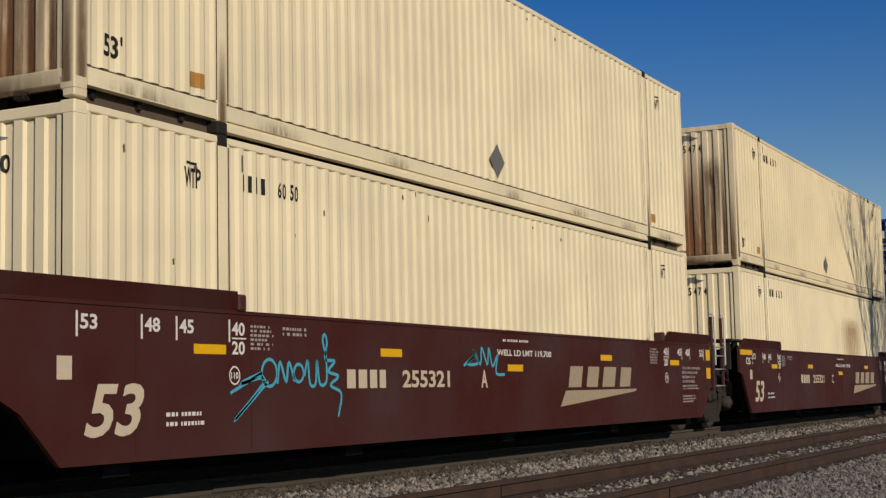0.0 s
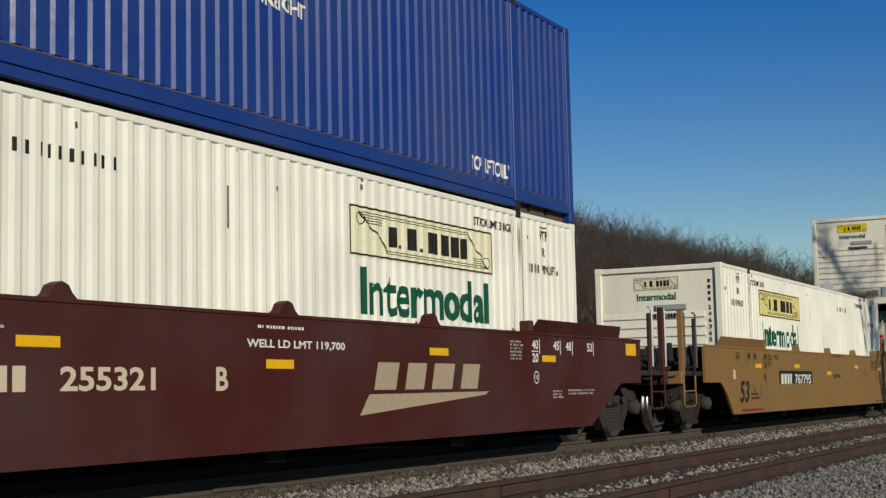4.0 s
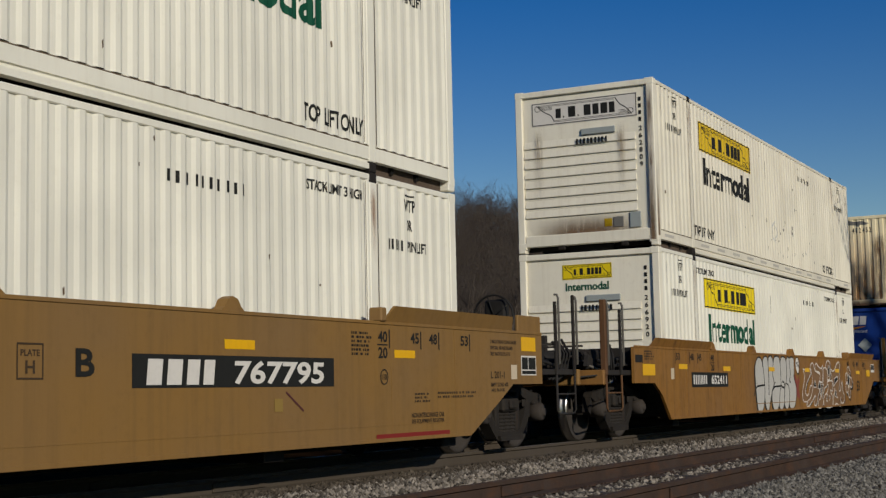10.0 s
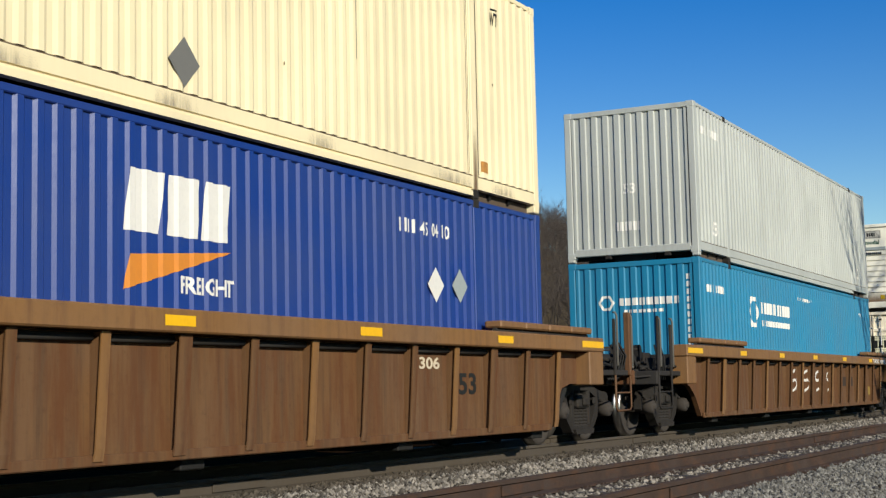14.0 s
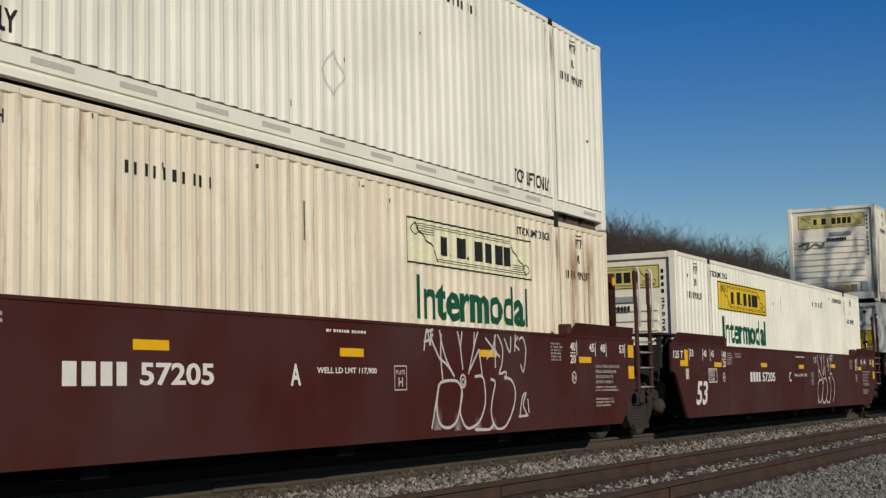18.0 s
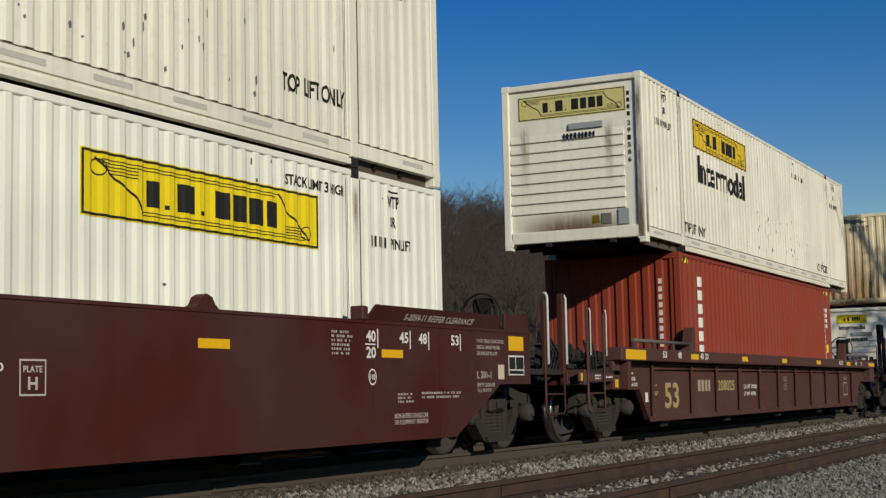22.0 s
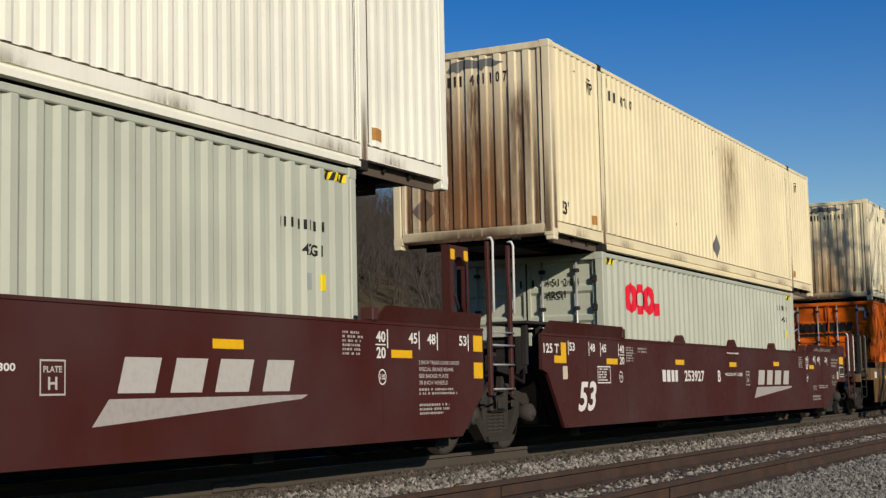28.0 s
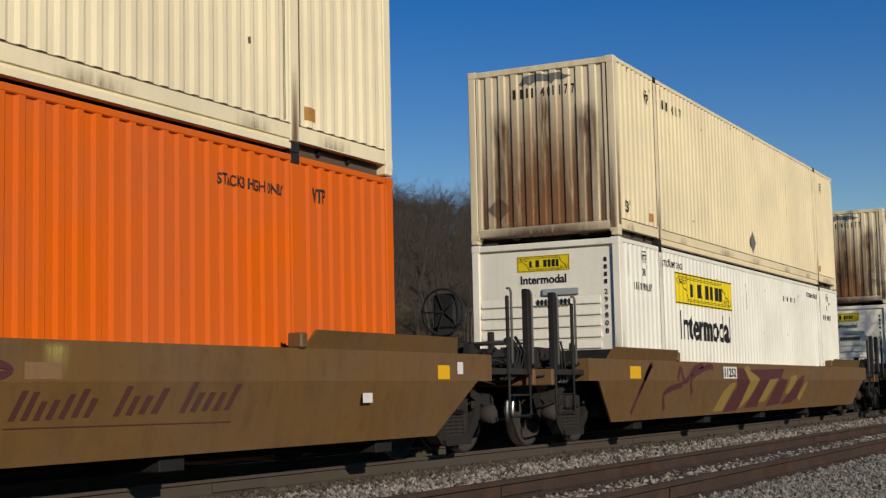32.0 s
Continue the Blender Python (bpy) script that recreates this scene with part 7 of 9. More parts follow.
# first set of three, oxide red
S = 8.9
c = smooth_car(S, MAROON, "free", "joint", "oxide-red well car with cyan sprayed tags", brackets=False, tall=2.1)
marks(c, BONE, CHALK, front_y="")
number_row(c, "255321", "A", BONE, note="WELL LD LMT 119,700")
wedge_mark(c, BONE)
tag = [stroke([(2.0, 0.80), (2.5, 0.98), (2.15, 0.88), (2.55, 0.92), (2.05, 0.55), (2.6, 0.9)], 0.03), ring(2.62, 0.98, 0.14, 0.03), stroke([(2.75, 0.88), (2.8, 1.08), (2.9, 0.9), (2.95, 1.08), (3.05, 0.9)], 0.035),
       ring(3.12, 0.98, 0.10, 0.03), stroke([(3.22, 0.95), (3.28, 1.1), (3.32, 0.88), (3.42, 0.88), (3.45, 1.1), (3.5, 0.88), (3.62, 0.9), (3.62, 1.12), (3.56, 1.3), (3.60, 1.36), (3.64, 1.28), (3.6, 1.12), (3.78, 1.1), (3.66, 1.0), (3.85, 0.95), (3.7, 0.86), (3.9, 0.78), (3.84, 0.55)], 0.032)]
put_on(c, "spray_tag", joined(*tag), CYAN_SPRAY, "cyan sprayed scribble")
put_on(c, "spray_tag", joined(stroke([(6.7, 1.08), (7.0, 1.2), (6.8, 1.1), (7.1, 1.12), (6.95, 1.28), (7.15, 1.1), (7.2, 1.3), (7.35, 1.1), (7.4, 1.3), (7.5, 1.08), (7.65, 1.22), (7.6, 1.0), (7.85, 0.98)], 0.035)), CYAN_SPRAY, "cyan sprayed scribble")
cream_box(S, Z1, PALE, True, "605050")
cream_box(S, Z0, PALE, False, "6050", end_paint=PALE, label="pale cream corrugated freight container, lower of the stack")

S = 28.5
c = smooth_car(S, MAROON, label=RED_CAR, brackets=False, tall=2.15)
marks(c, BONE, CHALK, front_y="long")
number_row(c, "255321", "C", BONE, note="WELL LD LMT 119,700")
wedge_mark(c, BONE)
cream_box(S, Z1, CREAM, True, "605474", runs=4)
cream_box(S, Z0, PALE, False, "605474", end_paint=PALE, soot=10.9, label="pale cream corrugated freight container, lower of the stack")

S = 48.0
c = smooth_car(S, MAROON, "joint", "free", "oxide-red well car with rounded lugs on its top edge", hooks=(4.95, 8.08, 11.08))
marks(c, BONE, CHALK, front_y="long", rear_end=18.2)
number_row(c, "255321", "B", BONE, note="WELL LD LMT 119,700")
wedge_mark(c, BONE)
put_on(c, "spray_line", stroke([(2.6, 1.22), (3.1, 1.32), (3.7, 1.12), (4.2, 1.3), (4.6, 1.3)], 0.022), PALE_SPRAY, "faint sprayed line")
b = Box("freight_container", "dark blue corrugated freight container with white and orange emblem, doors forward", S, Z1, BLUE, "doors")
freight_mark(b, 7.32, 1.42)
b.side("lettering", word("TOP LIFT ONLY", 2.24, 3.44, 0.36, 0.55), CHALK, "white handling note")
b.side("lettering", word("TOP LIFT ONLY", 12.75, 13.95, 0.36, 0.55), CHALK, "white handling note")
for x, inner in ((3.83, INK), (4.42, RED)):
    b.side("placard", diamond(x, 1.76, 0.20), CHALK, "white-rimmed diamond placard")
    b.side("placard", diamond(x, 1.76, 0.16) if inner is RED else ([(x - 0.16, 1.74), (x, 1.58), (x + 0.16, 1.74)], [(0, 1, 2)]), inner, "coloured field of a placard").location = (0, -0.003, 0)
    b.side("placard", bar(x - 0.12, x + 0.12, 1.73, 1.79), CHALK, "white band of a placard").location = (0, -0.006, 0)
b.side("serial_print", bars(2.3, 3.5, 2.45, 2.6, 8, 0.68, 0, 3), CHALK)
freight_mark(b, 1.45, 2.05, 0.45, "end")
b.on_end("lettering", joined(bars(1.42, 1.75, 1.86, 1.98, 3, 0.3, 0, 2), word("450", 1.85, 2.15, 1.86, 1.98)), CHALK, "white serial number", deep=0.05)
b.on_end("small_print", lines(1.5, 2.2, 1.15, 1.75, 8, 5), LIGHT_GREY, deep=0.05)
b.on_end("placard", bar(1.62, 2.25, 0.86, 1.10), LIGHT_GREY, "pale grey placard", deep=0.05)
b.on_end("placard", diamond(0.38, 1.62, 0.17), RED, "red and white diamond placard", deep=0.04)
b.on_end("placard", diamond(0.78, 1.62, 0.17), CHALK, "white and black diamond placard", deep=0.04)
white_box(S, Z0, WHITE, "doors", SIGN_PALE, 9.72, True, serial=2, end_board=SIGN_PALE, label="white corrugated freight container with a bleached yellow sign, doors forward")

# second set of three, tan
TAN_CAR = "yellow-tan smooth-sided well car with black lettering"


def tan_extras(c, joint=True):
    if joint:
        part("corner_plate", Geo().prism([(-1.21, 1.50), (-1.21, 1.04), (-1.03, 0.99), (-0.47, 0.25), (-0.27, 0.30), (-0.27, 1.50)], NEAR - 0.002, -0.03), DARK, c, "black painted corner plate")
    put_on(c, "chalk_scrawl", joined(stroke([(1.2, 0.85), (1.5, 0.6), (1.7, 0.55), (1.85, 0.8)], 0.02), stroke([(12.2, 0.8), (12.5, 0.62)], 0.02)), PLUM_SPRAY, "faint scrawl")
    put_on(c, "warning_strip", bar(0.35, 1.95, 0.29, 0.345), RED_DULL, "dull red warning strip")
    put_on(c, "warning_strip", bar(13.9, 15.6, 0.29, 0.345), RED_DULL, "dull red warning strip")
    put_on(c, "patch", joined(bar(12.0, 12.14, 0.62, 0.74), bar(4.2, 4.32, 0.72, 0.86)), MUSTARD_SPRAY, "patched paint")


S = 71.7
c = smooth_car(S, TAN, "free", "joint", TAN_CAR, black=True, hooks=(4.9, 8.1, 11.1))
marks(c, INK, INK, big_x=-0.02, slant=0.28)
tan_extras(c, False)
put_on(c, "name_panel", bar(3.35, 6.38, 0.82, 1.10), INK, "black number panel").location = (0, 0.002, 0)
number_row(c, "767795", "", CHALK, x=3.08, close="panel")
spray(c, 0.06, PINK_SPRAY, "faded pink cross", 0.005, [(12.22, 1.23), (12.55, 0.99)], [(12.56, 1.24), (12.21, 0.99)])
decal("lettering", word("800 PER UNIT", 8.40, 9.20, 0.95, 1.04), BROWN_INK, c, NEAR, None, 0.005, "dark load note")
decal("small_print", joined(bars(8.45, 8.81, 1.45, 1.52, 4, 0.4, 0, 3), word("767795", 8.89, 9.28, 1.45, 1.52)), BROWN_INK, c, NEAR, None, 0.005)
b = white_box(S, Z0, WHITE, "panels", SIGN_OLD, 2.75, True, serial=3, end_board=True, end_word=True, end_sheet=SIGN_PALE)
for x, z in ((8.7, 0.9), (10.95, 1.0), (11.4, 1.5), (12.9, 1.1), (13.4, 0.7)):
    b.side("scuff", bar(x, x + 0.05, z, z + 0.9), BLUE_FADE, "long grey scuff")

S = 91.4
c = smooth_car(S, TAN, label="yellow-tan well car with faded red stencil and black scrawl", black=True)
marks(c, INK, INK, big_x=-0.02, slant=0.28, front_y="L")
tan_extras(c)
spray(c, 0.03, INK, "thin black sprayed letter", 0.005, [(5.38, 1.41), (5.46, 1.40), (5.45, 1.35), (5.36, 1.30), (5.50, 1.20)], [(5.51, 1.16), (5.62, 1.41), (5.72, 1.18)], [(5.52, 1.28), (5.64, 1.30), (5.73, 1.32)], [(5.82, 1.12), (5.80, 1.40), (5.97, 1.33), (5.82, 1.23)], [(6.13, 1.44), (5.97, 1.16), (6.17, 1.42), (6.17, 1.28), (6.29, 1.17)], [(6.21, 1.43), (6.45, 1.45), (6.38, 1.33), (6.47, 1.22), (6.26, 1.31), (6.41, 1.32)], [(6.61, 1.49), (6.68, 1.19)], [(6.84, 1.46), (6.66, 1.31), (6.87, 1.16)], [(7.11, 1.38), (6.94, 1.30), (7.18, 1.20), (6.96, 1.11)], [(5.21, 1.42), (5.09, 1.32), (5.13, 1.18), (5.24, 1.23), (5.21, 1.29)])
spray(c, 0.012, UMBER, "faint hatch line", 0.005, [(7.07, 0.73), (7.34, 0.51), (7.58, 0.48)], [(7.39, 0.73), (7.62, 0.58), (7.62, 0.50)], [(7.74, 0.50), (7.74, 0.58), (7.93, 0.49), (8.00, 0.50), (8.40, 0.72)])
stencil(c, [(8.28, 1.26), (9.62, 1.26), (9.58, 1.09), (8.28, 1.09)])
stencil(c, [(8.48, 1.10), (8.68, 1.10), (8.67, 0.69), (8.46, 0.69)])
stencil(c, [(9.08, 1.09), (9.28, 1.09), (9.26, 0.68), (9.05, 0.68)])
stencil(c, [(9.62, 1.25), (9.66, 1.25), (9.83, 0.98), (9.52, 0.68), (9.47, 0.68), (9.76, 0.98)])
stencil(c, [(9.70, 1.25), (9.75, 1.25), (9.90, 0.98), (9.62, 0.68), (9.57, 0.68), (9.84, 0.98)])
stencil(c, [(9.93, 0.99), (9.95, 0.94), (10.17, 0.72), (10.15, 0.68), (9.95, 0.69), (9.85, 0.87)])
stencil(c, [(9.81, 1.09), (9.95, 1.25), (10.20, 1.26), (9.96, 1.00), (9.89, 1.03)])
put_on(c, "lettering", word("C", 6.62, 6.80, 0.90, 1.12), INK, "unit letter")
put_on(c, "lettering", word("100 PER UNIT", 5.3, 6.28, 0.96, 1.04), INK, "small stencil")
put_on(c, "small_print", lines(4.84, 6.1, 0.84, 0.90, 1, 7), INK)
white_box(S, Z1, WHITE, "panels", SIGN, 2.72, True, upper=True, serial=4, ghosts=True, end_board=True, end_word=True, end_paint=WHITE_WORN, label="white corrugated freight container overhanging a shorter box")
ocean_box(S + 1.75, Z0, SAGE)

S = 110.8
c = smooth_car(S, TAN, "joint", "free", "yellow-tan well car with bold white sprayed lettering", hooks=(4.9, 8.1, 11.1), rear_post=GRIME, wheel=True)
marks(c, INK, INK, big_x=-0.02, slant=0.28, front_y="L", rear_end=18.2)
tan_extras(c)
sprayed_letter(c, 0.17, [(2.35, 1.12), (2.19, 1.12), (2.06, 1.01), (2.02, 0.79), (2.02, 0.58), (2.15, 0.51), (2.34, 0.60), (2.43, 0.76), (2.39, 0.89), (2.28, 0.89)])
sprayed_letter(c, 0.15, [(2.70, 0.50), (2.75, 0.76), (2.79, 1.07)], [(2.79, 1.07), (2.97, 1.10), (3.07, 0.98), (3.04, 0.84), (2.82, 0.74)], [(2.84, 0.77), (2.94, 0.64), (3.03, 0.50)])
sprayed_letter(c, 0.15, [(3.30, 0.46), (3.48, 0.72), (3.68, 0.97)], [(3.68, 0.97), (3.83, 0.94), (3.78, 0.69), (3.69, 0.39)], [(3.51, 0.63), (3.77, 0.65)])
sprayed_letter(c, 0.15, [(4.22, 0.59), (4.19, 0.90), (4.14, 1.22)], [(4.14, 1.22), (4.39, 1.26), (4.46, 1.12), (4.42, 0.96), (4.23, 0.90)])
sprayed_letter(c, 0.15, [(4.58, 0.50), (4.74, 0.83), (4.90, 1.17)], [(5.22, 1.09), (5.08, 0.76), (4.96, 0.46)], [(4.74, 0.77), (5.08, 0.75)])
sprayed_letter(c, 0.15, [(5.64, 1.44), (5.58, 1.16), (5.62, 0.82)])
sprayed_letter(c, 0.15, [(6.01, 1.20), (6.14, 0.93), (6.25, 0.59)], [(6.39, 1.16), (6.09, 0.89), (5.83, 0.62)])
spray(c, 0.05, PINK_SPRAY, "small pink cross", 0.005, [(3.36, 1.21), (3.62, 1.02)], [(3.62, 1.22), (3.35, 1.02)])
put_on(c, "name_panel", bar(9.95, 13.07, 0.85, 1.13), INK, "black number panel").location = (0, 0.002, 0)
number_row(c, "767795", "", CHALK, x=9.72, close="panel", up=0.06)
put_on(c, "lettering", word("B", 9.28, 9.50, 0.94, 1.16), INK, "unit letter")
put_on(c, "stencil_note", boxed_plate(8.65, 0.92), BROWN_INK, "dark boxed stencil")
end_notes(c, False, BROWN_INK)
b = white_box(S, Z1, WHITE, "doors", SIGN, 9.70, True, upper=True, serial=5, end_board=SIGN, end_paint=WHITE_WORN, label="white corrugated freight container, doors forward")
b.on_end("caution_sign", bar(1.92, 2.30, 0.74, 1.22), SIGN, "yellow and black caution sign", deep=0.046)
b.on_end("caution_sign", joined(bar(1.92, 2.30, 1.08, 1.22), bar(1.92, 2.30, 0.74, 0.91)), INK, deep=0.044)
b.on_end("stencil_note", joined(word("CAUTION", 1.95, 2.27, 1.11, 1.19), word("WIDE TURNS", 1.94, 2.28, 0.78, 0.87)), SIGN, "yellow caution lettering", deep=0.042)
white_box(S, Z0, WHITE, "panels", SIGN, 2.72, False, serial=6, end_board="wide", end_sheet=SIGN_PALE)

# single tan car with sprayed murals
S = 134.7
REFL7 = ((0.02, 1.09), (2.66, 1.07), (5.95, 1.08), (9.12, 1.08), (12.28, 1.08), (14.80, 1.05))
c = smooth_car(S, OCHRE, "free", "free", "ochre well car covered with silver and brown sprayed murals", top=1.44, hooks=(2.1, 4.9, 8.1, 11.1, 14.1), tab_z=1.58, front_post=RUSTY, rear_post=OCHRE)
marks(c, INK, INK, big=False, front_y="", zt=1.24, rear_end=18.1, small=False, refl=REFL7)
put_on(c, "reflector", bar(16.45, 16.90, 0.99, 1.16), REFLEX, "yellow reflective sheet")
put_on(c, "small_print", lines(-1.45, -0.95, 1.22, 1.38, 4, 3), INK)
put_on(c, "reflector", bar(-1.55, -0.95, 0.98, 1.16), REFLEX, "yellow reflective sheet")
put_on(c, "name_panel", bar(0.98, 3.22, 0.78, 1.04), INK, "black number panel").location = (0, 0.002, 0)
for one in split(bars(1.08, 1.92, 0.83, 0.99, 8, 0.45, 0, 6)):
    put_on(c, "owner_block", one, CHALK, "block of an owner's mark")
put_on(c, "lettering", word("652411", 2.15, 3.12, 0.83, 0.99), CHALK, "white car number")
put_on(c, "lettering", word("53", 15.08, 15.46, 0.61, 0.88, 0.1), INK, "black length figure")
put_on(c, "warning_plate", bar(17.10, 17.55, 1.10, 1.32), CHALK, "black and white notice plate").location = (0, 0.002, 0)
put_on(c, "warning_plate", joined(bar(17.13, 17.31, 1.16, 1.30), bar(17.34, 17.52, 1.16, 1.30)), INK, "black fields of a notice plate")
put_on(c, "stencil_frame", joined(outline(16.05, 16.35, 1.18, 1.33, 0.015), bar(16.19, 16.21, 1.18, 1.33)), INK, "black stencilled frame")
put_on(c, "vent_slot", bar(-1.88, -1.54, 1.18, 1.30), DARK, "dark slot in the side")
bubble(c, [(4.90, 0.75), (4.88, 1.09), (4.99, 1.28), (5.22, 1.36), (5.44, 1.28), (5.56, 1.07), (5.58, 0.77), (5.54, 0.54), (5.44, 0.35), (5.23, 0.25), (5.02, 0.29), (4.94, 0.50)])
bubble(c, [(5.51, 1.17), (5.50, 1.30), (5.67, 1.38), (5.85, 1.36), (5.91, 1.28), (5.98, 1.37), (6.14, 1.40), (6.29, 1.33), (6.32, 1.18), (6.25, 0.99), (6.34, 0.83), (6.17, 0.68), (5.96, 0.43), (5.82, 0.27), (5.70, 0.29), (5.56, 0.49), (5.58, 0.81)])
bubble(c, [(6.33, 1.25), (6.43, 1.37), (6.63, 1.40), (6.84, 1.36), (6.92, 1.12), (6.91, 0.79), (6.83, 0.61), (6.71, 0.40), (6.48, 0.27), (6.25, 0.29), (6.13, 0.46), (6.17, 0.68), (6.36, 0.83), (6.25, 0.99)])
bubble(c, [(6.91, 1.28), (7.03, 1.38), (7.25, 1.39), (7.40, 1.32), (7.45, 1.09), (7.36, 0.84), (7.19, 0.73), (7.18, 0.57), (7.08, 0.35), (6.89, 0.27), (6.73, 0.33), (6.74, 0.51), (6.83, 0.70), (6.91, 0.79)])
bubble(c, [(7.18, 0.57), (7.21, 0.73), (7.36, 0.84), (7.55, 0.79), (7.62, 0.60), (7.55, 0.39), (7.37, 0.27), (7.18, 0.34), (7.14, 0.44)])
bubble(c, [(7.42, 1.30), (7.55, 1.40), (7.73, 1.37), (7.91, 1.40), (8.11, 1.35), (8.12, 1.14), (8.10, 0.94), (8.24, 0.74), (8.20, 0.51), (8.02, 0.32), (7.74, 0.27), (7.57, 0.37), (7.62, 0.60), (7.55, 0.79), (7.37, 0.84), (7.45, 1.09)])
spray(c, 0.038, INK, "black line of a mural", 0.0034, [(4.73, 0.59), (4.83, 0.69), (4.99, 0.77), (5.22, 0.79), (5.58, 0.80)], [(5.90, 1.28), (5.92, 0.97), (5.88, 0.58)], [(6.17, 0.68), (6.37, 0.76), (6.66, 0.77), (6.94, 0.78)], [(6.91, 0.79), (7.12, 0.74), (7.19, 0.83), (7.06, 0.88)], [(7.71, 1.34), (7.75, 1.02), (7.66, 0.89), (7.76, 0.85)], [(8.10, 1.02), (8.06, 0.96), (8.24, 0.76)], [(5.44, 1.30), (5.48, 1.17)])
spray(c, 0.05, INK, "black dot of a mural", 0.0034, [(5.00, 0.84), (5.00, 0.82)], [(6.44, 0.86), (6.44, 0.84)], [(7.04, 0.87), (7.04, 0.84)])
spray(c, 0.16, PINK_SPRAY, "faded pink cross", 0.0008, [(8.17, 0.98), (8.31, 0.78), (8.50, 0.50)], [(8.51, 0.94), (8.37, 0.74), (8.22, 0.54)])
badge(c, [(8.27, 1.30), (8.34, 1.38), (8.49, 1.38), (8.60, 1.27), (8.56, 1.12), (8.47, 1.04), (8.36, 1.08), (8.27, 1.18)], [(8.44, 1.29), (8.34, 1.27), (8.43, 1.23), (8.34, 1.19)])
spray(c, 0.02, INK, "black badge scrawl", 0.004, [(8.49, 1.16), (8.48, 1.28), (8.55, 1.30)], [(8.47, 1.22), (8.54, 1.23)], [(8.54, 1.18), (8.57, 1.23), (8.55, 1.15)])
tangle(c, [(8.94, 1.15), (9.06, 0.96), (8.85, 0.69), (8.77, 0.53), (8.92, 0.42), (9.29, 0.44), (9.59, 0.51), (9.82, 0.72), (9.60, 0.77), (9.38, 0.58), (9.17, 0.56), (9.09, 0.65), (9.26, 0.83), (9.52, 0.96), (9.69, 1.05), (9.61, 1.16), (9.35, 1.11), (9.10, 1.13)])
tangle(c, [(9.66, 1.22), (9.93, 1.29), (10.15, 1.12), (10.57, 1.04), (10.77, 0.96), (10.56, 0.71), (10.31, 0.49), (10.12, 0.32), (9.89, 0.37), (10.08, 0.56), (9.76, 0.44), (9.41, 0.32), (9.16, 0.33), (9.50, 0.56), (9.68, 0.72), (9.82, 0.92)])
tangle(c, [(10.15, 1.22), (10.30, 1.28), (10.56, 1.19), (10.82, 1.17), (10.94, 1.24), (10.93, 1.08), (10.87, 0.86), (10.72, 0.85), (10.62, 0.86), (10.66, 0.64), (10.65, 0.51), (10.94, 0.79), (10.93, 0.83), (11.01, 1.16), (11.39, 1.14), (11.35, 0.77), (11.08, 0.72), (10.83, 0.53), (10.87, 0.39), (10.74, 0.28), (10.35, 0.26), (10.37, 0.43), (10.60, 0.48), (10.50, 0.73), (10.44, 0.80), (10.60, 0.94), (10.58, 1.08), (10.17, 1.10)])
tangle(c, [(11.26, 1.16), (11.32, 1.29), (11.53, 1.36), (11.72, 1.30), (11.78, 1.13), (11.68, 0.94), (11.53, 0.90), (11.40, 0.92), (11.43, 1.06), (11.35, 1.16)])
tangle(c, [(11.39, 0.86), (11.89, 0.87), (11.90, 0.64), (11.67, 0.66), (11.72, 0.56), (11.84, 0.56), (11.81, 0.27), (10.93, 0.29), (10.99, 0.52), (11.30, 0.60), (11.46, 0.77), (11.35, 0.79)])
tangle(c, [(11.81, 1.17), (12.01, 1.11), (12.24, 1.15), (12.48, 1.28), (12.67, 1.33), (12.84, 1.29), (12.75, 1.04), (12.77, 0.82), (12.62, 0.66), (12.80, 0.64), (13.04, 0.88), (13.08, 0.59), (13.23, 0.55), (13.17, 0.35), (12.79, 0.35), (12.82, 0.50), (12.74, 0.26), (12.31, 0.33), (11.96, 0.27), (11.91, 0.37), (11.98, 0.51), (12.13, 0.64), (11.91, 0.92)])
pocket(c, [(11.47, 1.11), (11.51, 1.20), (11.58, 1.23), (11.65, 1.20), (11.66, 1.09), (11.60, 0.99), (11.52, 0.99)])
pocket(c, [(12.12, 0.76), (12.15, 0.92), (12.53, 0.98), (12.51, 0.88), (12.24, 0.82)])
pocket(c, [(12.12, 0.51), (12.21, 0.64), (12.34, 0.62), (12.31, 0.54), (12.44, 0.47)])
pocket(c, [(11.16, 0.43), (11.32, 0.57), (11.28, 0.39)])
pocket(c, [(11.50, 0.42), (11.56, 0.53), (11.63, 0.44)])
pocket(c, [(10.76, 0.79), (10.92, 0.80), (10.72, 0.58)])
pocket(c, [(9.91, 0.74), (10.05, 0.88), (10.18, 0.74)])
pocket(c, [(10.32, 0.72), (10.56, 0.87), (10.61, 0.69)])
petal(c, 13.87, 1.09, 0.17, 0.14)
petal(c, 14.12, 0.84, 0.16, 0.13)
petal(c, 13.86, 0.59, 0.15, 0.14)
petal(c, 13.60, 0.70, 0.15, 0.12)
petal(c, 13.62, 0.95, 0.14, 0.12)
decal("flower_heart", disc(13.82, 0.89, 0.115, 0.155), CHALK, c, NEAR, None, 0.0040, "white rim of a flower's heart")
decal("flower_heart", disc(13.82, 0.89, 0.09, 0.13), INK, c, NEAR, None, 0.0044, "black heart of a flower")
white_box(S, Z1, WHITE_WORN, "panels", SIGN_OCHRE, 2.66, True, upper=True, serial=7, end_board="wide", end_sheet=CHALK, word_paint=INK)
white_box(S, Z0, WHITE, "panels", SIGN, 2.62, True, serial=8, end_board=True, end_word=True)

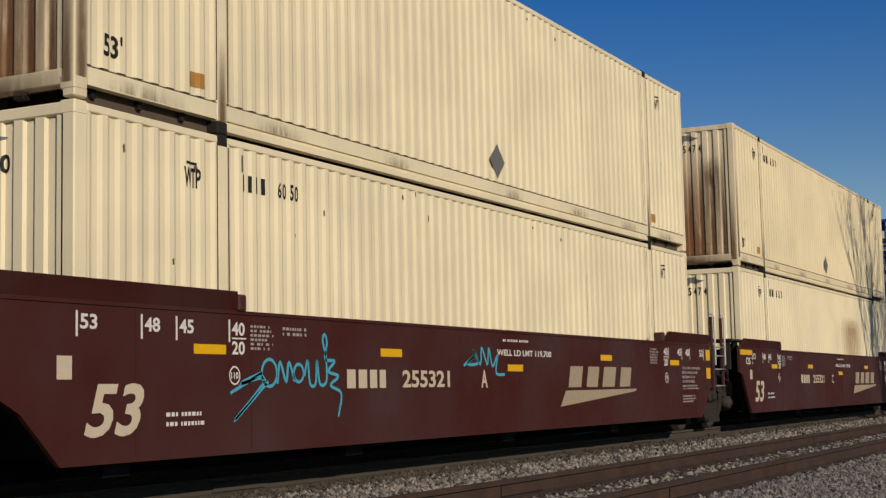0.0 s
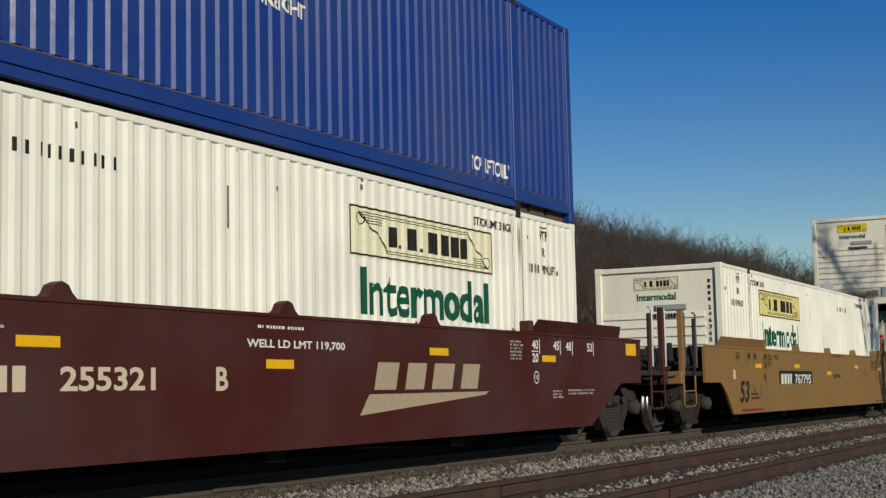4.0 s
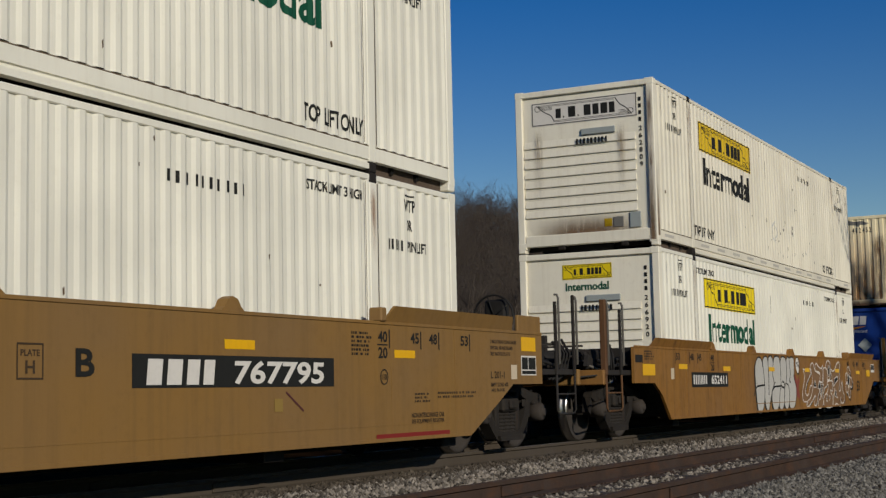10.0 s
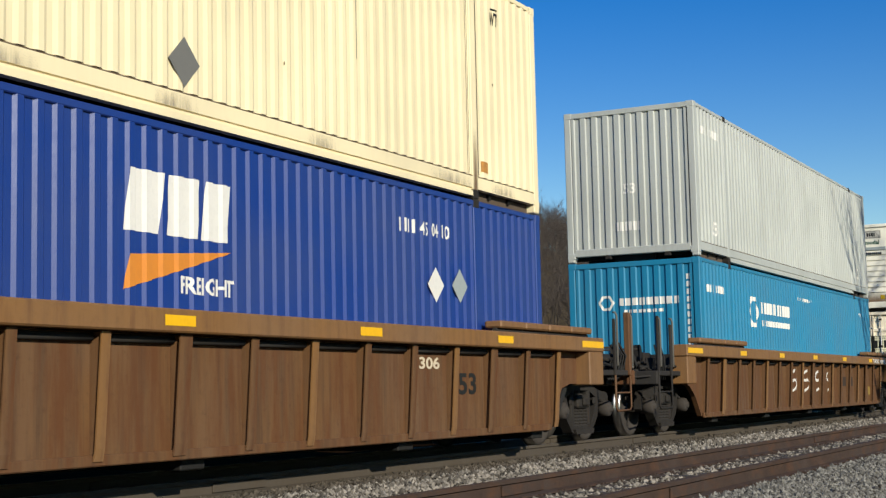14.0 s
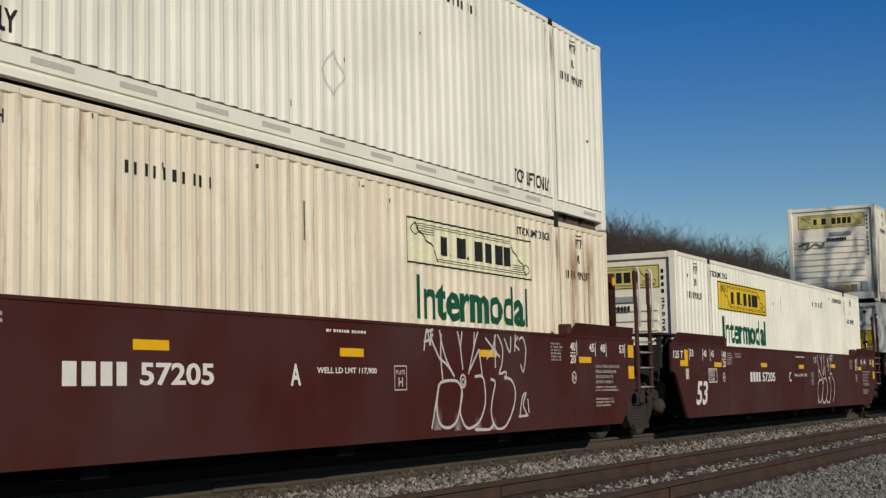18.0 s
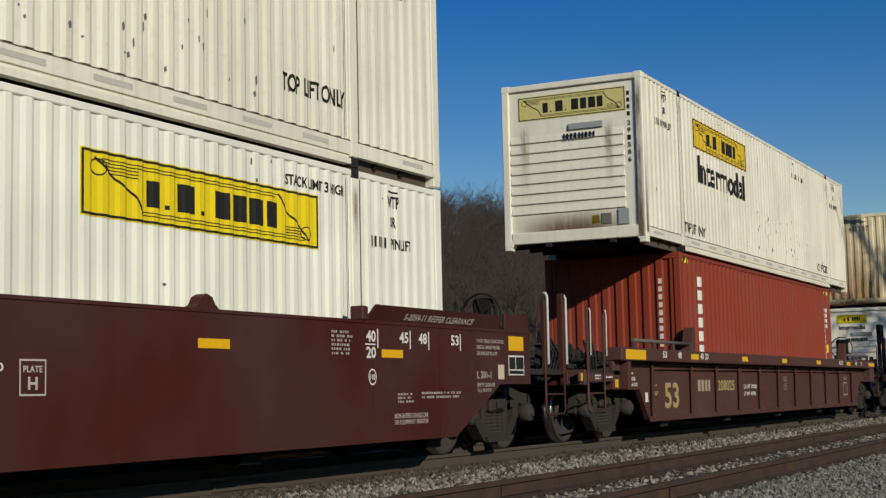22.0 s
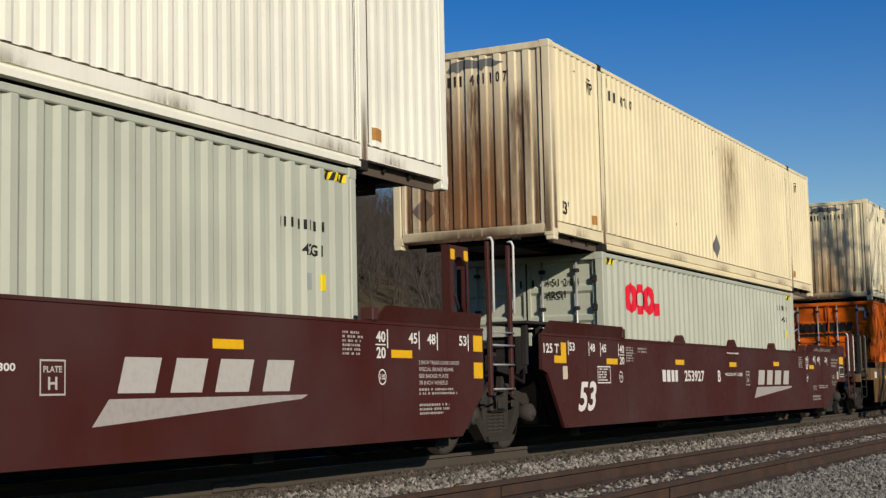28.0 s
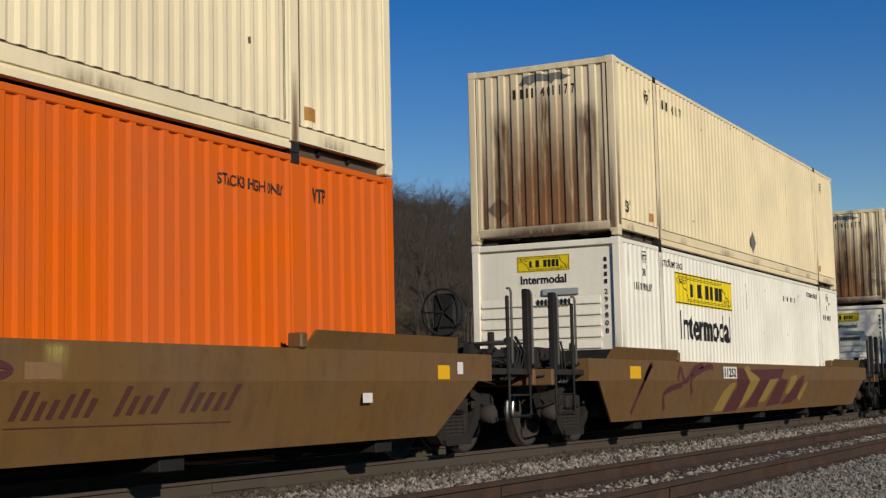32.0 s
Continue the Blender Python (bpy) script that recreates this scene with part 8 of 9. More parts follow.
# two ribbed cars, rusty tan
S = 157.9
c, put = ribbed_car(S, RUSTY, RUSTY_LIP, "rusty tan well car with upright ribs and yellow reflectors", top=1.51)
put("name_panel", bar(2.15, 3.80, 0.80, 1.01), SMOKED, "faded dark number panel", y=-0.12)
put("owner_mark", bars(2.30, 2.92, 0.82, 0.99, 4, 0.35, 0.1, 3), BONE, y=-0.122)
put("car_number", word("657779", 3.12, 3.72, 0.82, 0.99), BONE, y=-0.122)
put("stencil_note", joined(word("20", 1.62, 1.84, 1.04, 1.12), word("40", 1.62, 1.84, 0.90, 0.98)), UMBER, "dark load marks", y=-0.30)
put("lettering", word("53", 13.27, 13.75, 0.74, 1.0), INK, "dark length figure", y=-0.12)
put("lettering", word("306", 12.28, 12.78, 1.04, 1.18), BONE, "pale stencilled figure", y=-0.12)
put("tag_plate", bar(-0.28, -0.14, 0.55, 0.75), CHALK, "white automatic reader tag", y=-0.12)
put("patch", bar(-1.4, -0.7, 0.88, 0.97), MUSTARD_SPRAY, "yellow patch", y=-0.12)
cream_box(S, Z1, CREAM, True, "402452", end_paint=PALE, runs=2, wash=RUST_WASH_THIN)
b = Box("freight_container", "royal blue corrugated freight container with white and orange emblem", S, Z0, BLUE, "panels")
freight_mark(b, 7.32, 1.42)
freight_mark(b, 0.85, 2.14, 0.50, "end")
b.side("lettering", joined(bars(12.15, 12.55, 2.33, 2.49, 4, 0.6, 0, 3), spaced("450410", 12.65, 13.42, 2.33, 2.49)), CHALK, "white serial number")
b.side("lettering", word("WTP", 2.20, 2.45, 2.33, 2.49), CHALK, "white lifting note")
b.side("placard", diamond(12.98, 1.76, 0.21), CHALK, "black and white diamond placard")
b.side("placard", diamond(13.62, 1.78, 0.21), LIGHT_GREY, "grey diamond placard")
for y in (0.94, 1.54):
    b.on_end("placard", diamond(y, 1.74, 0.22), LIGHT_GREY, "light grey diamond placard", deep=0.02)
b.on_end("serial_print", joined(*[bar(2.29, 2.38, 2.60 - 0.17 * i, 2.72 - 0.17 * i) for i in range(4)]), CHALK, deep=0.047)
for i, d in enumerate("450410"):
    b.on_end("serial_figure", word(d, 2.29, 2.38, 1.88 - 0.17 * i, 2.0 - 0.17 * i), CHALK, deep=0.047)

S = 181.5
c, put = ribbed_car(S, RUSTY, RUSTY_LIP, "rusty brown well car with white scrawl on its chord", end_yellow=SAFETY, top=1.51)
put("lettering", word("TASK MEME", 14.52, 16.37, 1.345, 1.455), CHALK, "white painted scrawl")
for i in range(4):
    put("scrawl", stroke([(6.50 + 1.2 * i, 1.12), (6.14 + 1.2 * i, 1.05), (6.13 + 1.2 * i, 0.90), (6.54 + 1.2 * i, 0.90), (6.54 + 1.2 * i, 0.74), (6.13 + 1.2 * i, 0.66)], 0.06, 3), CHALK, "white painted scrawl", y=-0.12)
put("name_panel", bar(11.06, 12.76, 0.75, 0.98), SMOKED, "faded dark number panel", y=-0.12)
put("stencil_note", joined(word("20", 14.0, 14.22, 1.04, 1.12), word("40", 14.0, 14.22, 0.90, 0.98), word("53", 13.10, 13.55, 0.83, 1.08)), INK, "dark load marks", y=-0.12)
put("tag_plate", bar(14.75, 15.05, 0.50, 0.72), MUSTARD_SPRAY, "faded placard", y=-0.12)
b = Box("freight_container", "silver-grey corrugated freight container on a teal one", S, Z1, SILVER, "ribs")
b.on_end("lettering", bars(1.0, 1.5, 0.55, 0.72, 6, 0.3, 0, 3), CHALK, "white serial marks")
b.on_end("lettering", word("53", 1.15, 1.4, 1.25, 1.45), CHALK, "white length mark")
b.side("lettering", word("53", 14.62, 14.98, 0.45, 0.75), CHALK, "white length mark")
b.side("lettering", word("53", 1.0, 1.3, 0.45, 0.72), CHALK, "white length mark")
b.side("serial_print", bars(0.5, 1.7, 2.35, 2.5, 7, 0.5, 0, 5), CHALK)
b = Box("freight_container", "teal corrugated freight container with white hexagon emblem", S, Z0, TEAL, "ribs")
b.side("emblem", ring(3.75, 2.03, 0.36, 0.10, None, 6), CHALK, "white hexagon emblem")
for one in split(bars(4.3, 6.9, 2.02, 2.26, 10, 0.25, 0, 3)) + split(bars(4.35, 6.8, 1.76, 1.88, 12, 0.3, 0, 4)):
    b.side("emblem_block", one, CHALK, "white emblem block")
b.on_end("emblem", ring(0.75, 2.12, 0.16, 0.05, None, 6), CHALK, "white hexagon emblem")
for one in split(bars(1.0, 2.2, 2.06, 2.2, 9, 0.2, 0, 3)) + split(bars(1.1, 1.9, 1.92, 1.98, 8, 0.3, 0, 4)):
    b.on_end("emblem_block", one, CHALK, "white emblem block")
b.on_end("lettering", word("53", 1.3, 1.6, 0.45, 0.75), CHALK, "white length mark")
b.on_end("serial_print", joined(*[bar(2.32, 2.40, 2.5 - 0.14 * i, 2.6 - 0.14 * i) for i in range(11)]), CHALK)
b.side("serial_print", joined(bars(0.5, 1.7, 2.28, 2.42, 7, 0.4, 0, 5), bars(7.6, 9.2, 2.45, 2.52, 8, 0.4, 0, 6)), CHALK)
b.side("lettering", word("VTP", 14.65, 14.92, 2.28, 2.44), CHALK, "white lifting note")

# third set of three, oxide red
S = 205.0
c = smooth_car(S, MAROON, "free", "joint", "oxide-red well car with white looping sprayed tag")
gallows(c, -3.58, -3.10, -0.18, 2.48, MAROON)
part("hand_rail", Geo().tube([(-2.15, 1.2, 1.05), (-2.12, 1.2, 2.1), (-1.8, 1.2, 2.45), (-0.95, 1.2, 2.60), (-0.45, 1.2, 2.62)], 0.03, 7), LIGHT_GREY, c, "bent grey hand rail", True)
marks(c, CHALK, CHALK, big_x=0.02, boxed=True, front_y="")
number_row(c, "57205", "A", CHALK, x=3.62, close=True, note="WELL LD LMT 117,900", up=0.04)
end_notes(c, True)
put_on(c, "reflector", bar(-1.62, -1.18, 1.16, 1.40), REFLEX, "yellow reflective sheet")
lean_paint(put_on(c, "lettering", word("S-2054-11 REEFER CLEARANCE", 0.2, 1.95, 1.56, 1.63, 0.35), FAINT, "white clearance note"))
spray(c, 0.034, WHITE_SPRAY, "white sprayed loop", 0.005, [(9.83, 0.83), (9.92, 0.89), (10.29, 0.90), (10.43, 0.78), (10.38, 0.62), (10.27, 0.44), (10.08, 0.37), (9.88, 0.40), (9.79, 0.52), (9.78, 0.66), (9.83, 0.83)], [(10.43, 0.80), (10.38, 0.62), (10.38, 0.50), (10.50, 0.37), (10.65, 0.35), (10.88, 0.42), (11.04, 0.60), (11.06, 0.79), (10.99, 0.95), (10.78, 0.95)], [(11.22, 0.92), (11.35, 0.88), (11.25, 0.66), (11.22, 0.50), (11.30, 0.37), (11.44, 0.31), (11.66, 0.36), (11.87, 0.55), (11.95, 0.75), (11.85, 0.90), (11.62, 0.95)], [(10.75, 0.33), (10.96, 0.32), (11.17, 0.32), (11.30, 0.39)])
spray(c, 0.030, WHITE_SPRAY, "white sprayed stroke", 0.005, [(9.88, 1.48), (9.94, 1.31), (10.06, 1.12), (10.24, 0.95)], [(9.92, 1.44), (9.90, 1.18), (9.94, 0.89)], [(9.86, 1.16), (10.06, 1.08), (10.24, 0.95)], [(10.34, 1.48), (10.41, 1.28), (10.46, 1.03)], [(10.46, 1.48), (10.41, 1.29)], [(10.89, 1.49), (10.76, 1.28), (10.61, 0.98)], [(10.79, 1.48), (10.77, 1.28)], [(10.91, 1.28), (10.65, 1.03)], [(10.91, 1.28), (10.99, 0.94)], [(9.83, 0.86), (9.72, 0.57), (9.64, 0.37)])
spray(c, 0.030, WHITE_SPRAY, "white sprayed stroke", 0.005, [(11.10, 1.42), (11.51, 1.19)], [(11.40, 1.47), (11.29, 1.28), (11.13, 1.17)], [(11.37, 1.46), (11.37, 1.06)], [(11.45, 1.47), (11.59, 1.31), (11.56, 1.11), (11.48, 0.99), (11.68, 1.01), (11.65, 0.91)], [(12.10, 1.42), (12.22, 1.45), (12.31, 1.29), (12.22, 1.02), (12.13, 1.11)])
spray(c, 0.030, WHITE_SPRAY, "small white sprayed tag", 0.005, [(9.49, 1.24), (9.57, 1.48), (9.64, 1.30)], [(9.49, 1.34), (9.66, 1.36)], [(9.54, 1.45), (9.72, 1.48)], [(9.67, 1.47), (9.65, 1.30)], [(9.72, 1.43), (9.68, 1.37), (9.86, 1.16)], [(11.65, 1.43), (11.81, 1.26), (11.85, 1.46)], [(11.99, 1.49), (11.96, 1.27)], [(12.07, 1.46), (11.97, 1.37), (12.10, 1.29)], [(12.07, 0.47), (12.16, 0.69), (12.28, 0.74), (12.18, 0.60), (12.31, 0.46)], [(12.33, 0.67), (12.36, 0.49)], [(12.03, 0.45), (12.33, 0.46)])
knot(c, 10.46, 0.90)
mist(c, 9.66, 9.92, 0.35, 0.63)
mist(c, 10.20, 10.41, 0.33, 0.56)
mist(c, 10.75, 10.96, 0.30, 0.48)
mist(c, 11.17, 11.38, 0.31, 0.47)
white_box(S, Z1, WHITE, "panels", SIGN_PALE, 2.80, True, upper=True, serial=9, ghosts=True, end_board=True, end_word=True, end_sheet=PATCH, end_paint=WHITE_END)
white_box(S, Z0, WHITE_RUST, "doors", SIGN_PALE, 9.66, True, serial=10, end_board=SIGN_PALE, label="rust-streaked white freight container, doors forward")
RUSTED = bpy.data.objects[MOVERS[-1][0].name]
for i, (x, w, z) in enumerate(((1.20, 0.28, 1.2), (1.55, 0.30, 0.4), (0.95, 0.18, 1.4), (14.55, 0.42, 0.3), (15.15, 0.45, 0.3), (0.45, 0.3, 0.9), (2.25, 0.3, 0.5))):
    b = decal("rust_stain", bar(x, x + w, z, 2.80), RUST_RUN, RUSTED, 0.008, ridges(*((0.16, 1.94) if x < 2 else (2.10, 14.05) if x < 14 else (14.214, 15.994)), RIB, RIB_DEEP), 0.005, "rust run down the sheet")

S = 224.55
c = smooth_car(S, MAROON, label="oxide-red well car with thin white looping tag")
marks(c, CHALK, CHALK, big_x=0.02, boxed=True, front_y="L")
number_row(c, "57205", "C", CHALK, x=3.62, close=True, note="WELL LD LMT 117,900", up=0.04)
spray(c, 0.034, WHITE_SPRAY, "white sprayed loop", 0.005, [(9.61, 0.88), (9.48, 0.78), (9.44, 0.59), (9.46, 0.46), (9.58, 0.39), (9.75, 0.41), (9.89, 0.57), (9.99, 0.74), (9.95, 0.87)], [(10.00, 0.73), (9.89, 0.55), (9.89, 0.45), (10.01, 0.37), (10.18, 0.39), (10.37, 0.54), (10.47, 0.71), (10.44, 0.85), (10.30, 0.93), (10.16, 0.93)], [(10.35, 0.41), (10.48, 0.37), (10.66, 0.39), (10.79, 0.58), (10.84, 0.76), (10.73, 0.92), (10.58, 0.94), (10.80, 0.96)], [(11.03, 0.39), (11.18, 0.55), (11.26, 0.75), (11.18, 0.90), (11.06, 0.95)], [(10.82, 1.01), (10.89, 1.06), (11.01, 1.01), (11.01, 0.90)], [(9.61, 0.89), (9.91, 0.91)])
spray(c, 0.030, WHITE_SPRAY, "white sprayed stroke", 0.005, [(9.55, 1.48), (9.55, 1.33), (9.67, 1.15), (9.87, 0.97)], [(9.57, 1.16), (9.62, 0.88)], [(9.57, 1.16), (9.87, 0.99)], [(9.78, 1.49), (9.91, 1.34), (9.98, 1.04)], [(9.97, 1.49), (9.93, 1.26)], [(10.26, 1.49), (10.18, 1.27), (10.07, 1.00)], [(10.15, 1.50), (10.21, 1.32)], [(10.28, 1.23), (10.34, 0.93)], [(10.28, 1.23), (10.11, 1.01)])
spray(c, 0.030, WHITE_SPRAY, "small white sprayed tag", 0.005, [(10.46, 1.43), (10.80, 1.20)], [(10.68, 1.45), (10.49, 1.21)], [(10.65, 1.42), (10.68, 1.09)], [(10.77, 1.49), (10.90, 1.31), (10.85, 1.11), (10.80, 1.01)], [(10.91, 1.33), (10.99, 1.50), (11.06, 1.35)], [(10.93, 1.40), (11.06, 1.42)], [(11.00, 1.48), (11.19, 1.49)], [(11.10, 1.48), (11.11, 1.33)], [(9.11, 1.43), (9.27, 1.29), (9.31, 1.43)], [(9.41, 1.43), (9.33, 1.40), (9.40, 1.37), (9.33, 1.33), (9.41, 1.31)])
knot(c, 10.01, 0.89)
mist(c, 9.35, 9.60, 0.36, 0.59)
mist(c, 9.81, 9.99, 0.35, 0.52)
mist(c, 10.24, 10.46, 0.34, 0.48)
white_box(S, Z0, WHITE, "panels", SIGN_OCHRE, 2.62, True, serial=11, end_board="wide", label="white corrugated freight container riding alone in its well")

S = 243.85
c = smooth_car(S, MAROON, "joint", "free", "oxide-red well car with pale sprayed tag and arrow", hooks=(4.9, 8.1, 11.1), wheel=True)
marks(c, CHALK, CHALK, big_x=0.02, boxed=True, front_y="L", rear_end=18.25)
number_row(c, "57205", "B", CHALK, x=3.84, close=True, note="WELL LD LMT 118,000", up=0.04)
end_notes(c, False)
lean_paint(put_on(c, "lettering", word("S-2054-11 REEFER CLEARANCE", 14.9, 16.6, 1.56, 1.63, 0.35), FAINT, "white clearance note"))
spray(c, 0.026, WHITE_SPRAY, "white sprayed tag with an arrow", 0.005, [(2.71, 1.37), (2.84, 1.19), (2.95, 1.41), (3.05, 1.13), (3.20, 1.43), (3.26, 1.09), (3.38, 1.31), (3.48, 1.06), (3.56, 1.28), (3.77, 1.21)], [(2.72, 1.23), (3.12, 1.26), (3.56, 1.30), (3.85, 1.33)], [(3.13, 1.52), (3.24, 1.40), (3.50, 1.50)], [(2.99, 1.38), (3.13, 1.15), (3.44, 1.15)], [(2.64, 1.37), (3.02, 1.34), (3.34, 1.39), (3.72, 1.36)], [(3.79, 1.19), (4.51, 1.25), (5.56, 1.29)], [(5.50, 1.42), (5.66, 1.29), (5.55, 1.10)], [(5.64, 1.24), (5.91, 1.31), (5.87, 1.20)], [(2.47, 1.16), (2.56, 1.01), (2.83, 0.94), (3.01, 0.96)], [(3.12, 1.07), (3.15, 0.96), (3.40, 0.93), (3.61, 1.02), (3.52, 1.09), (3.26, 1.07), (3.27, 0.98), (3.46, 0.99)])
mist(c, 2.56, 3.80, 0.93, 1.47)
b = white_box(S, Z1, WHITE_WORN, "panels", SIGN_OCHRE, 2.84, True, upper=True, serial=12, note_z=0.60, end_board="wide", word_paint=INK, label="scuffed white freight container with an aged yellow sign")
b.side("tear", ([(6.75, 1.3), (6.95, 1.55), (6.8, 1.95), (6.6, 1.95)], [(0, 1, 2, 3)]), INK, "dark scrape in the sheet")
b.on_end("scrape", joined(stroke([(0.3, 1.75), (0.6, 1.85), (0.55, 1.65), (0.8, 1.8), (1.0, 1.7), (1.05, 1.85)], 0.06)), GREY, "dark scrape", deep=0.005)
white_box(S, Z0, WHITE, "doors", SIGN, 9.78, False, serial=13, end_board=SIGN_OCHRE, end_paint=WHITE_WORN, label="white corrugated freight container, doors forward")

# single ribbed car, brown
S = 267.55
c, put = ribbed_car(S, UMBER, UMBER, "dull brown well car with upright ribs and cream figures", flaps=False, wheel=True)
put("lettering", word("53", 0.26, 1.02, 0.44, 0.87), TAN_FIGURE, "large cream length figure", y=-0.12)
put("owner_mark", bars(2.12, 2.92, 0.71, 0.91, 4, 0.26, 0, 6), FADED_BONE, y=-0.12)
put("lettering", word("208025", 3.36, 4.48, 0.71, 0.91), TAN_FIGURE, "cream car number", y=-0.12)
put("stencil_note", joined(word("LD LMT 170200", 5.15, 6.1, 0.74, 0.82), word("LT WT 49700", 5.15, 6.0, 0.60, 0.68)), CHALK, "white load limit note", y=-0.12)
put("stencil_note", joined(word("L 72-5", 14.55, 14.9, 0.90, 0.98), outline(14.5, 14.95, 0.52, 0.84, 0.02)), BONE, "cream stencil", y=-0.12)
put("stencil_note", boxed_plate(8.35, 0.70), FAINT, "white boxed stencil", y=-0.12)
put("tag_plate", bar(-0.72, -0.58, 0.56, 0.71), CHALK, "white automatic reader tag", y=-0.12)
put("reflector", bar(-2.30, -2.16, 0.80, 0.92), SIGN_OCHRE, "small yellow sheet on the corner", y=-0.20)
put("reflector", bar(-3.70, -3.56, 0.90, 1.01), SIGN_OCHRE, "small yellow sheet on the end band", y=-0.205)
put("small_print", joined(lines(-3.14, -2.82, 0.915, 0.995, 2, 5), lines(-2.68, -2.40, 0.93, 0.98, 1, 6)), CHALK, y=-0.205)
put("stencil_note", joined(word("TO LOAD", -1.52, -1.16, 0.90, 0.965), word("ADJ. BLOCK", -1.52, -1.06, 0.80, 0.865), lines(-1.48, -1.20, 0.99, 1.04, 1, 3)), CHALK, "white stencilled load note", y=-0.12)
put("small_print", joined(lines(-0.33, -0.08, 0.81, 0.85, 1, 4), lines(-0.36, -0.04, 0.66, 0.73, 2, 9)), BONE, y=-0.12)
for x, w in ((-0.42, "53"), (0.36, "48"), (1.62, "40"), (1.9, "20"), (13.05, "40"), (13.3, "20"), (15.0, "48"), (15.7, "53")):
    put("lettering", word(w, x, x + 0.20, 1.26, 1.37), CHALK, "load position mark")
white_box(S, Z1, WHITE_WORN, "panels", SIGN_OCHRE, 2.90, True, upper=True, serial=14, end_board="wide", word_paint=INK, label="scuffed white freight container overhanging a shorter red box")
ocean_box(S + 1.75, Z0, BRICK, mark="blocks", label="red-brown corrugated steel shipping container")

# fourth set of three, oxide red
S = 290.8
c = smooth_car(S, MAROON, "free", "joint", RED_CAR)
gallows(c, -3.58, -3.10, -0.18, 2.48, DARK, False)
marks(c, CHALK, CHALK, big_x=0.02, boxed=True, front_y="")
number_row(c, "253927", "A", CHALK, note="WELL LD LMT 118,300", up=0.05)
end_notes(c, True)
put_on(c, "reflector", bar(-1.62, -1.25, 1.16, 1.40), REFLEX, "yellow reflective sheet")
wedge_mark(c, CHALK)
cream_box(S, Z1, CREAM, True, "401107", end_paint=CREAM, runs=1, wash=RUST_WASH_THIN)
white_box(S, Z0, WHITE, "panels", SIGN, 2.80, True, serial=15, end_board=True, end_word=True, word_paint=INK)

S = 310.4
c = smooth_car(S, MAROON, label=RED_CAR)
marks(c, CHALK, CHALK, big_x=0.02, boxed=True, front_y="L")
number_row(c, "253927", "C", CHALK, note="WELL LD LMT 118,300", up=0.05)
wedge_mark(c, CHALK)
cream_box(S, Z1, IVORY, True, "605050", end_paint=IVORY, runs=2, wash=RUST_WASH_THIN, label="off-white corrugated freight container overhanging a shorter box")
ocean_box(S + 1.75, Z0, SAGE)

S = 329.87
c = smooth_car(S, MAROON, "joint", "free", "oxide-red well car with rounded lugs on its top edge", hooks=(4.9, 8.1, 11.1), wheel=False, hoop=True)
marks(c, CHALK, CHALK, big_x=0.02, boxed=True, front_y="L", rear_end=18.25)
number_row(c, "253927", "B", CHALK, note="WELL LD LMT 118,300", up=0.05)
end_notes(c, False)
wedge_mark(c, CHALK)
lean_paint(put_on(c, "lettering", word("S-2054-11 REEFER CLEARANCE", 14.9, 16.6, 1.56, 1.63, 0.35), FAINT, "white clearance note"))
part("stop_frame", Geo().prism([(17.7, 1.4), (17.95, 1.4), (17.95, 2.5), (18.15, 2.5), (18.15, 1.4), (18.36, 1.4), (18.36, 2.74), (17.7, 2.74)], 2.25, 2.33), DARK, c, "black upright stop frame")
part("far_rod", Geo().tube([(18.68, 2.3, 1.05), (18.68, 2.3, 2.45)], 0.03, 7), BRIGHT, c, "pale hand rail", True)
cream_box(S, Z1 - 0.305, CREAM, True, "401107", runs=4, soot=9.1)
ocean_box(S + 1.90, Z0, SAGE, 2.591, end="doors", label="grey-green corrugated shipping container, doors forward")

# two single cars with a folded side, tan
S = 353.49
c = smooth_car(S, DUSTY_TAN, "free", "free", "dusty tan well car with a folded side and dark lettering", top=1.22, fold=0.90, tab_z=1.40, wheel=True, front_post=DARK, rear_post=DARK)
name_block(c, [(9.93, 0.62), (10.00, 0.62), (10.10, 0.84), (10.03, 0.84)])
name_block(c, [(10.06, 0.62), (10.13, 0.62), (10.22, 0.83), (10.15, 0.83)])
name_block(c, [(10.19, 0.62), (10.26, 0.62), (10.32, 0.76), (10.25, 0.76)])
name_block(c, [(10.32, 0.63), (10.39, 0.62), (10.46, 0.77), (10.39, 0.77)])
name_block(c, [(10.46, 0.63), (10.53, 0.62), (10.62, 0.81), (10.55, 0.81)])
name_block(c, [(10.60, 0.63), (10.67, 0.63), (10.78, 0.85), (10.70, 0.85)])
name_block(c, [(10.74, 0.63), (10.81, 0.63), (10.89, 0.77), (10.81, 0.78)])
name_block(c, [(11.09, 0.63), (11.16, 0.63), (11.29, 0.87), (11.21, 0.87)])
name_block(c, [(11.24, 0.64), (11.32, 0.63), (11.40, 0.79), (11.32, 0.79)])
name_block(c, [(11.40, 0.64), (11.48, 0.64), (11.57, 0.79), (11.48, 0.79)])
name_block(c, [(11.56, 0.64), (11.65, 0.64), (11.77, 0.85), (11.68, 0.85)])
name_block(c, [(11.94, 0.64), (12.02, 0.64), (12.16, 0.90), (12.08, 0.90)])
name_block(c, [(12.09, 0.65), (12.17, 0.64), (12.27, 0.81), (12.18, 0.81)])
name_block(c, [(12.25, 0.65), (12.33, 0.65), (12.43, 0.81), (12.34, 0.81)])
name_block(c, [(12.41, 0.65), (12.50, 0.65), (12.59, 0.81), (12.51, 0.81)])
name_block(c, [(12.58, 0.65), (12.66, 0.65), (12.80, 0.88), (12.71, 0.88)])
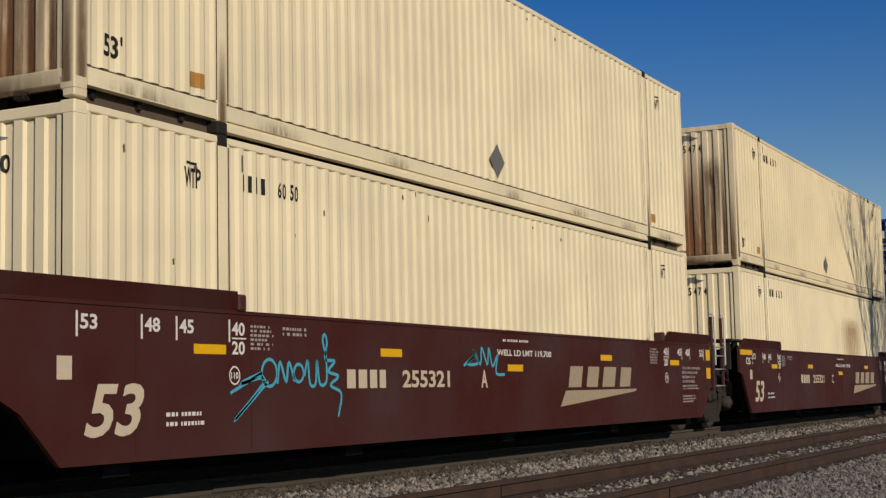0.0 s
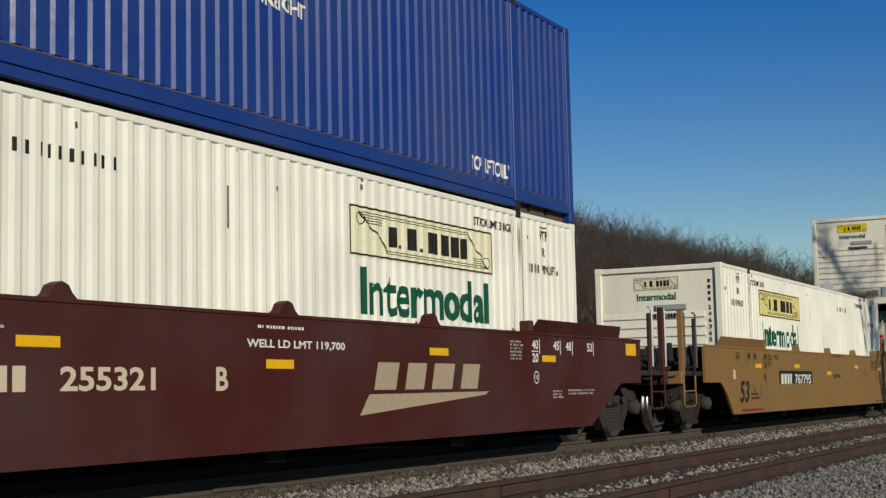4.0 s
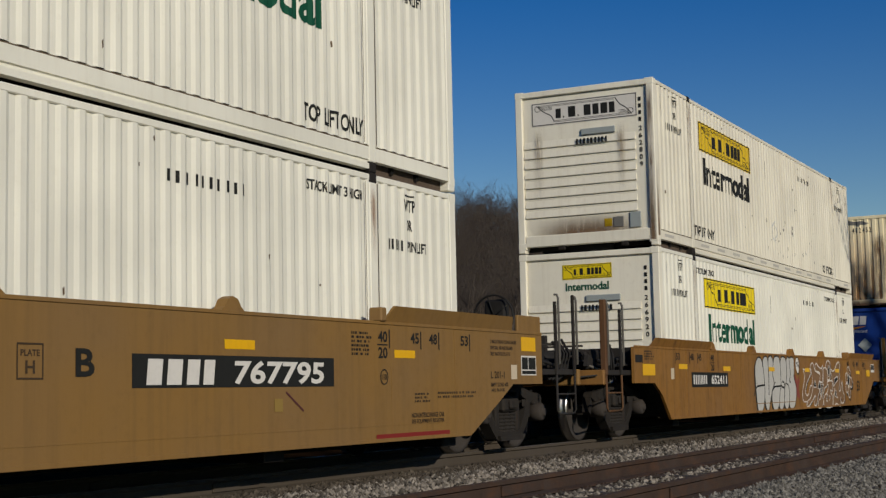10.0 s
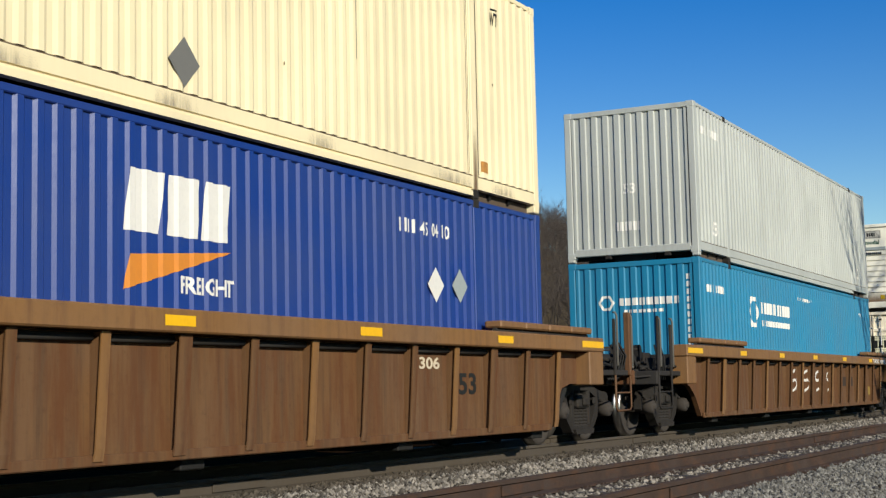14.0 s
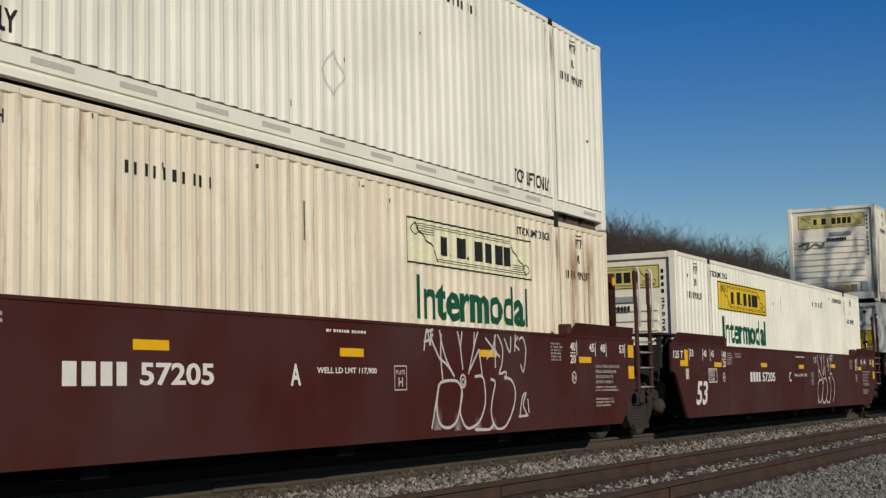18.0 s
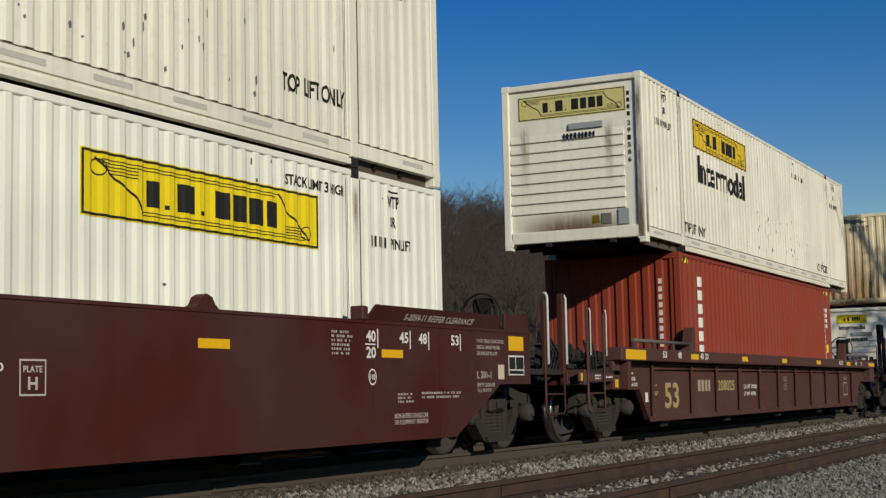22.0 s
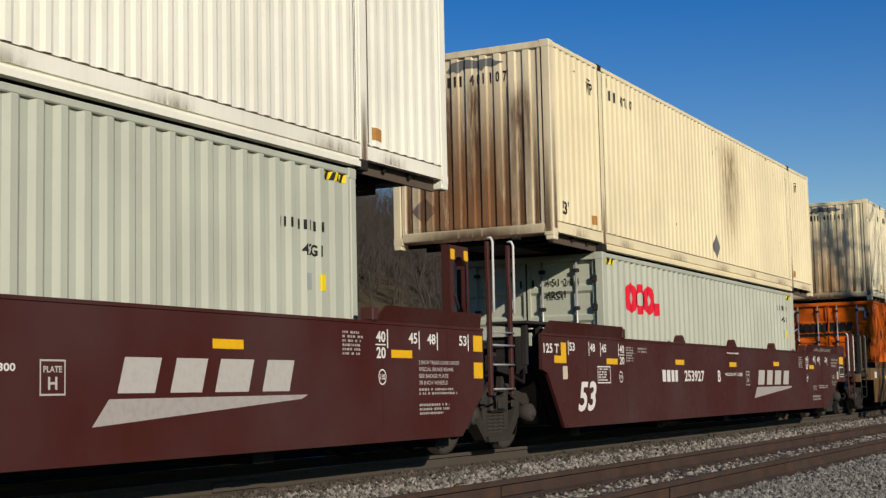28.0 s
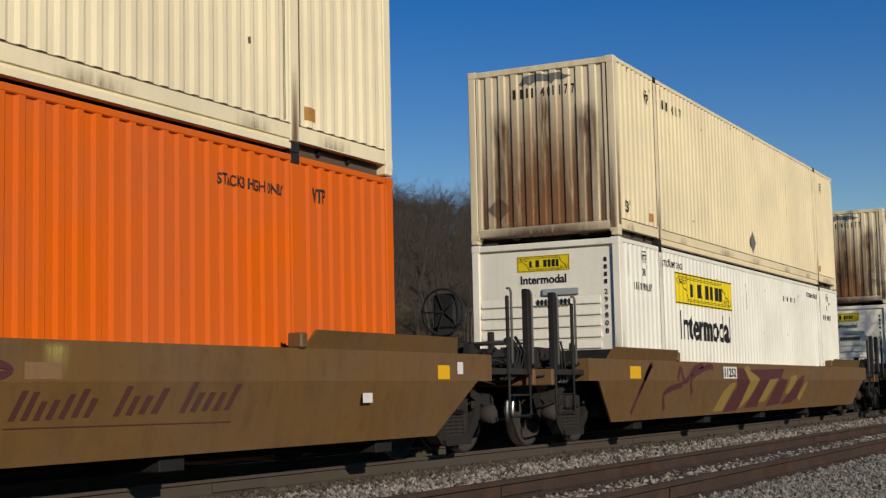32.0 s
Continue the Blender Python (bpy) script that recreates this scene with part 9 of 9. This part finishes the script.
name_block(c, [(9.90, 0.56), (12.73, 0.54), (12.73, 0.55), (9.90, 0.57)])
put_on(c, "emblem", ring(9.88, 0.99, 0.31, 0.07, 0.085 * 1.0), PLUM_SPRAY, "dark round emblem", y=NEAR - 0.004)
part("side_box", Geo().prism([(6.66, 1.19), (7.0, 0.97), (8.9, 0.97), (9.2, 1.19)], NEAR - 0.03, NEAR), DUSTY_TAN, c, "flared tan plate")
for x, w in ((4.6, 0.5), (5.3, 0.9), (10.2, 0.35), (2.6, 0.4)):
    decal("paint_run", bar(x, x + w, 0.91, 1.21), PALE_RUN, c, NEAR, None, 0.004, "pale yellow paint runs")
for x, w in ((0.6, 3.4), (8.9, 1.2)):
    decal("faded_patch", bar(x, x + w, 0.92, 1.21), BLUE_FADE, c, NEAR, None, 0.003, "greyish faded patch")
put_on(c, "reflector", joined(bar(0.1, 0.55, 0.92, 1.02), bar(3.0, 3.4, 0.92, 1.02), bar(16.9, 17.2, 0.92, 1.08)), REFLEX, "yellow reflective sheets")
put_on(c, "patch", joined(bar(2.4, 2.85, 0.92, 1.16), bar(10.3, 10.7, 0.92, 1.05)), BROWN_SPRAY, "patched paint")
put_on(c, "tag_plate", joined(bar(-1.4, -1.1, 0.95, 1.12), bar(17.4, 17.55, 0.98, 1.12), bar(15.2, 15.4, 0.68, 0.78)), CHALK, "white plates")
cream_box(S, Z1, PALE, True, "401140", end_paint=CREAM, runs=0, wash=RUST_WASH_THIN)
b = Box("freight_container", "bright orange corrugated freight container with dark slanted emblem, doors forward", S, Z0, ORANGE, "doors")
for one in split(bars(2.22, 3.98, 1.82, 2.06, 9, 0.2, 0.1, 3)):
    b.side("emblem_block", one, INK, "dark slanted emblem block")
b.side("emblem_bar", bar(2.2, 3.98, 1.70, 1.77), INK, "dark bar under an emblem")
b.side("lettering", word("STACK 3 HIGH ONLY", 2.20, 3.30, 2.45, 2.56), INK, "dark handling note")
b.side("lettering", word("STACK 3 HIGH ONLY", 12.85, 13.95, 2.45, 2.56), INK, "dark handling note")
b.side("lettering", word("WTP", 1.55, 1.80, 2.45, 2.60), INK, "dark lifting note")
b.side("lettering", word("WTP", 14.45, 14.70, 2.45, 2.60), INK, "dark lifting note")
b.side("lettering", word("53'", 1.05, 1.35, 1.82, 2.05), INK, "dark length mark")
b.side("placard", diamond(8.09, 2.04, 0.20), GREY, "grey diamond placard")
b.side("corner_mark", joined(bar(0.20, 0.52, 2.66, 2.73), bar(0.20, 0.27, 2.36, 2.66)), LIGHT_GREY, "pale corner mark")
b.side("scuff", joined(bar(7.55, 7.58, 2.1, 2.6), bar(7.66, 7.69, 1.8, 2.55)), RED_DULL)
for one in split(bars(0.42, 2.0, 2.05, 2.30, 9, 0.2, 0.1, 3)):
    b.on_end("emblem_block", one, INK, "dark slanted emblem block", deep=0.05)
b.on_end("emblem_bar", bar(0.40, 2.02, 1.93, 2.0), INK, "dark bar under an emblem", deep=0.05)
b.on_end("placard", diamond(0.45, 1.32, 0.22), LIGHT_GREY, "grey diamond placard", deep=0.03)
b.on_end("serial_print", joined(bars(0.8, 1.15, 1.22, 1.34, 4, 0.3, 0, 3), bars(0.75, 1.2, 1.05, 1.17, 6, 0.3, 0, 4)), INK, deep=0.05)
b.on_end("hinge_mark", joined(bar(0.16, 0.42, 2.62, 2.70), bar(0.16, 0.24, 2.40, 2.70), bar(2.17, 2.43, 2.62, 2.70), bar(2.35, 2.43, 2.40, 2.70)), CHALK, "white corner marks", deep=0.05)

S = 377.02
c = smooth_car(S, DUSTY_TAN, "free", "free", "dusty tan well car with plum and mustard sprayed mural", top=1.22, fold=0.90, tab_z=1.40, front_post=DARK, rear_post=DARK)
mural_field(c, MUSTARD_SPRAY, "mustard sprayed mural shape", [(4.25, 0.34), (4.72, 0.70), (5.18, 0.85), (5.51, 0.85), (4.88, 0.33)])
mural_field(c, MUSTARD_SPRAY, "mustard sprayed mural shape", [(6.02, 0.44), (6.44, 0.88), (6.01, 1.13), (6.30, 1.18), (7.18, 0.91), (6.63, 0.56), (6.00, 0.35)])
mural_field(c, MUSTARD_SPRAY, "mustard sprayed mural shape", [(7.36, 0.46), (7.82, 0.91), (8.63, 0.94), (7.88, 0.48)])
mural_field(c, MUSTARD_SPRAY, "mustard sprayed mural shape", [(9.41, 0.63), (9.76, 0.98), (10.36, 1.01), (9.83, 0.59)])
mural_field(c, MUSTARD_SPRAY, "mustard sprayed mural shape", [(10.56, 0.52), (11.09, 0.83), (11.42, 0.87), (10.86, 0.44)])
mural_field(c, PLUM_SPRAY, "plum sprayed mural shape", [(4.88, 0.31), (5.61, 0.79), (5.33, 1.12), (6.01, 1.13), (6.44, 0.85), (6.02, 0.44), (5.77, 0.32)])
mural_field(c, PLUM_SPRAY, "plum sprayed mural shape", [(6.36, 0.36), (6.90, 0.69), (7.19, 0.94), (6.36, 1.10), (9.22, 1.14), (8.90, 0.94), (7.95, 0.91), (7.36, 0.46), (7.34, 0.37)])
mural_field(c, PLUM_SPRAY, "plum sprayed mural shape", [(7.99, 0.37), (8.76, 0.94), (9.46, 0.91), (9.08, 0.41)])
mural_field(c, PLUM_SPRAY, "plum sprayed mural shape", [(9.22, 0.39), (9.85, 0.66), (10.50, 0.94), (11.04, 1.02), (10.56, 0.52), (10.10, 0.42)])
mural_line(c, [(-0.16, 0.39), (0.24, 0.94), (0.62, 1.17)])
mural_line(c, [(0.54, 1.14), (0.20, 0.89), (0.06, 0.69)])
mural_line(c, [(1.88, 0.91), (2.05, 1.10), (2.29, 0.88), (2.87, 1.11), (3.36, 1.16)])
mural_line(c, [(2.81, 0.66), (2.66, 0.94), (3.65, 1.14), (3.95, 1.11)])
mural_line(c, [(1.44, 0.41), (1.31, 0.70), (2.19, 0.83)])
put_on(c, "name_panel", bar(4.85, 5.75, 0.93, 1.15), CHALK, "white number panel", y=NEAR - 0.006)
put_on(c, "lettering", word("11252", 4.92, 5.68, 0.96, 1.12), INK, "black car number", y=NEAR - 0.010)
put_on(c, "reflector", bar(-0.2, 0.3, 0.93, 1.12), REFLEX, "yellow reflective sheet")
cream_box(S, Z1, CREAM, True, "401177")
white_box(S, Z0, WHITE, "panels", SIGN, 2.80, True, serial=16, end_board=True, end_word=True, word_paint=INK)

S = 400.42
c = smooth_car(S, DUSTY_TAN, "free", "free", "dusty tan well car with a folded side", top=1.22, fold=0.90, tab_z=1.40, front_post=DARK)
cream_box(S, Z1, CREAM, True, "401177")
white_box(S, Z0, WHITE, "panels", SIGN, 2.80, True, serial=17, end_board=True, end_word=True)


def motions():
    end = 32.0
    times_ = [0.0, 0.1, 0.5] + [float(t) for t in range(1, 28)] + [27.3, 27.4, 27.5, 27.6] + [float(t) for t in range(28, 32)] + [31.5, 31.9, end]

    def gone(t):
        # the train checks for a moment as its slack runs in
        return SPEED * t - float(np.interp(t, (27.0, 27.4, 27.5), (0.0, 0.12, 0.38)))
    for ob, s, y, z in MOVERS:
        walk(ob, [(t, pose(s - gone(t), y, z)) for t in times_])
    # wheels: alike wheelsets share one turning
    turned = {}
    for ob in WHEELSETS:
        k = tuple(round(c, 3) for c in ob.location)
        if k not in turned:
            walk(ob, [(i / FPS, pose(*k, 0, -math.degrees(gone(i / FPS) / WHEEL_R), 0)) for i in range(int(end * FPS) + 1)])
            turned[k] = ob.animation_data
        else:
            ob.rotation_mode = "QUATERNION"
            keys = ob.animation_data_create()
            keys.action = turned[k].action
            keys.action_slot = turned[k].action_slot


motions()
